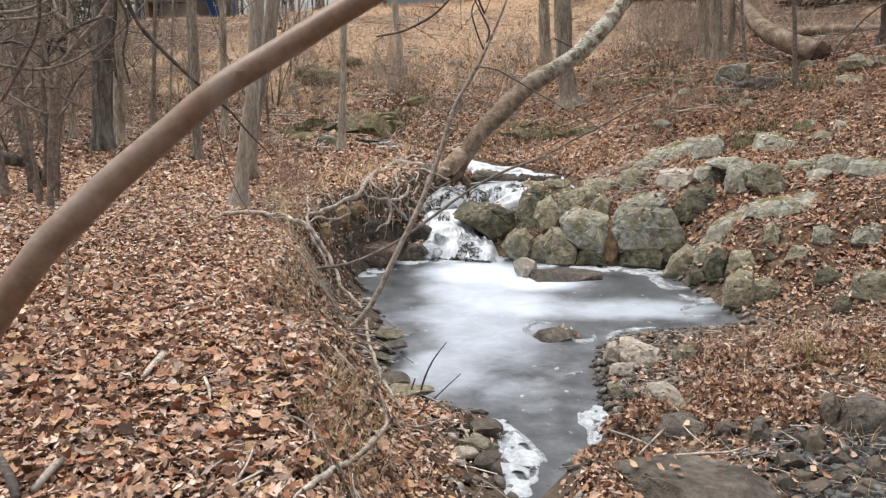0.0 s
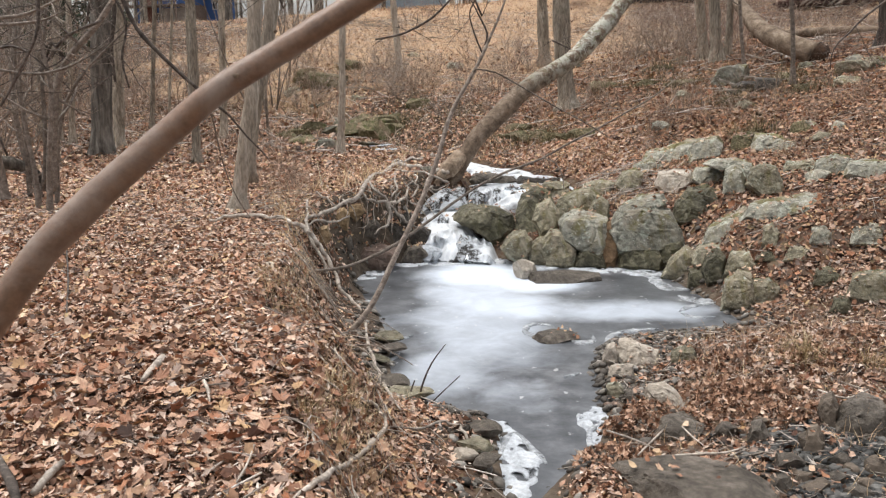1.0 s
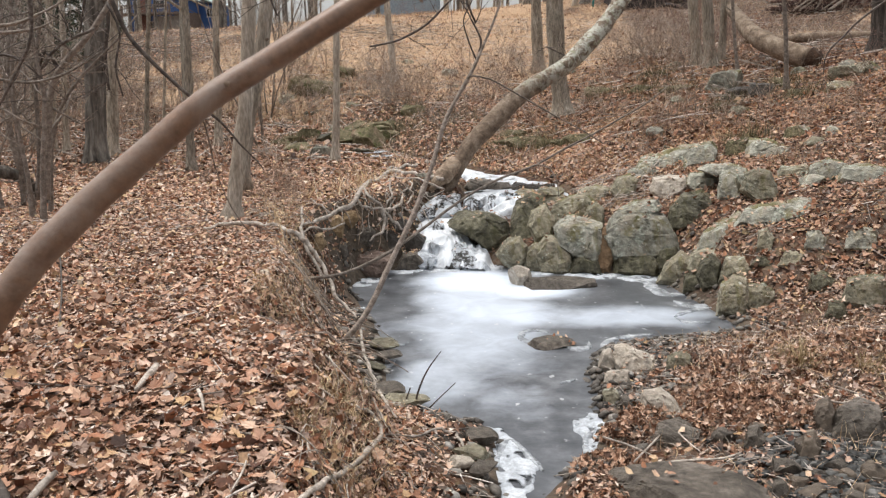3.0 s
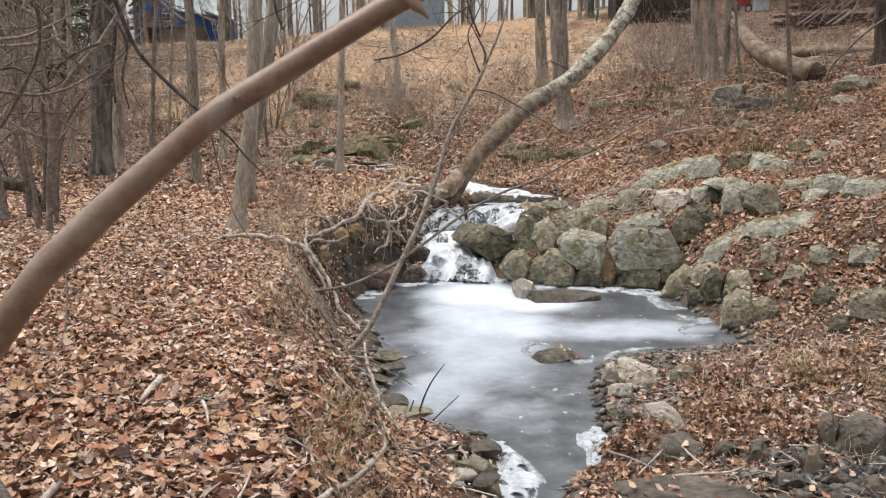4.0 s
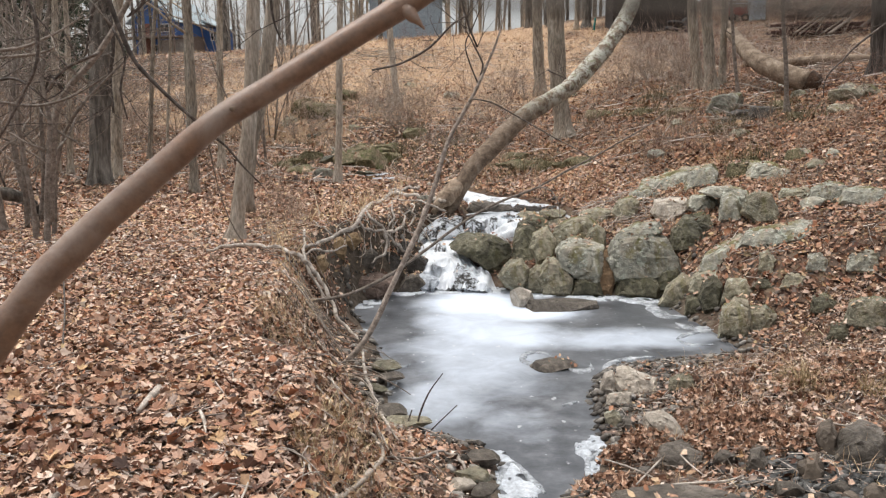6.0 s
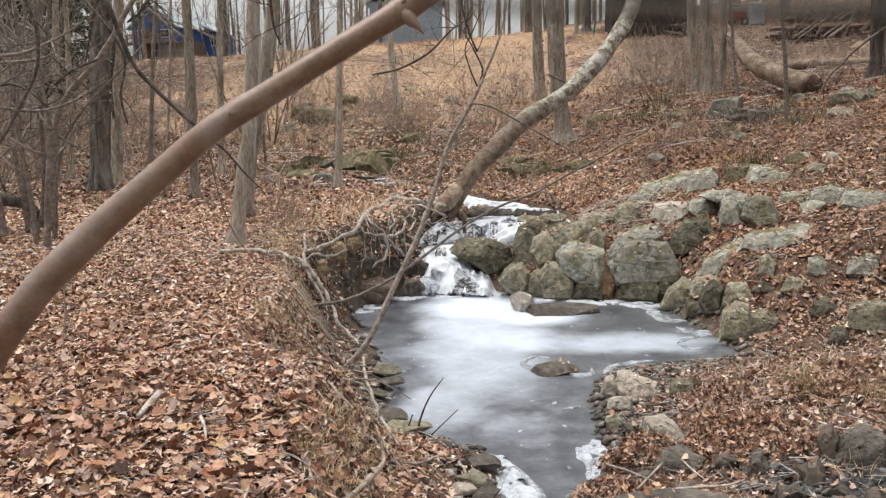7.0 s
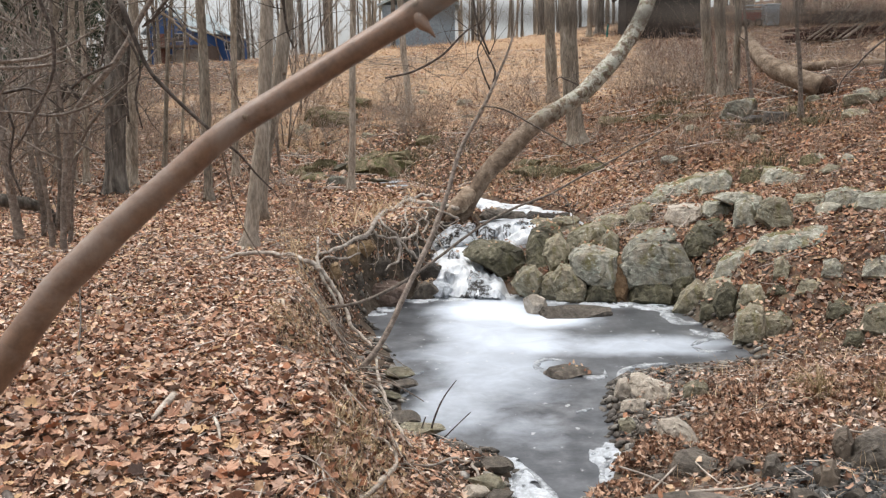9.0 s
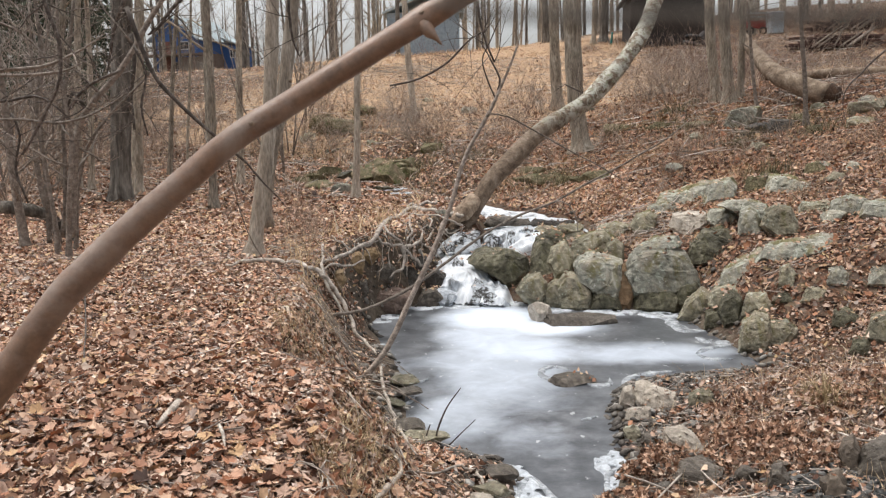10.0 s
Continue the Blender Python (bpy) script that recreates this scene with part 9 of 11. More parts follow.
copy_thing(GREY_SHRUBS[0], pose(6.21, 25.04, 2.82, 0, 0, 310) @ Matrix.Scale(1.20, 4))
copy_thing(GREY_SHRUBS[1], pose(6.81, 23.25, 2.78, 0, 0, 17) @ Matrix.Scale(1.20, 4))
copy_thing(GREY_SHRUBS[2], pose(-3.71, 23.80, 1.42, 0, 0, 84) @ Matrix.Scale(0.90, 4))
copy_thing(GREY_SHRUBS[0], pose(-2.49, 24.04, 1.78, 0, 0, 151) @ Matrix.Scale(0.80, 4))
copy_thing(GREY_SHRUBS[1], pose(3.30, 14.41, 1.11, 0, 0, 218) @ Matrix.Scale(0.35, 4))
# tangled branches that reach in from the thicket
forked_branch("thicket_branch", [(-4.539, 8.300, 2.947, 0.0223), (-4.320, 8.300, 2.959, 0.0196), (-3.911, 8.300, 2.990, 0.0169), (-3.716, 8.300, 3.055, 0.0143), (-3.492, 8.300, 3.156, 0.0095), (-3.294, 8.300, 3.283, 0.0047)],
              M_TWIG, "thin crooked bare branch reaching out of the thicket", "branches of the thicket", 351)
forked_branch("thicket_branch", [(-4.595, 8.500, 2.935, 0.0177), (-4.262, 8.500, 2.919, 0.0175), (-3.928, 8.500, 2.936, 0.0147), (-3.730, 8.500, 2.976, 0.0097), (-3.586, 8.500, 3.049, 0.0048)],
              M_TWIG, "thin crooked bare branch reaching out of the thicket", "branches of the thicket", 352)
forked_branch("thicket_branch", [(-3.548, 7.600, 3.604, 0.0178), (-3.481, 7.600, 3.368, 0.0176), (-3.415, 7.600, 3.153, 0.0175), (-3.437, 7.600, 2.841, 0.0153), (-3.533, 7.600, 2.648, 0.0154), (-3.679, 7.600, 2.405, 0.0133), (-3.825, 7.600, 2.184, 0.0089)],
              M_DARKTWIG, "thin crooked bare branch reaching out of the thicket", "branches of the thicket", 353)
forked_branch("thicket_branch", [(-3.068, 9.600, 3.869, 0.0267), (-3.325, 9.600, 3.517, 0.0294), (-3.479, 9.600, 3.267, 0.0322), (-3.720, 9.600, 2.950, 0.0351), (-3.991, 9.600, 2.678, 0.0354), (-4.171, 9.600, 2.403, 0.0384), (-4.259, 9.600, 1.935, 0.0413), (-4.347, 9.600, 1.170, 0.0445)],
              M_TWIG, "thin crooked bare branch reaching out of the thicket", "branches of the thicket", 354)
forked_branch("thicket_branch", [(-4.784, 8.800, 2.669, 0.0158), (-4.493, 8.800, 2.688, 0.0155), (-4.259, 8.800, 2.729, 0.0154), (-4.092, 8.800, 2.659, 0.0127), (-3.941, 8.800, 2.521, 0.0076)],
              M_DARKTWIG, "thin crooked bare branch reaching out of the thicket", "branches of the thicket", 355)
forked_branch("thicket_branch", [(-4.419, 8.100, 2.500, 0.0121), (-4.046, 8.100, 2.494, 0.0142), (-3.729, 8.100, 2.458, 0.0140), (-3.459, 8.100, 2.507, 0.0115), (-3.238, 8.100, 2.608, 0.0092), (-3.027, 8.100, 2.740, 0.0045)],
              M_TWIG, "thin crooked bare branch reaching out of the thicket", "branches of the thicket", 356)
forked_branch("thicket_branch", [(-4.005, 9.400, 2.616, 0.0214), (-4.116, 9.400, 2.768, 0.0161), (-4.190, 9.400, 2.619, 0.0108)],
              M_DARKTWIG, "thin crooked bare branch reaching out of the thicket", "branches of the thicket", 357)
forked_branch("thicket_branch", [(-3.539, 9.300, 2.994, 0.0157), (-3.883, 9.300, 2.852, 0.0159), (-4.079, 9.300, 2.676, 0.0133), (-4.136, 9.300, 2.581, 0.0080)],
              M_DARKTWIG, "thin crooked bare branch reaching out of the thicket", "branches of the thicket", 358)
forked_branch("thicket_branch", [(-3.284, 9.000, 3.232, 0.0151), (-3.175, 9.000, 2.946, 0.0125), (-3.246, 9.000, 2.603, 0.0125), (-3.195, 9.000, 2.312, 0.0075)],
              M_DARKTWIG, "thin crooked bare branch reaching out of the thicket", "branches of the thicket", 359)
forked_branch("thicket_branch", [(-4.433, 8.600, 3.435, 0.0127), (-4.220, 8.600, 3.324, 0.0126), (-4.067, 8.600, 3.160, 0.0100), (-4.021, 8.600, 3.050, 0.0050)],
              M_TWIG, "thin crooked bare branch reaching out of the thicket", "branches of the thicket", 360)
forked_branch("thicket_branch", [(-4.198, 8.200, 2.559, 0.0121), (-4.136, 8.200, 2.346, 0.0120), (-4.204, 8.200, 2.025, 0.0121), (-4.113, 8.200, 1.698, 0.0097)],
              M_DARKTWIG, "thin crooked bare branch reaching out of the thicket", "branches of the thicket", 361)
forked_branch("thicket_branch", [(-2.526, 8.400, 3.645, 0.0186), (-2.697, 8.400, 3.492, 0.0163), (-2.815, 8.400, 3.337, 0.0140), (-2.917, 8.400, 3.276, 0.0094)],
              M_DARKTWIG, "thin crooked bare branch reaching out of the thicket", "branches of the thicket", 362)
forked_branch("thicket_branch", [(-4.380, 10.200, 3.847, 0.0205), (-4.444, 10.200, 3.467, 0.0205), (-4.527, 10.200, 3.019, 0.0205), (-4.616, 10.200, 2.432, 0.0235), (-4.650, 10.200, 1.700, 0.0265), (-4.729, 10.200, 1.088, 0.0297)],
              M_TWIG, "thin crooked bare branch reaching out of the thicket", "branches of the thicket", 363)
forked_branch("thicket_branch", [(-5.023, 10.600, 3.973, 0.0217), (-4.999, 10.600, 3.311, 0.0246), (-5.106, 10.600, 2.571, 0.0277), (-5.068, 10.600, 1.881, 0.0308), (-5.091, 10.600, 0.964, 0.0342)],
              M_TWIG, "thin crooked bare branch reaching out of the thicket", "branches of the thicket", 364)
forked_branch("thicket_branch", [(-3.849, 10.500, 3.484, 0.0294), (-3.832, 10.500, 3.154, 0.0264), (-3.901, 10.500, 2.755, 0.0235), (-3.889, 10.500, 2.350, 0.0176)],
              M_DARKTWIG, "thin crooked bare branch reaching out of the thicket", "branches of the thicket", 365)
forked_branch("thicket_branch", [(-3.790, 10.300, 3.913, 0.0232), (-3.946, 10.300, 3.597, 0.0232), (-4.030, 10.300, 3.276, 0.0174), (-4.089, 10.300, 3.016, 0.0087)],
              M_DARKTWIG, "thin crooked bare branch reaching out of the thicket", "branches of the thicket", 366)
forked_branch("thicket_branch", [(-1.672, 9.000, 3.709, 0.0145), (-1.670, 9.000, 3.487, 0.0145), (-1.645, 9.000, 3.262, 0.0120), (-1.582, 9.000, 3.092, 0.0072)],
              M_DARKTWIG, "thin crooked bare branch reaching out of the thicket", "branches of the thicket", 367)
forked_branch("thicket_branch", [(0.190, 6.900, 3.362, 0.0110), (0.211, 6.900, 3.191, 0.0091), (0.262, 6.900, 3.019, 0.0091), (0.319, 6.900, 2.888, 0.0073)],
              M_DARKTWIG, "thin crooked bare branch reaching out of the thicket", "branches of the thicket", 368)
forked_branch("thicket_branch", [(4.630, 10.500, 2.463, 0.0040), (4.628, 10.500, 2.629, 0.0070), (4.699, 10.500, 2.773, 0.0100), (4.825, 10.500, 2.890, 0.0110), (4.949, 10.500, 3.032, 0.0120), (5.169, 10.500, 3.211, 0.0140), (5.547, 10.500, 3.464, 0.0160)],
              M_DARKTWIG, "thin crooked bare branch reaching out of the thicket", "branches of the thicket", 369)
forked_branch("thicket_branch", [(1.996, 16.000, 2.971, 0.0169), (2.408, 16.000, 2.762, 0.0127), (2.358, 16.000, 2.641, 0.0085)],
              M_DARKTWIG, "thin crooked bare branch reaching out of the thicket", "branches of the thicket", 370)
forked_branch("thicket_branch", [(-1.491, 20.000, 3.122, 0.0210), (-0.844, 20.000, 3.263, 0.0262), (-0.197, 20.000, 3.606, 0.0262), (0.320, 20.000, 4.097, 0.0210), (0.729, 20.000, 4.339, 0.0158)],
              M_DARKTWIG, "thin crooked bare branch reaching out of the thicket", "branches of the thicket", 371)
stick_heap(-1.85, 40.52, 46, 1.3, 3.0, 5, "grey dead stick in a brush heap on the hillside")
stick_heap(5.93, 17.09, 16, 0.35, 0.8, 6, "pale dead stick beside a slab of rock")
stick_heap(9.24, 20.01, 24, 1.2, 2.2, 7, "grey dead stick on the upper slope")
copy_thing(SHRUBS[0], pose(13.15, 44.62, 5.55, 0, 0, 0) @ Matrix.Scale(1.60, 4))
copy_thing(SHRUBS[2], pose(14.94, 46.75, 5.97, 0, 0, 67) @ Matrix.Scale(1.60, 4))
copy_thing(SHRUBS[4], pose(14.49, 41.96, 5.21, 0, 0, 134) @ Matrix.Scale(1.28, 4))
copy_thing(SHRUBS[1], pose(18.16, 48.30, 6.49, 0, 0, 201) @ Matrix.Scale(1.76, 4))
copy_thing(SHRUBS[3], pose(17.06, 42.47, 5.60, 0, 0, 268) @ Matrix.Scale(1.60, 4))
copy_thing(SHRUBS[0], pose(19.81, 46.50, 6.45, 0, 0, 335) @ Matrix.Scale(1.60, 4))
copy_thing(SHRUBS[2], pose(18.65, 41.27, 5.47, 0, 0, 42) @ Matrix.Scale(1.76, 4))
copy_thing(SHRUBS[4], pose(20.84, 44.03, 6.07, 0, 0, 109) @ Matrix.Scale(1.60, 4))
copy_thing(SHRUBS[1], pose(21.98, 56.72, 8.05, 0, 0, 176) @ Matrix.Scale(1.92, 4))
copy_thing(SHRUBS[3], pose(24.03, 54.92, 8.00, 0, 0, 243) @ Matrix.Scale(1.92, 4))
copy_thing(SHRUBS[0], pose(24.14, 50.78, 7.39, 0, 0, 310) @ Matrix.Scale(1.92, 4))
copy_thing(SHRUBS[2], pose(18.15, 54.75, 7.57, 0, 0, 17) @ Matrix.Scale(1.76, 4))
copy_thing(SHRUBS[4], pose(9.99, 53.44, 6.58, 0, 0, 84) @ Matrix.Scale(1.28, 4))
copy_thing(SHRUBS[1], pose(9.86, 61.09, 7.57, 0, 0, 151) @ Matrix.Scale(1.28, 4))
bare_tree("tree", [(16.360, 49.279, 6.484, 0.2394), (16.347, 49.279, 8.297, 0.2162), (16.224, 49.279, 12.799, 0.1702), (15.789, 49.279, 20.481, 0.0756)],
          M_BARK, "grey-barked bare tree at the top of the slope", 140, first=0.5, limbs=4, reach=2)
bare_tree("tree", [(20.458, 52.740, 7.430, 0.3263), (20.427, 52.740, 9.361, 0.2947), (20.287, 52.740, 13.469, 0.2315), (19.748, 52.740, 21.685, 0.1026)],
          M_DARKBARK, "grey-barked bare tree at the top of the slope", 141, first=0.5, limbs=4, reach=2)
bare_tree("tree", [(23.080, 55.097, 7.960, 0.2413), (23.038, 55.097, 9.973, 0.2179), (22.888, 55.097, 13.929, 0.1710), (22.282, 55.097, 22.508, 0.0757)],
          M_BARK, "grey-barked bare tree at the top of the slope", 142, first=0.5, limbs=4, reach=2)
bare_tree("tree", [(8.900, 53.407, 6.527, 0.2808), (8.939, 53.407, 8.502, 0.2536), (8.928, 53.407, 13.815, 0.2003), (8.676, 53.407, 22.157, 0.0893)],
          M_DARKBARK, "grey-barked bare tree at the top of the slope", 143, first=0.5, limbs=4, reach=2)
bare_tree("tree", [(8.033, 51.738, 6.315, 0.1509), (8.075, 51.738, 8.229, 0.1362), (8.072, 51.738, 13.472, 0.1076), (7.843, 51.738, 21.554, 0.0480)],
          M_BARK, "grey-barked bare tree at the top of the slope", 144, first=0.5, limbs=4, reach=2)
# pale chips of bark below the log
rock(7.77, 21.00, 2.80, 0.17, 0.10, 0.08, -13, 196, M_CREAM, label="pale chip of fallen bark under a log", name="bark_chip", group="chips of bark", level=2)
rock(7.72, 20.52, 2.74, 0.17, 0.10, 0.08, -16, 197, M_CREAM, label="pale chip of fallen bark under a log", name="bark_chip", group="chips of bark", level=2)
rock(7.68, 20.04, 2.70, 0.17, 0.10, 0.08, -19, 198, M_CREAM, label="pale chip of fallen bark under a log", name="bark_chip", group="chips of bark", level=2)
rock(7.62, 19.51, 2.65, 0.16, 0.10, 0.08, -22, 199, M_CREAM, label="pale chip of fallen bark under a log", name="bark_chip", group="chips of bark", level=2)
rock(7.63, 19.28, 2.63, 0.16, 0.10, 0.08, -25, 200, M_CREAM, label="pale chip of fallen bark under a log", name="bark_chip", group="chips of bark", level=2)
rock(7.57, 18.30, 2.53, 0.15, 0.09, 0.07, 22, 201, M_CREAM, label="pale chip of fallen bark under a log", name="bark_chip", group="chips of bark", level=2)
rock(7.68, 18.20, 2.55, 0.15, 0.09, 0.07, 19, 202, M_CREAM, label="pale chip of fallen bark under a log", name="bark_chip", group="chips of bark", level=2)
rock(7.84, 21.69, 2.86, 0.18, 0.11, 0.08, 16, 203, M_CREAM, label="pale chip of fallen bark under a log", name="bark_chip", group="chips of bark", level=2)
rock(-1.92, 18.06, 0.99, 0.58, 0.53, 0.38, 13, 204, M_GREENMOSS, label="dark mossy rock beside the upper creek")
rock(-1.45, 21.43, 0.74, 0.75, 0.67, 0.59, 10, 205, M_GREENMOSS, label="dark mossy rock beside the upper creek")
rock(-0.92, 20.54, 0.67, 0.58, 0.52, 0.36, 7, 206, M_DAMP, label="dark mossy rock beside the upper creek")
rock(-2.31, 18.37, 1.05, 0.47, 0.42, 0.27, 4, 207, M_DAMP, label="dark mossy rock beside the upper creek")
rock(-1.43, 17.04, 0.92, 0.43, 0.39, 0.18, 1, 208, M_DAMP, label="dark mossy rock beside the upper creek")
rock(-0.64, 19.98, 0.67, 0.56, 0.50, 0.28, -2, 209, M_DAMP, label="dark mossy rock beside the upper creek")
rock(-2.77, 19.09, 1.13, 0.54, 0.49, 0.24, -5, 210, M_GREENMOSS, label="dark mossy rock beside the upper creek")
rock(0.55, 18.47, 0.73, 0.47, 0.42, 0.23, -8, 211, M_DAMP, label="dark mossy rock beside the upper creek")
rock(0.07, 19.15, 0.76, 0.40, 0.36, 0.21, -11, 212, M_DAMP, label="dark mossy rock beside the upper creek")
rock(1.61, 18.25, 1.01, 0.64, 0.58, 0.35, -14, 213, M_GREENMOSS, label="dark mossy rock beside the upper creek")
rock(1.99, 17.41, 1.00, 0.49, 0.44, 0.28, -17, 214, M_GREENMOSS, label="dark mossy rock beside the upper creek")
rock(1.01, 18.04, 0.78, 0.51, 0.46, 0.22, -20, 215, M_DAMP, label="dark mossy rock beside the upper creek")
# small stones of the hillside
rock(-2.35, 23.87, 1.64, 0.22, 0.20, 0.16, 6, 223, M_ROCK, label="small mossy stone in the leaves of the hillside", group="stones of the hillside", level=2)
rock(-0.73, 22.77, 1.52, 0.38, 0.34, 0.24, 3, 224, M_DAMP, label="small mossy stone in the leaves of the hillside", group="stones of the hillside", level=2)
rock(-2.25, 16.98, 0.80, 0.43, 0.39, 0.37, 0, 225, M_PALE, label="small mossy stone in the leaves of the hillside", group="stones of the hillside", level=2)
rock(-2.21, 19.28, 1.02, 0.42, 0.38, 0.37, -3, 226, M_ROCK, label="small mossy stone in the leaves of the hillside", group="stones of the hillside", level=2)
rock(-1.31, 21.47, 0.88, 0.39, 0.35, 0.22, -6, 227, M_DAMP, label="small mossy stone in the leaves of the hillside", group="stones of the hillside", level=2)
rock(-0.03, 19.43, 0.74, 0.39, 0.35, 0.24, -9, 228, M_PALE, label="small mossy stone in the leaves of the hillside", group="stones of the hillside", level=2)
rock(-0.22, 19.74, 0.73, 0.38, 0.34, 0.25, -12, 229, M_ROCK, label="small mossy stone in the leaves of the hillside", group="stones of the hillside", level=2)
rock(-3.36, 23.86, 1.32, 0.51, 0.46, 0.27, -15, 230, M_DAMP, label="small mossy stone in the leaves of the hillside", group="stones of the hillside", level=2)
rock(-2.39, 19.94, 1.18, 0.34, 0.31, 0.22, -18, 231, M_PALE, label="small mossy stone in the leaves of the hillside", group="stones of the hillside", level=2)
rock(-2.26, 23.66, 1.50, 0.42, 0.38, 0.28, -21, 232, M_ROCK, label="small mossy stone in the leaves of the hillside", group="stones of the hillside", level=2)
rock(1.07, 17.56, 0.67, 0.29, 0.26, 0.21, -24, 233, M_DAMP, label="small mossy stone in the leaves of the hillside", group="stones of the hillside", level=2)
rock(7.50, 17.40, 2.41, 0.15, 0.14, 0.10, 23, 234, M_PALE, label="small mossy stone in the leaves of the hillside", group="stones of the hillside", level=2)
rock(4.72, 13.78, 1.35, 0.20, 0.18, 0.13, 20, 235, M_ROCK, label="small mossy stone in the leaves of the hillside", group="stones of the hillside", level=2)
rock(-1.37, 22.16, 1.19, 0.21, 0.19, 0.18, 17, 236, M_DAMP, label="small mossy stone in the leaves of the hillside", group="stones of the hillside", level=2)
rock(4.71, 10.78, 0.96, 0.31, 0.28, 0.28, 14, 237, M_PALE, label="small mossy stone in the leaves of the hillside", group="stones of the hillside", level=2)
rock(-4.25, 24.96, 1.51, 0.56, 0.51, 0.50, 11, 238, M_ROCK, label="small mossy stone in the leaves of the hillside", group="stones of the hillside", level=2)
rock(1.51, 15.25, 0.39, 0.37, 0.33, 0.30, 8, 239, M_DAMP, label="small mossy stone in the leaves of the hillside", group="stones of the hillside", level=2)
rock(0.45, 26.09, 1.99, 0.36, 0.32, 0.22, 5, 240, M_PALE, label="small mossy stone in the leaves of the hillside", group="stones of the hillside", level=2)
rock(1.21, 15.27, 0.43, 0.28, 0.25, 0.12, 2, 241, M_ROCK, label="small mossy stone in the leaves of the hillside", group="stones of the hillside", level=2)
rock(-4.03, 26.64, 2.00, 0.49, 0.44, 0.35, -1, 242, M_DAMP, label="small mossy stone in the leaves of the hillside", group="stones of the hillside", level=2)
rock(0.43, 28.36, 2.25, 0.56, 0.51, 0.42, -4, 243, M_PALE, label="small mossy stone in the leaves of the hillside", group="stones of the hillside", level=2)
rock(-1.16, 28.52, 2.54, 0.22, 0.20, 0.14, -7, 244, M_ROCK, label="small mossy stone in the leaves of the hillside", group="stones of the hillside", level=2)
rock(5.71, 20.59, 2.24, 0.17, 0.15, 0.13, -10, 245, M_DAMP, label="small mossy stone in the leaves of the hillside", group="stones of the hillside", level=2)
rock(-0.18, 13.40, 0.60, 0.19, 0.17, 0.13, -13, 246, M_PALE, label="small mossy stone in the leaves of the hillside", group="stones of the hillside", level=2)
rock(5.46, 15.80, 1.60, 0.41, 0.37, 0.30, -16, 247, M_ROCK, label="small mossy stone in the leaves of the hillside", group="stones of the hillside", level=2)
rock(-0.39, 22.01, 1.37, 0.20, 0.18, 0.14, -19, 248, M_DAMP, label="small mossy stone in the leaves of the hillside", group="stones of the hillside", level=2)
rock(-0.18, 13.61, 0.74, 0.38, 0.34, 0.26, -22, 249, M_PALE, label="small mossy stone in the leaves of the hillside", group="stones of the hillside", level=2)
rock(-4.04, 25.12, 1.79, 0.29, 0.26, 0.18, -25, 250, M_ROCK, label="small mossy stone in the leaves of the hillside", group="stones of the hillside", level=2)
rock(-0.35, 13.91, 0.82, 0.19, 0.17, 0.09, 22, 251, M_DAMP, label="small mossy stone in the leaves of the hillside", group="stones of the hillside", level=2)
rock(5.84, 12.87, 1.46, 0.37, 0.34, 0.25, 19, 252, M_PALE, label="small mossy stone in the leaves of the hillside", group="stones of the hillside", level=2)
rock(5.45, 12.50, 1.31, 0.33, 0.30, 0.27, 16, 253, M_ROCK, label="small mossy stone in the leaves of the hillside", group="stones of the hillside", level=2)
rock(3.97, 25.91, 2.35, 0.26, 0.23, 0.25, 13, 254, M_DAMP, label="small mossy stone in the leaves of the hillside", group="stones of the hillside", level=2)
rock(4.79, 10.90, 1.05, 0.22, 0.20, 0.16, 10, 255, M_PALE, label="small mossy stone in the leaves of the hillside", group="stones of the hillside", level=2)
rock(4.89, 13.36, 1.27, 0.35, 0.31, 0.25, 7, 256, M_ROCK, label="small mossy stone in the leaves of the hillside", group="stones of the hillside", level=2)
rock(3.85, 14.42, 1.11, 0.22, 0.20, 0.20, 4, 257, M_DAMP, label="small mossy stone in the leaves of the hillside", group="stones of the hillside", level=2)
rock(8.01, 17.20, 2.35, 0.37, 0.33, 0.37, 1, 258, M_PALE, label="small mossy stone in the leaves of the hillside", group="stones of the hillside", level=2)
rock(6.25, 23.10, 2.51, 0.43, 0.39, 0.27, -2, 259, M_ROCK, label="small mossy stone in the leaves of the hillside", group="stones of the hillside", level=2)
rock(5.73, 11.87, 1.43, 0.15, 0.13, 0.08, -5, 260, M_DAMP, label="small mossy stone in the leaves of the hillside", group="stones of the hillside", level=2)
rock(3.91, 15.51, 1.23, 0.36, 0.32, 0.33, -8, 261, M_PALE, label="small mossy stone in the leaves of the hillside", group="stones of the hillside", level=2)
rock(-1.03, 30.92, 2.72, 0.55, 0.50, 0.32, -11, 262, M_ROCK, label="small mossy stone in the leaves of the hillside", group="stones of the hillside", level=2)
rock(7.35, 17.84, 2.27, 0.34, 0.31, 0.32, -14, 263, M_DAMP, label="small mossy stone in the leaves of the hillside", group="stones of the hillside", level=2)
rock(5.58, 13.33, 1.48, 0.35, 0.32, 0.21, -17, 264, M_PALE, label="small mossy stone in the leaves of the hillside", group="stones of the hillside", level=2)
rock(4.92, 17.87, 1.68, 0.40, 0.36, 0.35, -20, 265, M_ROCK, label="small mossy stone in the leaves of the hillside", group="stones of the hillside", level=2)
rock(2.54, 18.17, 1.27, 0.18, 0.16, 0.09, -23, 266, M_DAMP, label="small mossy stone in the leaves of the hillside", group="stones of the hillside", level=2)
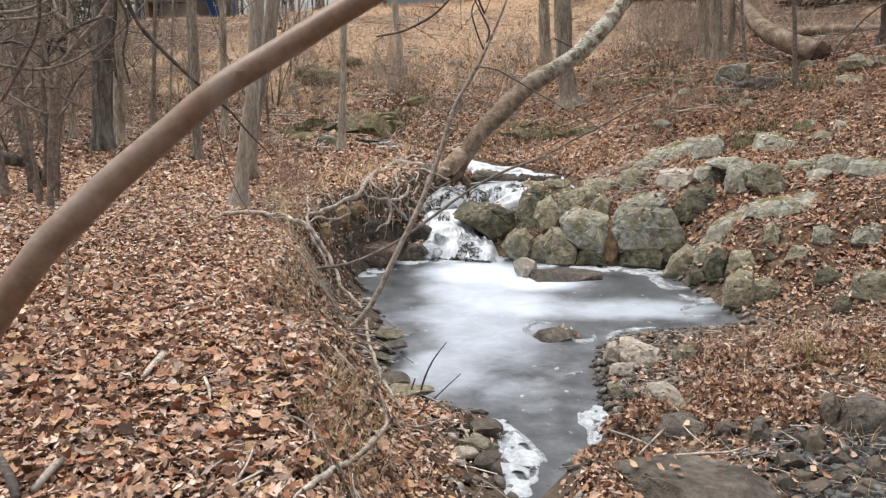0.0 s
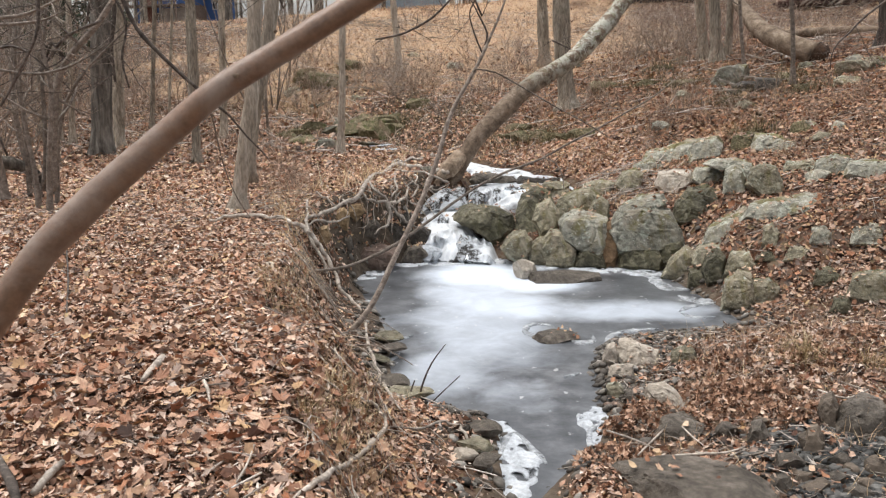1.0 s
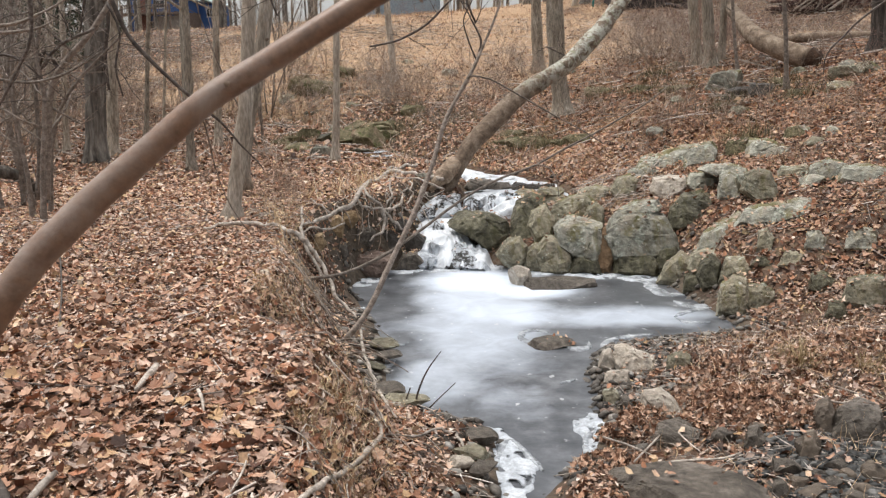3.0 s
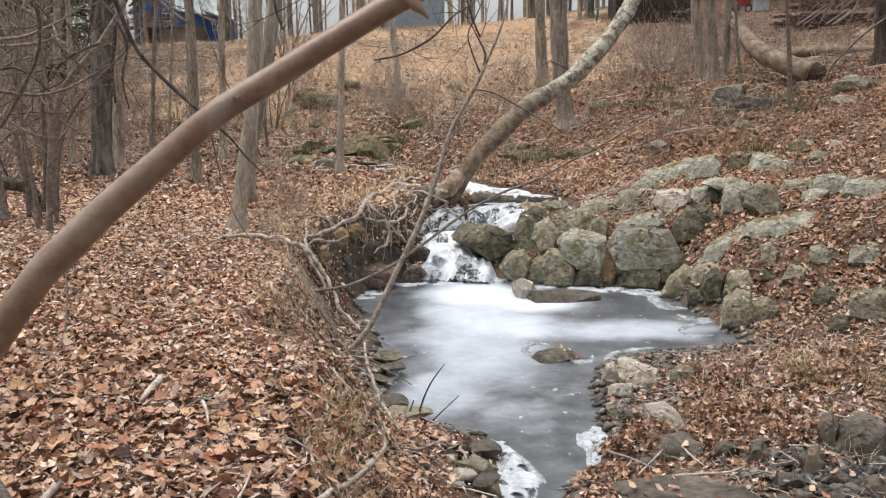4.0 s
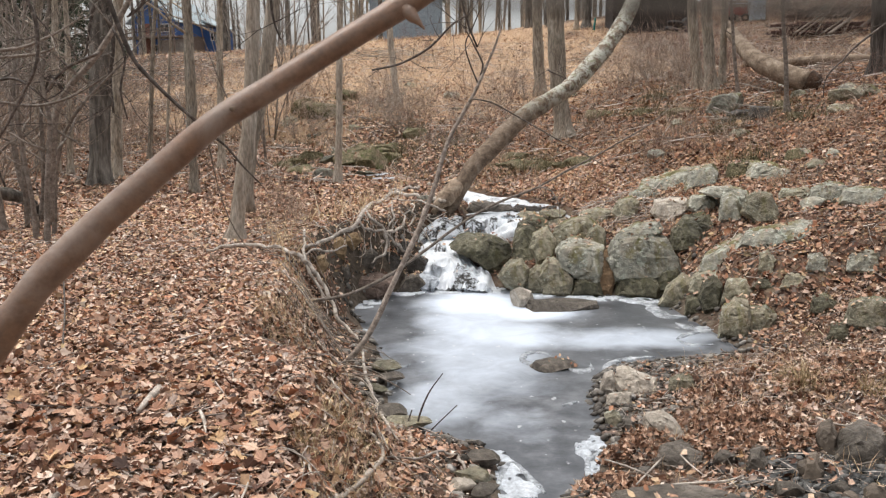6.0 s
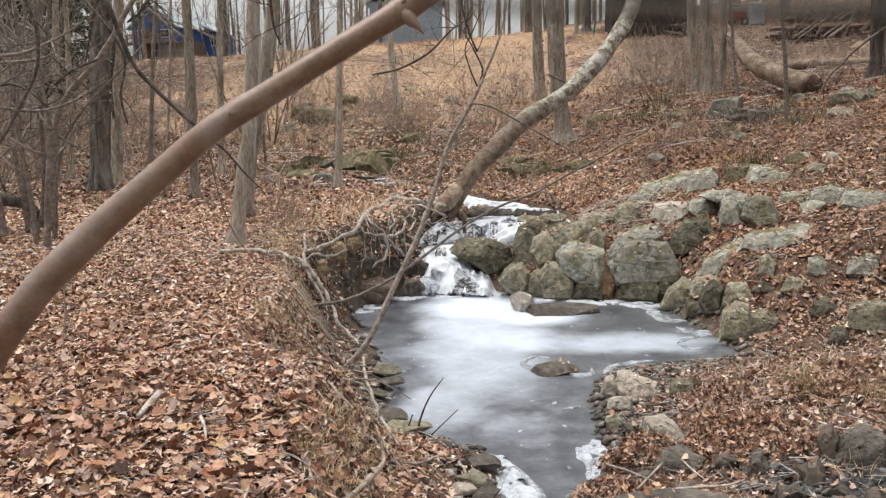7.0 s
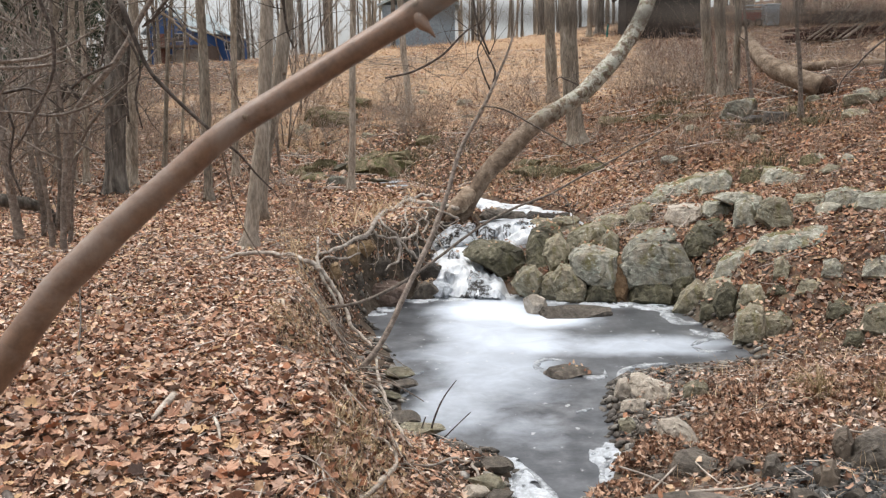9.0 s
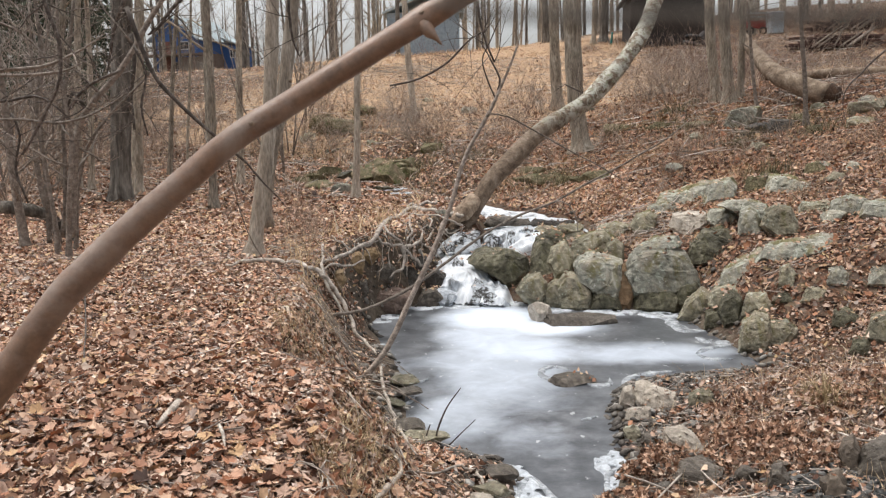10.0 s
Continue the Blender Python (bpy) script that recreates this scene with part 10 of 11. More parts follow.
tube_thing("root", [(-0.564, 13.112, 0.929, 0.0096), (-0.495, 12.614, 0.934, 0.0079), (-0.456, 12.474, 0.931, 0.0066), (-0.394, 12.485, 0.886, 0.0056), (-0.378, 12.449, 0.811, 0.0048), (-0.338, 12.424, 0.693, 0.0043)],
           M_LOG, "bleached tangled root hanging from the undercut bank", "root", sides=6, step=0.05, rough=0.4, group='roots of the bank')
tube_thing("root", [(-0.420, 12.465, 0.886, 0.0119), (-0.513, 12.200, 0.858, 0.0099), (-0.578, 11.462, 0.858, 0.0079), (-0.634, 11.181, 0.758, 0.0066), (-0.646, 11.008, 0.598, 0.0055), (-0.644, 10.871, 0.424, 0.0047)],
           M_OLDWOOD, "bleached tangled root hanging from the undercut bank", "root", sides=6, step=0.05, rough=0.4, group='roots of the bank')
tube_thing("root", [(-0.887, 12.996, 0.945, 0.0132), (-0.901, 12.996, 0.945, 0.0112), (-0.874, 12.896, 0.945, 0.0094), (-0.881, 12.636, 0.943, 0.0079), (-0.892, 12.577, 0.944, 0.0067), (-0.866, 11.884, 0.970, 0.0053)],
           M_OLDWOOD, "bleached tangled root hanging from the undercut bank", "root", sides=6, step=0.05, rough=0.4, group='roots of the bank')
tube_thing("root", [(-1.357, 12.955, 0.943, 0.0113), (-1.164, 11.645, 0.971, 0.0087), (-1.075, 10.789, 0.975, 0.0068), (-1.020, 10.724, 0.859, 0.0058), (-0.975, 10.697, 0.728, 0.0049), (-0.931, 10.648, 0.596, 0.0042)],
           M_LOG, "bleached tangled root hanging from the undercut bank", "root", sides=6, step=0.05, rough=0.4, group='roots of the bank')
tube_thing("root", [(-0.280, 12.593, 0.648, 0.0076), (-0.206, 12.686, 0.522, 0.0065), (-0.147, 12.490, 0.443, 0.0054), (-0.078, 12.234, 0.365, 0.0045), (-0.064, 11.565, 0.313, 0.0040), (-0.084, 11.319, 0.188, 0.0040)],
           M_OLDWOOD, "bleached tangled root hanging from the undercut bank", "root", sides=6, step=0.05, rough=0.4, group='roots of the bank')
tube_thing("root", [(-1.126, 11.405, 0.966, 0.0059), (-1.145, 11.008, 0.973, 0.0048), (-1.210, 10.669, 0.975, 0.0040), (-1.256, 10.522, 0.939, 0.0037), (-1.249, 10.424, 0.854, 0.0036), (-1.242, 10.308, 0.776, 0.0036)],
           M_OLDWOOD, "bleached tangled root hanging from the undercut bank", "root", sides=6, step=0.05, rough=0.4, group='roots of the bank')
tube_thing("root", [(-0.440, 12.293, 0.735, 0.0103), (-0.401, 12.295, 0.650, 0.0088), (-0.374, 12.259, 0.577, 0.0074), (-0.350, 12.159, 0.479, 0.0063), (-0.358, 11.510, 0.521, 0.0050), (-0.327, 11.515, 0.453, 0.0043)],
           M_LOG, "bleached tangled root hanging from the undercut bank", "root", sides=6, step=0.05, rough=0.4, group='roots of the bank')
tube_thing("root", [(-0.496, 11.497, 0.835, 0.0112), (-0.465, 11.477, 0.741, 0.0095), (-0.476, 11.445, 0.685, 0.0081), (-0.449, 11.424, 0.586, 0.0068), (-0.441, 11.402, 0.484, 0.0058), (-0.407, 11.359, 0.374, 0.0049)],
           M_OLDWOOD, "bleached tangled root hanging from the undercut bank", "root", sides=6, step=0.05, rough=0.4, group='roots of the bank')
tube_thing("root", [(-0.979, 10.840, 0.932, 0.0092), (-0.942, 10.801, 0.843, 0.0078), (-0.944, 10.742, 0.754, 0.0066), (-0.927, 10.700, 0.649, 0.0056), (-0.936, 10.645, 0.579, 0.0047), (-0.992, 10.559, 0.553, 0.0040)],
           M_OLDWOOD, "bleached tangled root hanging from the undercut bank", "root", sides=6, step=0.05, rough=0.4, group='roots of the bank')
tube_thing("root", [(-1.186, 11.845, 0.970, 0.0102), (-1.097, 11.766, 0.975, 0.0086), (-1.070, 12.162, 0.961, 0.0075), (-1.037, 12.556, 0.941, 0.0066), (-0.974, 12.778, 0.951, 0.0057), (-0.956, 13.392, 0.936, 0.0051)],
           M_LOG, "bleached tangled root hanging from the undercut bank", "root", sides=6, step=0.05, rough=0.4, group='roots of the bank')
tube_thing("root", [(-1.431, 13.173, 0.937, 0.0105), (-1.387, 13.432, 0.937, 0.0091), (-1.403, 13.712, 0.941, 0.0079), (-1.450, 14.031, 0.940, 0.0069), (-1.461, 14.309, 0.933, 0.0060), (-1.415, 14.510, 0.939, 0.0051)],
           M_OLDWOOD, "bleached tangled root hanging from the undercut bank", "root", sides=6, step=0.05, rough=0.4, group='roots of the bank')
tube_thing("root", [(-0.557, 12.297, 0.941, 0.0067), (-0.654, 12.159, 0.950, 0.0057), (-0.724, 11.766, 0.974, 0.0047), (-0.765, 11.885, 0.971, 0.0041), (-0.778, 12.617, 0.947, 0.0044), (-0.696, 12.776, 0.942, 0.0044)],
           M_OLDWOOD, "bleached tangled root hanging from the undercut bank", "root", sides=6, step=0.05, rough=0.4, group='roots of the bank')
tube_thing("root", [(-0.881, 10.984, 0.956, 0.0089), (-0.812, 10.989, 0.886, 0.0076), (-0.777, 10.947, 0.781, 0.0064), (-0.732, 10.915, 0.633, 0.0055), (-0.719, 10.819, 0.461, 0.0046), (-0.747, 10.692, 0.334, 0.0039)],
           M_LOG, "bleached tangled root hanging from the undercut bank", "root", sides=6, step=0.05, rough=0.4, group='roots of the bank')
tube_thing("root", [(-0.963, 10.838, 0.925, 0.0079), (-1.022, 10.754, 0.904, 0.0067), (-1.081, 10.673, 0.900, 0.0057), (-1.115, 10.654, 0.905, 0.0048), (-1.092, 10.647, 0.868, 0.0041), (-1.062, 10.685, 0.863, 0.0037)],
           M_OLDWOOD, "bleached tangled root hanging from the undercut bank", "root", sides=6, step=0.05, rough=0.4, group='roots of the bank')
tube_thing("root", [(-0.667, 11.425, 0.968, 0.0104), (-0.614, 11.385, 0.871, 0.0088), (-0.617, 11.226, 0.780, 0.0074), (-0.609, 11.163, 0.670, 0.0063), (-0.548, 11.205, 0.591, 0.0054), (-0.545, 11.128, 0.508, 0.0045)],
           M_OLDWOOD, "bleached tangled root hanging from the undercut bank", "root", sides=6, step=0.05, rough=0.4, group='roots of the bank')
tube_thing("root", [(-1.465, 13.412, 0.936, 0.0138), (-1.329, 12.259, 0.951, 0.0107), (-1.263, 11.565, 0.969, 0.0086), (-1.123, 10.749, 0.976, 0.0068), (-1.016, 10.728, 0.877, 0.0058), (-0.941, 10.743, 0.759, 0.0049)],
           M_LOG, "bleached tangled root hanging from the undercut bank", "root", sides=6, step=0.05, rough=0.4, group='roots of the bank')
tube_thing("root", [(-0.969, 13.135, 0.943, 0.0071), (-0.965, 12.320, 0.954, 0.0057), (-0.874, 11.227, 0.974, 0.0044), (-0.845, 10.946, 0.870, 0.0038), (-0.871, 10.818, 0.737, 0.0038), (-0.842, 10.742, 0.567, 0.0038)],
           M_OLDWOOD, "bleached tangled root hanging from the undercut bank", "root", sides=6, step=0.05, rough=0.4, group='roots of the bank')
tube_thing("root", [(-0.140, 13.034, 0.749, 0.0087), (-0.202, 12.907, 0.718, 0.0074), (-0.244, 12.754, 0.655, 0.0062), (-0.312, 12.456, 0.658, 0.0051), (-0.327, 12.387, 0.617, 0.0044), (-0.405, 12.141, 0.582, 0.0042)],
           M_OLDWOOD, "bleached tangled root hanging from the undercut bank", "root", sides=6, step=0.05, rough=0.4, group='roots of the bank')
tube_thing("root", [(-0.492, 12.188, 0.803, 0.0067), (-0.490, 11.497, 0.834, 0.0054), (-0.453, 11.546, 0.783, 0.0046), (-0.385, 12.337, 0.660, 0.0043), (-0.295, 12.421, 0.585, 0.0043), (-0.175, 12.575, 0.468, 0.0044)],
           M_LOG, "bleached tangled root hanging from the undercut bank", "root", sides=6, step=0.05, rough=0.4, group='roots of the bank')
tube_thing("root", [(-0.284, 12.801, 0.780, 0.0107), (-0.140, 12.954, 0.657, 0.0092), (-0.069, 12.996, 0.572, 0.0079), (0.062, 13.067, 0.530, 0.0067), (0.118, 13.019, 0.495, 0.0057), (0.203, 12.902, 0.413, 0.0048)],
           M_OLDWOOD, "bleached tangled root hanging from the undercut bank", "root", sides=6, step=0.05, rough=0.4, group='roots of the bank')
tube_thing("root", [(-0.174, 12.995, 0.755, 0.0123), (-0.137, 13.002, 0.693, 0.0104), (-0.081, 13.039, 0.682, 0.0089), (-0.050, 13.081, 0.690, 0.0076), (0.046, 13.168, 0.727, 0.0065), (0.124, 13.235, 0.758, 0.0055)],
           M_OLDWOOD, "bleached tangled root hanging from the undercut bank", "root", sides=6, step=0.05, rough=0.4, group='roots of the bank')
tube_thing("root", [(-1.172, 11.983, 0.966, 0.0080), (-1.021, 10.988, 0.972, 0.0063), (-0.953, 10.803, 0.854, 0.0052), (-0.947, 10.718, 0.734, 0.0044), (-0.961, 10.605, 0.582, 0.0037), (-0.975, 10.496, 0.444, 0.0037)],
           M_LOG, "bleached tangled root hanging from the undercut bank", "root", sides=6, step=0.05, rough=0.4, group='roots of the bank')
tube_thing("root", [(-0.533, 11.474, 0.822, 0.0119), (-0.431, 11.534, 0.730, 0.0102), (-0.362, 12.273, 0.549, 0.0092), (-0.302, 12.340, 0.488, 0.0079), (-0.236, 12.187, 0.423, 0.0066), (-0.208, 11.902, 0.395, 0.0055)],
           M_OLDWOOD, "bleached tangled root hanging from the undercut bank", "root", sides=6, step=0.05, rough=0.4, group='roots of the bank')
tube_thing("root", [(-1.084, 11.845, 0.971, 0.0060), (-0.949, 11.227, 0.974, 0.0048), (-0.890, 10.917, 0.919, 0.0040), (-0.824, 10.941, 0.848, 0.0038), (-0.812, 10.905, 0.769, 0.0038), (-0.813, 10.848, 0.692, 0.0038)],
           M_OLDWOOD, "bleached tangled root hanging from the undercut bank", "root", sides=6, step=0.05, rough=0.4, group='roots of the bank')
tube_thing("root", [(-0.652, 11.267, 0.881, 0.0062), (-0.675, 11.234, 0.912, 0.0052), (-0.657, 11.314, 0.915, 0.0045), (-0.638, 11.419, 0.939, 0.0040), (-0.582, 11.805, 0.969, 0.0041), (-0.519, 12.397, 0.941, 0.0043)],
           M_LOG, "bleached tangled root hanging from the undercut bank", "root", sides=6, step=0.05, rough=0.4, group='roots of the bank')
tube_thing("root", [(-0.655, 13.869, 0.927, 0.0075), (-0.692, 12.458, 0.947, 0.0057), (-0.673, 11.342, 0.950, 0.0044), (-0.657, 11.195, 0.821, 0.0039), (-0.685, 11.031, 0.708, 0.0038), (-0.773, 10.850, 0.608, 0.0038)],
           M_OLDWOOD, "bleached tangled root hanging from the undercut bank", "root", sides=6, step=0.05, rough=0.4, group='roots of the bank')
# mossy mounds of the slope
rock(-3.33, 25.41, 1.63, 1.52, 1.37, 0.80, 24, 267, M_GREENMOSS, label="low mossy mound beside the upper creek", name="mossy_rock", group="mossy mounds of the slope")
rock(-3.96, 25.97, 1.83, 0.85, 0.76, 0.68, 21, 268, M_GREENMOSS, label="low mossy mound beside the upper creek", name="mossy_rock", group="mossy mounds of the slope")
rock(-1.46, 21.64, 0.67, 1.09, 0.98, 0.73, 18, 269, M_GREENMOSS, label="low mossy mound beside the upper creek", name="mossy_rock", group="mossy mounds of the slope")
rock(-1.86, 21.97, 0.84, 0.61, 0.55, 0.55, 15, 270, M_GREENMOSS, label="low mossy mound beside the upper creek", name="mossy_rock", group="mossy mounds of the slope")
rock(-0.97, 21.12, 0.77, 0.59, 0.53, 0.38, 12, 271, M_GREENMOSS, label="low mossy mound beside the upper creek", name="mossy_rock", group="mossy mounds of the slope")
rock(1.78, 17.59, 0.88, 0.89, 0.80, 0.36, 9, 272, M_GREENMOSS, label="low mossy mound beside the upper creek", name="mossy_rock", group="mossy mounds of the slope")
rock(-0.53, 22.38, 1.33, 0.82, 0.74, 0.41, 6, 273, M_GREENMOSS, label="low mossy mound beside the upper creek", name="mossy_rock", group="mossy mounds of the slope")
rock(-2.95, 28.17, 2.22, 0.78, 0.70, 0.56, 3, 274, M_GREENMOSS, label="low mossy mound beside the upper creek", name="mossy_rock", group="mossy mounds of the slope")
rock(-3.00, 18.37, 1.00, 0.43, 0.39, 0.27, 0, 275, M_GREENMOSS, label="low mossy mound beside the upper creek", name="mossy_rock", group="mossy mounds of the slope")
rock(2.02, 16.98, 0.89, 0.55, 0.50, 0.30, -3, 276, M_GREENMOSS, label="low mossy mound beside the upper creek", name="mossy_rock", group="mossy mounds of the slope")
rock(0.39, 20.61, 1.19, 0.57, 0.51, 0.25, -6, 277, M_GREENMOSS, label="low mossy mound beside the upper creek", name="mossy_rock", group="mossy mounds of the slope")
rock(3.94, 21.36, 1.78, 0.71, 0.64, 0.39, -9, 278, M_GREENMOSS, label="low mossy mound on the leafy slope", name="mossy_rock", group="mossy mounds of the slope")
rock(5.47, 21.99, 2.26, 0.53, 0.48, 0.28, -12, 279, M_GREENMOSS, label="low mossy mound on the leafy slope", name="mossy_rock", group="mossy mounds of the slope")
rock(5.31, 19.28, 1.94, 0.84, 0.75, 0.30, -15, 280, M_GREENMOSS, label="low mossy mound on the leafy slope", name="mossy_rock", group="mossy mounds of the slope")
rock(4.74, 20.41, 1.93, 0.59, 0.53, 0.29, -18, 281, M_GREENMOSS, label="low mossy mound on the leafy slope", name="mossy_rock", group="mossy mounds of the slope")
rock(6.72, 17.12, 2.05, 0.60, 0.54, 0.34, -21, 282, M_GREENMOSS, label="low mossy mound on the leafy slope", name="mossy_rock", group="mossy mounds of the slope")
rock(6.54, 15.78, 1.93, 0.48, 0.43, 0.26, -24, 283, M_GREENMOSS, label="low mossy mound on the leafy slope", name="mossy_rock", group="mossy mounds of the slope")
rock(4.85, 13.58, 1.31, 0.41, 0.37, 0.25, 23, 284, M_GREENMOSS, label="low mossy mound on the leafy slope", name="mossy_rock", group="mossy mounds of the slope")
rock(5.44, 16.57, 1.76, 0.49, 0.44, 0.18, 20, 285, M_GREENMOSS, label="low mossy mound on the leafy slope", name="mossy_rock", group="mossy mounds of the slope")
copy_thing(RED_SHRUBS[1], pose(7.14, 31.00, 3.24, 0, 0, 67) @ Matrix.Scale(1.20, 4))
copy_thing(RED_SHRUBS[2], pose(6.95, 27.56, 3.03, 0, 0, 134) @ Matrix.Scale(1.28, 4))
copy_thing(RED_SHRUBS[0], pose(7.63, 27.89, 3.15, 0, 0, 201) @ Matrix.Scale(1.28, 4))
copy_thing(RED_SHRUBS[1], pose(7.15, 24.19, 2.90, 0, 0, 268) @ Matrix.Scale(1.28, 4))
copy_thing(RED_SHRUBS[2], pose(7.57, 23.90, 2.93, 0, 0, 335) @ Matrix.Scale(1.28, 4))
copy_thing(RED_SHRUBS[0], pose(8.63, 25.88, 3.18, 0, 0, 42) @ Matrix.Scale(1.20, 4))
copy_thing(RED_SHRUBS[1], pose(8.24, 23.48, 3.01, 0, 0, 109) @ Matrix.Scale(1.04, 4))
copy_thing(RED_SHRUBS[2], pose(8.74, 34.76, 3.76, 0, 0, 176) @ Matrix.Scale(1.36, 4))
copy_thing(RED_SHRUBS[0], pose(9.85, 34.99, 3.83, 0, 0, 243) @ Matrix.Scale(1.44, 4))
copy_thing(RED_SHRUBS[1], pose(3.91, 15.98, 1.42, 0, 0, 310) @ Matrix.Scale(0.44, 4))
copy_thing(RED_SHRUBS[2], pose(4.42, 15.22, 1.46, 0, 0, 17) @ Matrix.Scale(0.48, 4))
copy_thing(RED_SHRUBS[0], pose(3.93, 15.36, 1.36, 0, 0, 84) @ Matrix.Scale(0.40, 4))
copy_thing(RED_SHRUBS[1], pose(4.69, 15.26, 1.52, 0, 0, 151) @ Matrix.Scale(0.40, 4))
copy_thing(RED_SHRUBS[2], pose(4.69, 22.82, 2.27, 0, 0, 218) @ Matrix.Scale(0.56, 4))
copy_thing(RED_SHRUBS[0], pose(8.09, 18.28, 2.64, 0, 0, 285) @ Matrix.Scale(0.72, 4))
copy_thing(RED_SHRUBS[1], pose(7.57, 16.28, 2.34, 0, 0, 352) @ Matrix.Scale(0.64, 4))
copy_thing(RED_SHRUBS[2], pose(8.36, 17.39, 2.62, 0, 0, 59) @ Matrix.Scale(0.80, 4))
copy_thing(RED_SHRUBS[0], pose(0.61, 25.69, 2.02, 0, 0, 126) @ Matrix.Scale(0.72, 4))
copy_thing(RED_SHRUBS[1], pose(1.01, 24.81, 1.92, 0, 0, 193) @ Matrix.Scale(0.80, 4))
copy_thing(RED_SHRUBS[2], pose(1.49, 25.71, 2.06, 0, 0, 260) @ Matrix.Scale(0.80, 4))
copy_thing(RED_SHRUBS[0], pose(1.74, 24.56, 1.97, 0, 0, 327) @ Matrix.Scale(0.72, 4))
copy_thing(RED_SHRUBS[1], pose(0.30, 27.73, 2.34, 0, 0, 34) @ Matrix.Scale(0.80, 4))
copy_thing(RED_SHRUBS[2], pose(-0.27, 24.83, 1.94, 0, 0, 101) @ Matrix.Scale(0.72, 4))
copy_thing(RED_SHRUBS[0], pose(-0.91, 24.89, 1.95, 0, 0, 168) @ Matrix.Scale(0.72, 4))
copy_thing(RED_SHRUBS[1], pose(2.46, 26.76, 2.31, 0, 0, 235) @ Matrix.Scale(0.88, 4))
copy_thing(RED_SHRUBS[2], pose(3.12, 28.65, 2.66, 0, 0, 302) @ Matrix.Scale(0.96, 4))
copy_thing(RED_SHRUBS[0], pose(-3.72, 25.89, 2.08, 0, 0, 9) @ Matrix.Scale(0.64, 4))
copy_thing(RED_SHRUBS[1], pose(-1.71, 27.60, 2.37, 0, 0, 76) @ Matrix.Scale(0.72, 4))
copy_thing(RED_SHRUBS[2], pose(-0.14, 21.66, 1.36, 0, 0, 143) @ Matrix.Scale(0.48, 4))
copy_thing(RED_SHRUBS[0], pose(-0.81, 44.15, 4.87, 0, 0, 210) @ Matrix.Scale(1.12, 4))
copy_thing(RED_SHRUBS[1], pose(-1.49, 42.07, 4.59, 0, 0, 277) @ Matrix.Scale(1.12, 4))
copy_thing(RED_SHRUBS[2], pose(-0.06, 41.46, 4.45, 0, 0, 344) @ Matrix.Scale(1.04, 4))
copy_thing(RED_SHRUBS[0], pose(16.72, 42.42, 5.58, 0, 0, 0) @ Matrix.Scale(1.30, 4))
copy_thing(RED_SHRUBS[1], pose(19.29, 46.10, 6.40, 0, 0, 67) @ Matrix.Scale(1.60, 4))
copy_thing(RED_SHRUBS[2], pose(20.61, 46.46, 6.55, 0, 0, 134) @ Matrix.Scale(1.70, 4))
copy_thing(RED_SHRUBS[0], pose(21.14, 45.09, 6.28, 0, 0, 201) @ Matrix.Scale(1.60, 4))
copy_thing(RED_SHRUBS[1], pose(18.56, 38.19, 4.98, 0, 0, 268) @ Matrix.Scale(1.30, 4))
copy_thing(RED_SHRUBS[2], pose(19.00, 49.93, 6.90, 0, 0, 335) @ Matrix.Scale(1.40, 4))
copy_thing(RED_SHRUBS[0], pose(17.46, 49.99, 6.63, 0, 0, 42) @ Matrix.Scale(1.30, 4))
copy_thing(RED_SHRUBS[1], pose(17.03, 35.17, 4.14, 0, 0, 109) @ Matrix.Scale(1.00, 4))
ice_plate(-1.27, 17.07, 0.55, 0.50, 10, 77, 1.02)
ice_plate(-1.06, 16.66, 0.40, 0.30, 10, 77, 0.98)


# ---------------------------------------------------------------- loose cover
rs = np.random.RandomState(7)


def on_brink(x, y, z):
    d = np.minimum(pool_distance(x, y), creek_distance(x, y)[0])
    return ramp(0.5, 0.72, d) * (1 - ramp(0.82, 1.08, d + 0.25 * wobble(x, y, 0.4))) * (0.35 + 0.65 * ramp(-0.2, 0.3, wobble(x, y, 0.35, 5.0)))


def leafy(x, y, z):
    lawn, bare = cover_of(x, y)
    shore = pool_distance(x, y)
    near_ice = ramp(0.05, 0.35, shore) * (1 - 0.75 * ramp(1.0, 1.3, x) * (1 - ramp(0.5, 0.9, shore)) * (1 - ramp(7.8, 8.4, y)))
    foot = 1 - 0.7 * (1 - ramp(0.35, 0.6, shore)) * (1 - ramp(0.2, 0.6, x)) * (1 - ramp(8.6, 9.6, y))
    brink = on_brink(x, y, z) * (1 - ramp(0.6, 1.0, x)) * (1 - ramp(8.0, 9.5, y))
    cobbles = ramp(1.8, 2.3, x) * (1 - ramp(3.2, 3.8, x)) * (1 - ramp(4.6, 5.1, y))
    return np.clip(1 - 0.85 * lawn - 0.55 * bare, 0.05, 1) * (1 - 0.75 * cobbles) * (0.25 + 0.75 * near_ice) * (1 - 0.2 * brink) * foot


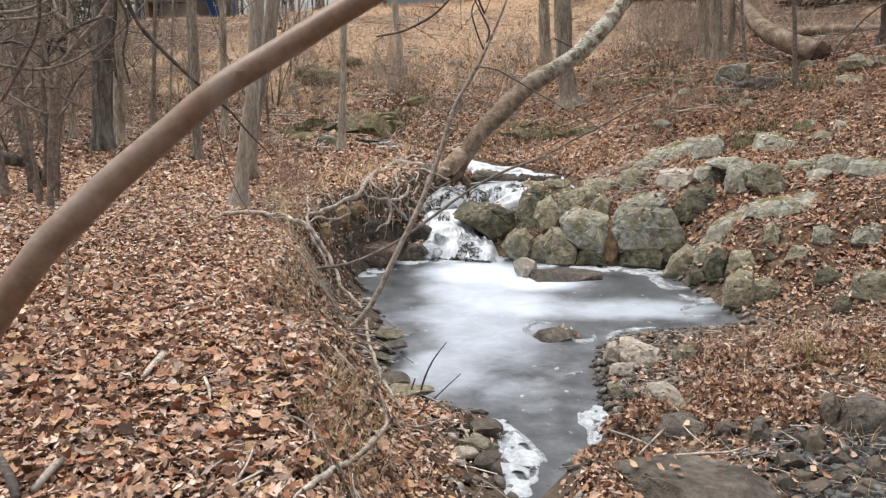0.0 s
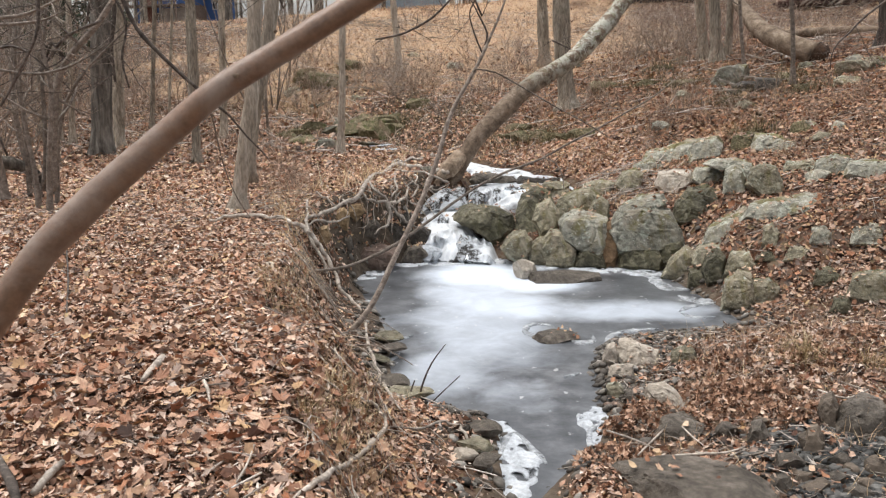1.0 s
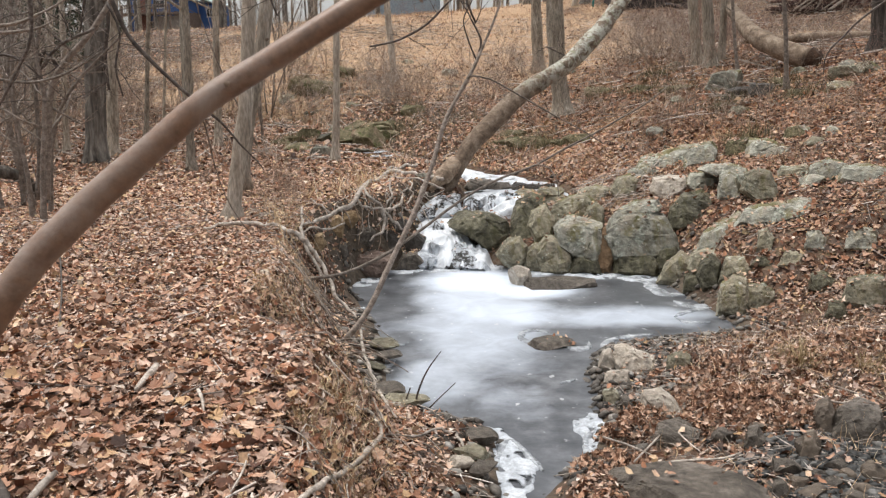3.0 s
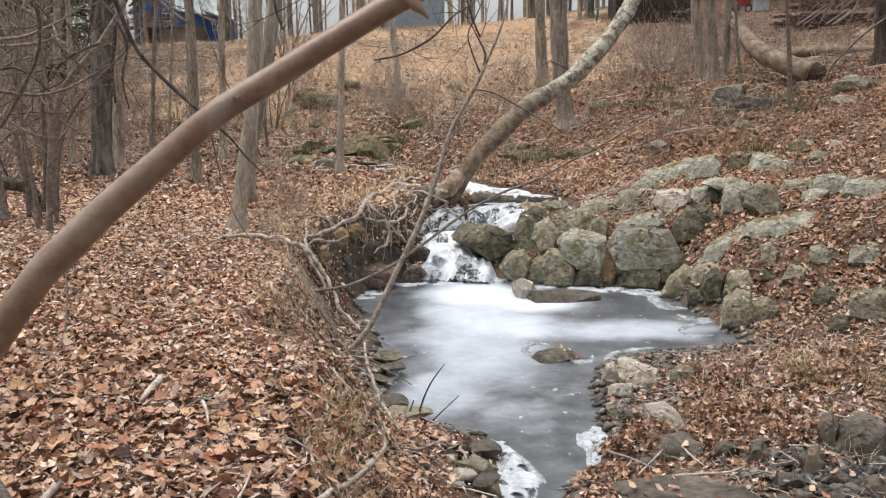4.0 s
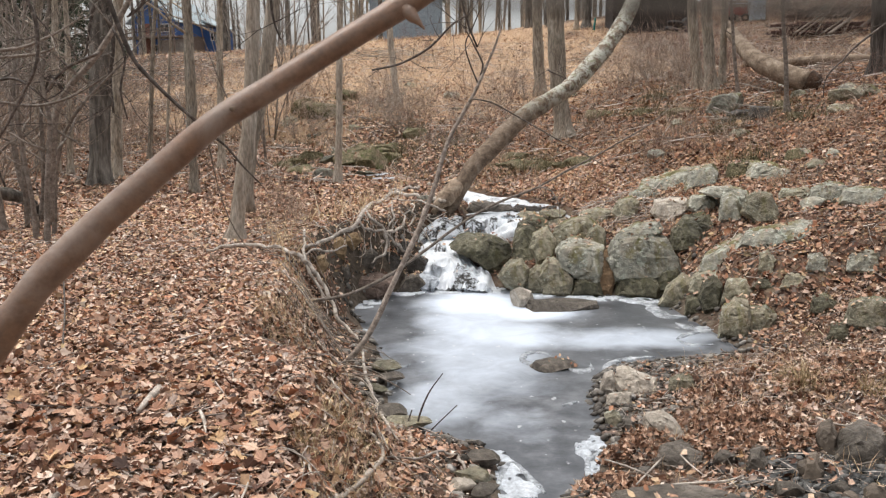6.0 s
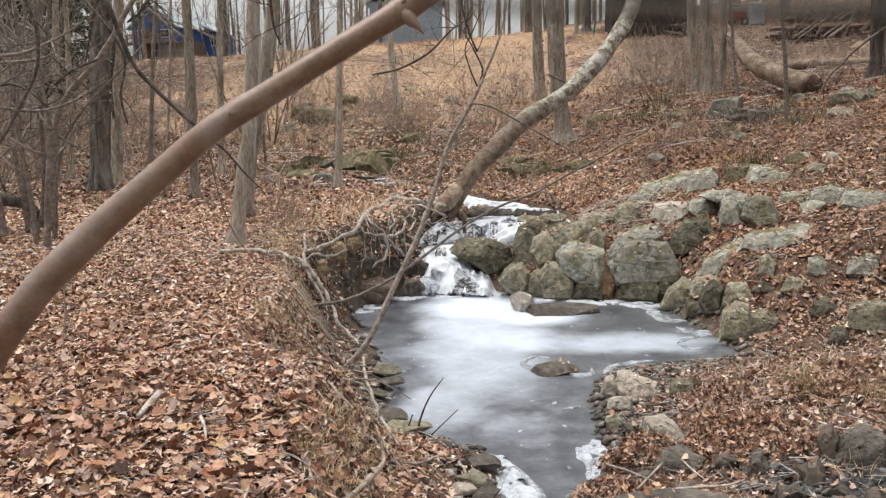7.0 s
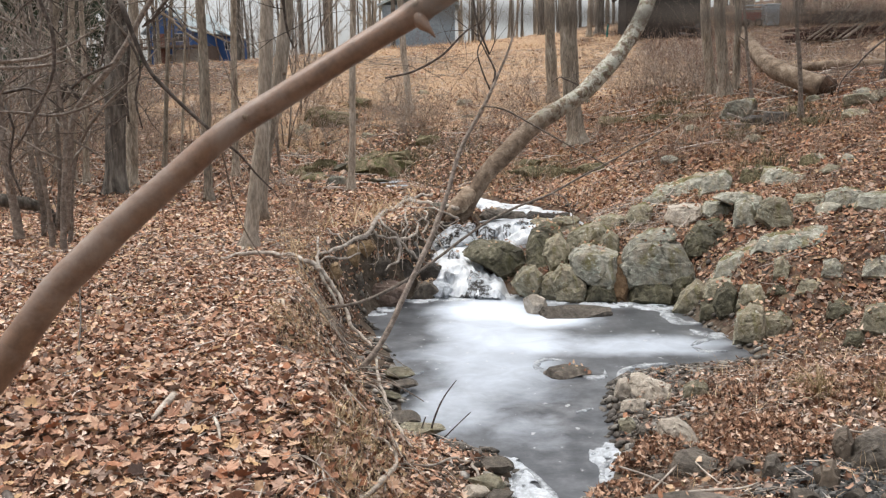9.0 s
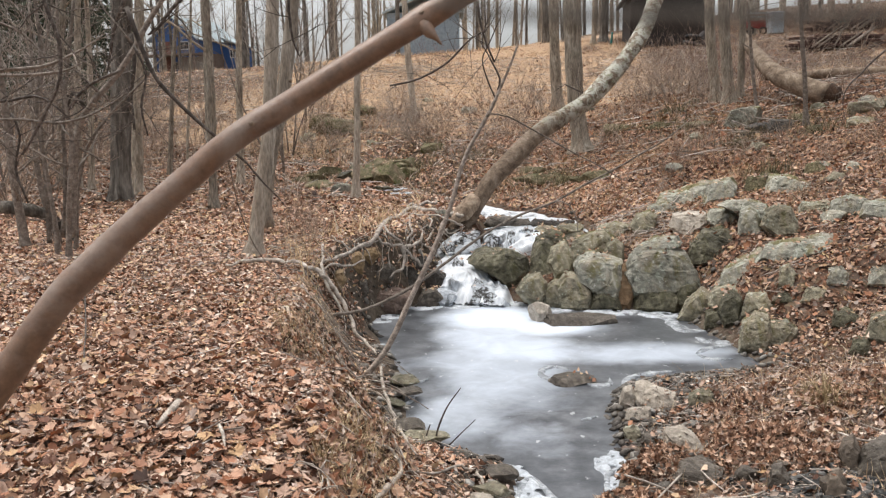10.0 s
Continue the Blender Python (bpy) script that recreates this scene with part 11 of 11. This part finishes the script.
def scatter_leaves(name, n, box, size, tilt, templates, label, material=None):
    x0, x1, y0, y1 = box
    w = 0.8 if y1 < 20 else 2.5                    # the edges of the cover fade out
    at = strewn(rs, int(n * (1 + w / (x1 - x0)) * (1 + w / (y1 - y0))), x0 - w / 2, x1 + w / 2, y0 - w / 2, y1 + w / 2, keep=leafy)
    edge = np.minimum(np.minimum(at[:, 0] - x0, x1 - at[:, 0]), np.minimum(at[:, 1] - y0, y1 - at[:, 1])) / w + 0.5
    at = at[rs.uniform(0, 1, len(at)) < edge]
    m = len(at)
    s = size[0] + (size[1] - size[0]) * rs.uniform(0, 1, m) ** 2.2
    at[:, 2] += rs.uniform(0.0, 0.035, m) + 0.1 * s
    ob = stamp(name, templates, at, lie(rs, at, tilt), s, material or M_LEAF, rs.randint(0, len(templates), m))
    return tagged(ob, label, "leaves", kind="stuff")


# dark lower layer whose colour stands for the shade between the leaves above
scatter_leaves("leaf_litter", 12000, (-4.0, 1.0, 2.6, 4.7), (0.02, 0.062), 0.6, MID_LEAVES, "thick carpet of broken brown leaves on the near bank", M_DARKLEAF)
scatter_leaves("leaf_litter", 7000, (-4.0, 1.0, 2.6, 6.2), (0.03, 0.085), 0.65, LEAVES, "curled brown leaves on the near bank", M_NEARLEAF)
scatter_leaves("leaf_litter", 1300, (-4.0, 1.0, 2.6, 5.0), (0.045, 0.115), 0.45, LOBED, "large lobed maple and oak leaves lying on the near bank", M_NEARLEAF)
scatter_leaves("leaf_litter", 7500, (-4.0, -1.3, 2.6, 5.4), (0.03, 0.09), 0.6, LEAVES, "damp russet leaves on the near bank", M_HEAPLEAF)
scatter_leaves("leaf_litter", 600, (-4.0, -1.1, 2.6, 5.0), (0.05, 0.115), 0.5, LOBED, "large damp russet leaves on the near bank", M_HEAPLEAF)
scatter_leaves("leaf_litter", 5000, (-5.0, -1.9, 4.4, 7.5), (0.03, 0.075), 0.6, MID_LEAVES, "damp brown leaves on the bank under the thicket", M_DARKLEAF)
scatter_leaves("leaf_litter", 1300, (-5.0, 0.4, 4.4, 9.0), (0.05, 0.095), 0.4, LOBED, "large lobed leaves lying on the bank", M_DRYLEAF)
scatter_leaves("leaf_litter", 1300, (1.4, 5.0, 3.4, 8.0), (0.05, 0.11), 0.5, LOBED, "large lobed leaves on the low bank", M_DARKLEAF)
scatter_leaves("leaf_litter", 9000, (-5.5, 0.4, 5.4, 8.8), (0.025, 0.075), 0.7, MID_LEAVES, "carpet of pinkish brown leaves on the bank", M_DRYLEAF)
scatter_leaves("leaf_litter", 44000, (-7.5, 0.4, 8.8, 13.2), (0.025, 0.08), 0.7, FAR_LEAVES, "carpet of pinkish brown leaves on the bank by the fall", M_DRYLEAF)
scatter_leaves("leaf_litter", 13000, (1.0, 5.5, 3.4, 8.5), (0.015, 0.055), 1.0, CURLED, "crumpled damp brown leaves on the low bank beside the pool", M_DARKLEAF)
scatter_leaves("leaf_litter", 4200, (1.2, 5.0, 3.4, 8.0), (0.03, 0.085), 0.9, OAK, "curled brown oak leaves on the low bank beside the pool", M_BITS)
scatter_leaves("leaf_litter", 36000, (1.0, 9.0, 8.5, 15.0), (0.025, 0.085), 0.6, FAR_LEAVES, "damp brown leaves between the ledge rocks", M_DARKLEAF)
scatter_leaves("leaf_litter", 9000, (-9.0, 9.0, 15.0, 30.0), (0.08, 0.2), 0.8, FAR_LEAVES, "dark brown leaves scattered over the hillside", M_DARKLEAF)
scatter_leaves("leaf_litter", 30000, (-13.0, -4.2, 11.0, 26.0), (0.045, 0.12), 0.8, FAR_LEAVES, "brown leaves on the floor of the thicket")
scatter_leaves("leaf_litter", 22000, (-4.2, 1.0, 13.0, 26.0), (0.045, 0.12), 0.8, FAR_LEAVES, "brown leaves on the wood floor", M_DRYLEAF)
scatter_leaves("leaf_litter", 50000, (1.0, 12.0, 13.0, 26.0), (0.04, 0.105), 0.8, FAR_LEAVES, "brown leaves on the hillside", M_HILLLEAF)
scatter_leaves("leaf_litter", 46000, (-30.0, 4.0, 26.0, 55.0), (0.06, 0.15), 0.9, FAR_LEAVES, "scattered brown leaves on the far hillside", M_DRYLEAF)
scatter_leaves("leaf_litter", 34000, (4.0, 26.0, 26.0, 55.0), (0.06, 0.14), 0.7, FAR_LEAVES, "damp brown leaves on the upper slope", M_DARKLEAF)


scatter_leaves("leaf_litter", 50000, (-4.0, 1.0, 2.6, 6.0), (0.014, 0.06), 0.5, BITS, "crumpled pieces of pinkish brown leaf on the near bank", M_BITS)
scatter_leaves("leaf_litter", 22000, (-5.5, 0.4, 5.6, 9.2), (0.018, 0.068), 0.5, BITS, "crumpled pieces of pinkish brown leaf on the bank", M_BITS)
scatter_leaves("leaf_litter", 22000, (-5.5, 0.4, 5.6, 9.2), (0.018, 0.068), 0.5, BITS, "bleached crumpled pieces of leaf on the bank", M_DRYLEAF)
scatter_leaves("leaf_litter", 7000, (1.1, 3.3, 13.0, 17.5), (0.04, 0.10), 0.7, FAR_LEAVES, "bleached leaves on the slope above the creek", M_DRYLEAF)
scatter_leaves("leaf_litter", 14000, (1.0, 5.5, 3.4, 8.8), (0.018, 0.06), 0.9, BITS, "crumpled pieces of brown leaf on the low bank", M_DAMPBITS)
scatter_leaves("leaf_litter", 11000, (1.0, 5.5, 4.6, 8.8), (0.018, 0.065), 0.9, BITS, "pinkish crumpled pieces of leaf on the low bank", M_BITS)
scatter_leaves("leaf_litter", 9000, (-3.2, 0.0, 4.5, 6.6), (0.018, 0.065), 0.5, BITS, "bleached crumpled pieces of leaf on the near bank", M_DRYLEAF)
scatter_leaves("leaf_litter", 16000, (-6.0, 5.0, -3.5, 3.0), (0.04, 0.1), 0.5, FAR_LEAVES, "brown leaves on the bank underfoot")


scatter_leaves("leaf_litter", 7000, (1.0, 6.5, 8.0, 13.5), (0.03, 0.085), 0.65, MID_LEAVES, "orange-brown leaves drifted between the ledge rocks")
scatter_leaves("leaf_litter", 5000, (-1.6, 0.8, 9.0, 15.0), (0.03, 0.08), 0.6, MID_LEAVES, "brown leaves lodged in the undercut bank")


def scatter_blades(name, n, box, size, keep, material, label, category="grass", tilt=0.35):
    at = strewn(rs, n, *box, keep=keep)
    m = len(at)
    ob = stamp(name, BLADES, at, turned(rs, m, tilt), rs.uniform(size[0], size[1], m), material, rs.randint(0, len(BLADES), m))
    return tagged(ob, label, category, kind="stuff")


scatter_blades("dry_grass", 56000, (-1.6, 0.6, 3.0, 8.5), (0.04, 0.14), on_brink, M_STRAW, "dry straw grass on the edge of the bank", tilt=0.9)
scatter_blades("dry_grass", 7000, (-3.2, -0.6, 8.5, 16.0), (0.15, 0.4), on_brink, M_STRAW, "dry straw grass hanging over the undercut bank", tilt=0.8)
scatter_blades("dry_grass", 6500, (1.4, 5.0, 3.6, 8.2), (0.05, 0.18), lambda x, y, z: 0.2 + 0.8 * ramp(0.0, 0.4, wobble(x, y, 0.5, 2.0)), M_STRAW, "fine dry straw among the leaves on the low bank", tilt=1.1)
scatter_blades("dry_grass", 24000, (0.6, 5.0, 11.5, 19), (0.06, 0.2), lambda x, y, z: 0.15 + 0.85 * ramp(-0.1, 0.4, wobble(x, y, 0.8, 3.0)), M_LAWN, "golden straw grass between the ledge rocks", tilt=1.1)
scatter_blades("hill_grass", 95000, (-22, 22, 23, 55), (0.12, 0.32), lambda x, y, z: np.clip(cover_of(x, y)[0] * 1.5, 0, 1), M_LAWN, "dry tan grass on the hillside", tilt=0.8)
scatter_blades("herbs", 9000, (-6.0, 2.6, 16.2, 27.0), (0.10, 0.34), lambda x, y, z: (1 - ramp(0.5, 1.5, creek_distance(x, y)[0] + 0.6 * wobble(x, y, 0.7, 4.0))), M_HERB, "dull green and brown low growth beside the upper creek", "undergrowth", 0.7)
scatter_blades("moss_tuft", 500, (-2.2, -1.0, 3.4, 5.4), (0.03, 0.08), lambda x, y, z: ramp(0.45, 0.6, wobble(x, y, 0.3, 8.0)), M_MOSS, "yellow-green moss among the leaves", "moss", 0.6)


def scatter(name, n, box, size, templates, material, keep, label, category, tilt=0.25, lift=0.0, shore=0.04):
    at = strewn(rs, n, *box, keep=keep, shore=shore)
    m = len(at)
    at[:, 2] += lift
    ob = stamp(name, templates, at, lie(rs, at, tilt), rs.uniform(size[0], size[1], m) ** 1.0, material, rs.randint(0, len(templates), m))
    return tagged(ob, label, category, kind="stuff")


scatter("pebbles", 4200, (1.6, 3.4, 3.4, 5.4), (0.02, 0.085), STONES, M_PEBBLE, lambda x, y, z: ramp(1.65, 2.1, x) * (1 - ramp(4.8, 5.3, y)), "dark gravel and cobbles on the bank", "gravel", lift=-0.01)
scatter("pebbles", 2600, (-1.2, 3.4, 4.0, 11.0), (0.03, 0.10), STONES, M_SHORESTONE, lambda x, y, z: 1 - ramp(0.15, 0.5, pool_distance(x, y)), "wet pebbles along the shore of the pool", "gravel", lift=-0.01, shore=-0.10)
scatter("pebbles", 1500, (1.0, 2.4, 5.6, 8.2), (0.02, 0.085), STONES, M_SHORESTONE, lambda x, y, z: 1 - ramp(0.35, 0.8, pool_distance(x, y) + 0.15 * wobble(x, y, 0.3)), "grey pebbles on the low shore", "gravel", lift=-0.005, shore=-0.10)
scatter("pebbles", 1500, (-3, 3.4, 10.8, 19), (0.03, 0.10), STONES, M_SHORESTONE, lambda x, y, z: 1 - ramp(0.05, 0.5, creek_distance(x, y)[0]), "grey stones beside the upper creek", "gravel", lift=-0.01)
scatter("fine_sticks", 6500, (-18, 18, 16, 45), (0.2, 0.9), STICKS, M_TWIGS, None, "dead twigs strewn over the hillside", "twigs", 0.25, 0.06)
scatter_blades("weed_stalks", 28000, (-16, 16, 15, 42), (0.2, 0.7), lambda x, y, z: ramp(0.05, 0.4, wobble(x, y, 1.3, 7.0)), M_BRUSH, "dry brown weed stalks on the hillside", "weeds", tilt=0.45)
scatter("fine_sticks", 1500, (-5, 0.4, 2.8, 11), (0.08, 0.4), STICKS, M_TWIGS, None, "small dead twigs among the leaves", "twigs", 0.12, 0.03)
scatter("fine_sticks", 1100, (1.2, 4.5, 3.6, 8), (0.04, 0.22), STICKS, M_TWIGS, None, "small dead twigs among the leaves", "twigs", 0.2, 0.04)
scatter("fine_sticks", 420, (0.9, 3.4, 11.6, 13.8), (0.12, 0.5), STICKS, M_TWIGS, None, "dead twigs lodged among the creek rocks", "twigs", 0.35, 0.08)
scatter("fine_sticks", 1600, (1, 9, 3.4, 17), (0.08, 0.45), STICKS, M_TWIGS, None, "small dead twigs among the leaves", "twigs", 0.15, 0.03)

def leaf_heap(x, y, n, r, high):
    """Curled dead leaves blown into a small heap."""
    d, a = r * np.sqrt(rs.uniform(0, 1, n)), rs.uniform(0, 2 * np.pi, n)
    px, py = x + d * np.cos(a) * 1.3, y + d * np.sin(a)
    pz = land(px, py) + rs.uniform(0.3, 1.0, n) * high * (1 - (d / r) ** 2) + 0.02
    ob = stamp("leaf_heap", OAK, np.stack([px, py, pz], 1), turned(rs, n, 1.0), rs.uniform(0.03, 0.085, n), M_HEAPLEAF, rs.randint(0, len(OAK), n))
    tagged(ob, "heap of curled russet dead leaves on the low bank", "leaves", kind="stuff")


leaf_heap(1.34, 5.59, 320, 0.20, 0.13)
leaf_heap(1.49, 5.84, 240, 0.16, 0.10)
leaf_heap(1.08, 5.12, 240, 0.20, 0.07)
leaf_heap(2.03, 5.66, 420, 0.30, 0.12)
leaf_heap(1.93, 6.00, 260, 0.20, 0.07)
leaf_heap(2.22, 5.71, 260, 0.22, 0.07)
leaf_heap(2.25, 5.33, 200, 0.20, 0.05)
leaf_heap(2.17, 6.50, 260, 0.25, 0.05)
leaf_heap(2.83, 6.11, 240, 0.25, 0.06)
leaf_heap(3.13, 7.45, 220, 0.30, 0.05)
leaf_heap(3.21, 6.56, 220, 0.30, 0.05)


def tuft(x, y, n, size, wide=0.05, material=None, label="drooping tuft of tan and green sedge"):
    """A drooping tussock of sedge."""
    px, py = rs.normal(x, wide, n), rs.normal(y, wide, n)
    ob = stamp("grass_tuft", BLADES, np.stack([px, py, land(px, py)], 1), turned(rs, n, 0.8), rs.uniform(0.5, 1.0, n) * size, material or M_SEDGE, rs.randint(0, len(BLADES), n))
    tagged(ob, label, "grass", kind="stuff")


tuft(2.70, 6.14, 150, 0.26)
tuft(3.09, 5.95, 90, 0.22)
tuft(2.69, 6.49, 60, 0.17)
tuft(-0.51, 4.67, 120, 0.17)
tuft(-0.55, 4.29, 120, 0.17)
tuft(-0.44, 4.38, 90, 0.15)
tuft(-0.59, 3.73, 90, 0.17)
tuft(-0.58, 4.87, 90, 0.14)
for x, y, wide in ((-3.26, 24.89, 0.56), (-3.91, 25.67, 0.31), (-1.44, 21.26, 0.40), (-1.85, 21.76, 0.23), (-0.96, 20.91, 0.22), (1.75, 17.28, 0.33), (-0.53, 22.09, 0.31), (-2.92, 27.90, 0.29), (-2.97, 18.22, 0.16), (1.99, 16.79, 0.20), (0.39, 20.41, 0.21), (3.89, 21.11, 0.26), (5.43, 21.81, 0.20), (5.24, 19.00, 0.31), (4.69, 20.21, 0.22), (6.64, 16.93, 0.22), (6.48, 15.62, 0.18), (4.80, 13.45, 0.15), (5.39, 16.41, 0.18)):
    tuft(x, y, 190, 0.45, 1.3 * wide, M_HERB, "dull green and brown herbs on a mossy mound")

# leaves caught on the ledge rocks
caught = []
for ob in ROCKS:
    x, y = ob.location.x, ob.location.y
    if not 3.4 < y < 19 or (x < 0.6 and y < 10) or ob.location.z < -0.1:
        continue
    n = len(ob.data.vertices)
    co, no = np.empty(n * 3, np.float32), np.empty(n * 3, np.float32)
    ob.data.vertices.foreach_get("co", co)
    ob.data.vertex_normals.foreach_get("vector", no)
    turn = np.array(ob.matrix_world.to_3x3())
    co = co.reshape(-1, 3) @ turn.T + np.array(ob.matrix_world.translation)
    up = (no.reshape(-1, 3) @ turn.T)[:, 2]
    top = co[(up > 0.72) & (co[:, 2] > land(co[:, 0], co[:, 1]) - 0.02)]
    if len(top) < 12:
        continue
    want = int((90 if y > 6 else 24) * ob.dimensions.x * ob.dimensions.y) + 3
    pick = top[rs.randint(0, len(top), want)]
    caught.append(pick[rs.uniform(0, 1, want) < 0.15 + 0.85 * ramp(-0.1, 0.35, wobble(pick[:, 0], pick[:, 1], 0.3, 4.0))])
caught = np.concatenate(caught).astype(float)
caught += rs.normal(0, 0.012, caught.shape)
caught[:, 2] += 0.02
stuck = stamp("leaf_litter", MID_LEAVES, caught, turned(rs, len(caught), 0.4), rs.uniform(0.025, 0.065, len(caught)), M_LEAF, rs.randint(0, len(MID_LEAVES), len(caught)))
tagged(stuck, "brown leaves caught on the ledge rocks", "leaves", kind="stuff")

# single leaves on top of the nearest bank
leaf_meshes = []
for tv, tf in LOBED:
    me = bpy.data.meshes.new("leaf")
    me.from_pydata([tuple(q) for q in tv], [], [tuple(int(k) for k in q) for q in tf])
    me.materials.append(M_FALLEN)
    leaf_meshes.append(me)
spots = strewn(rs, 700, -2.4, 0.2, 3.1, 4.6, leafy)[:290]
turns = lie(rs, spots, 0.35)
for i, (at, turn) in enumerate(zip(spots, turns)):
    ob = new("leaf", leaf_meshes[i % len(leaf_meshes)])
    m = Matrix([list(r) for r in turn]).to_4x4()
    ob.matrix_world = Matrix.Translation((at[0], at[1], at[2] + 0.045)) @ m @ Matrix.Scale(rs.uniform(0.07, 0.14), 4)
    ob.parent = ground
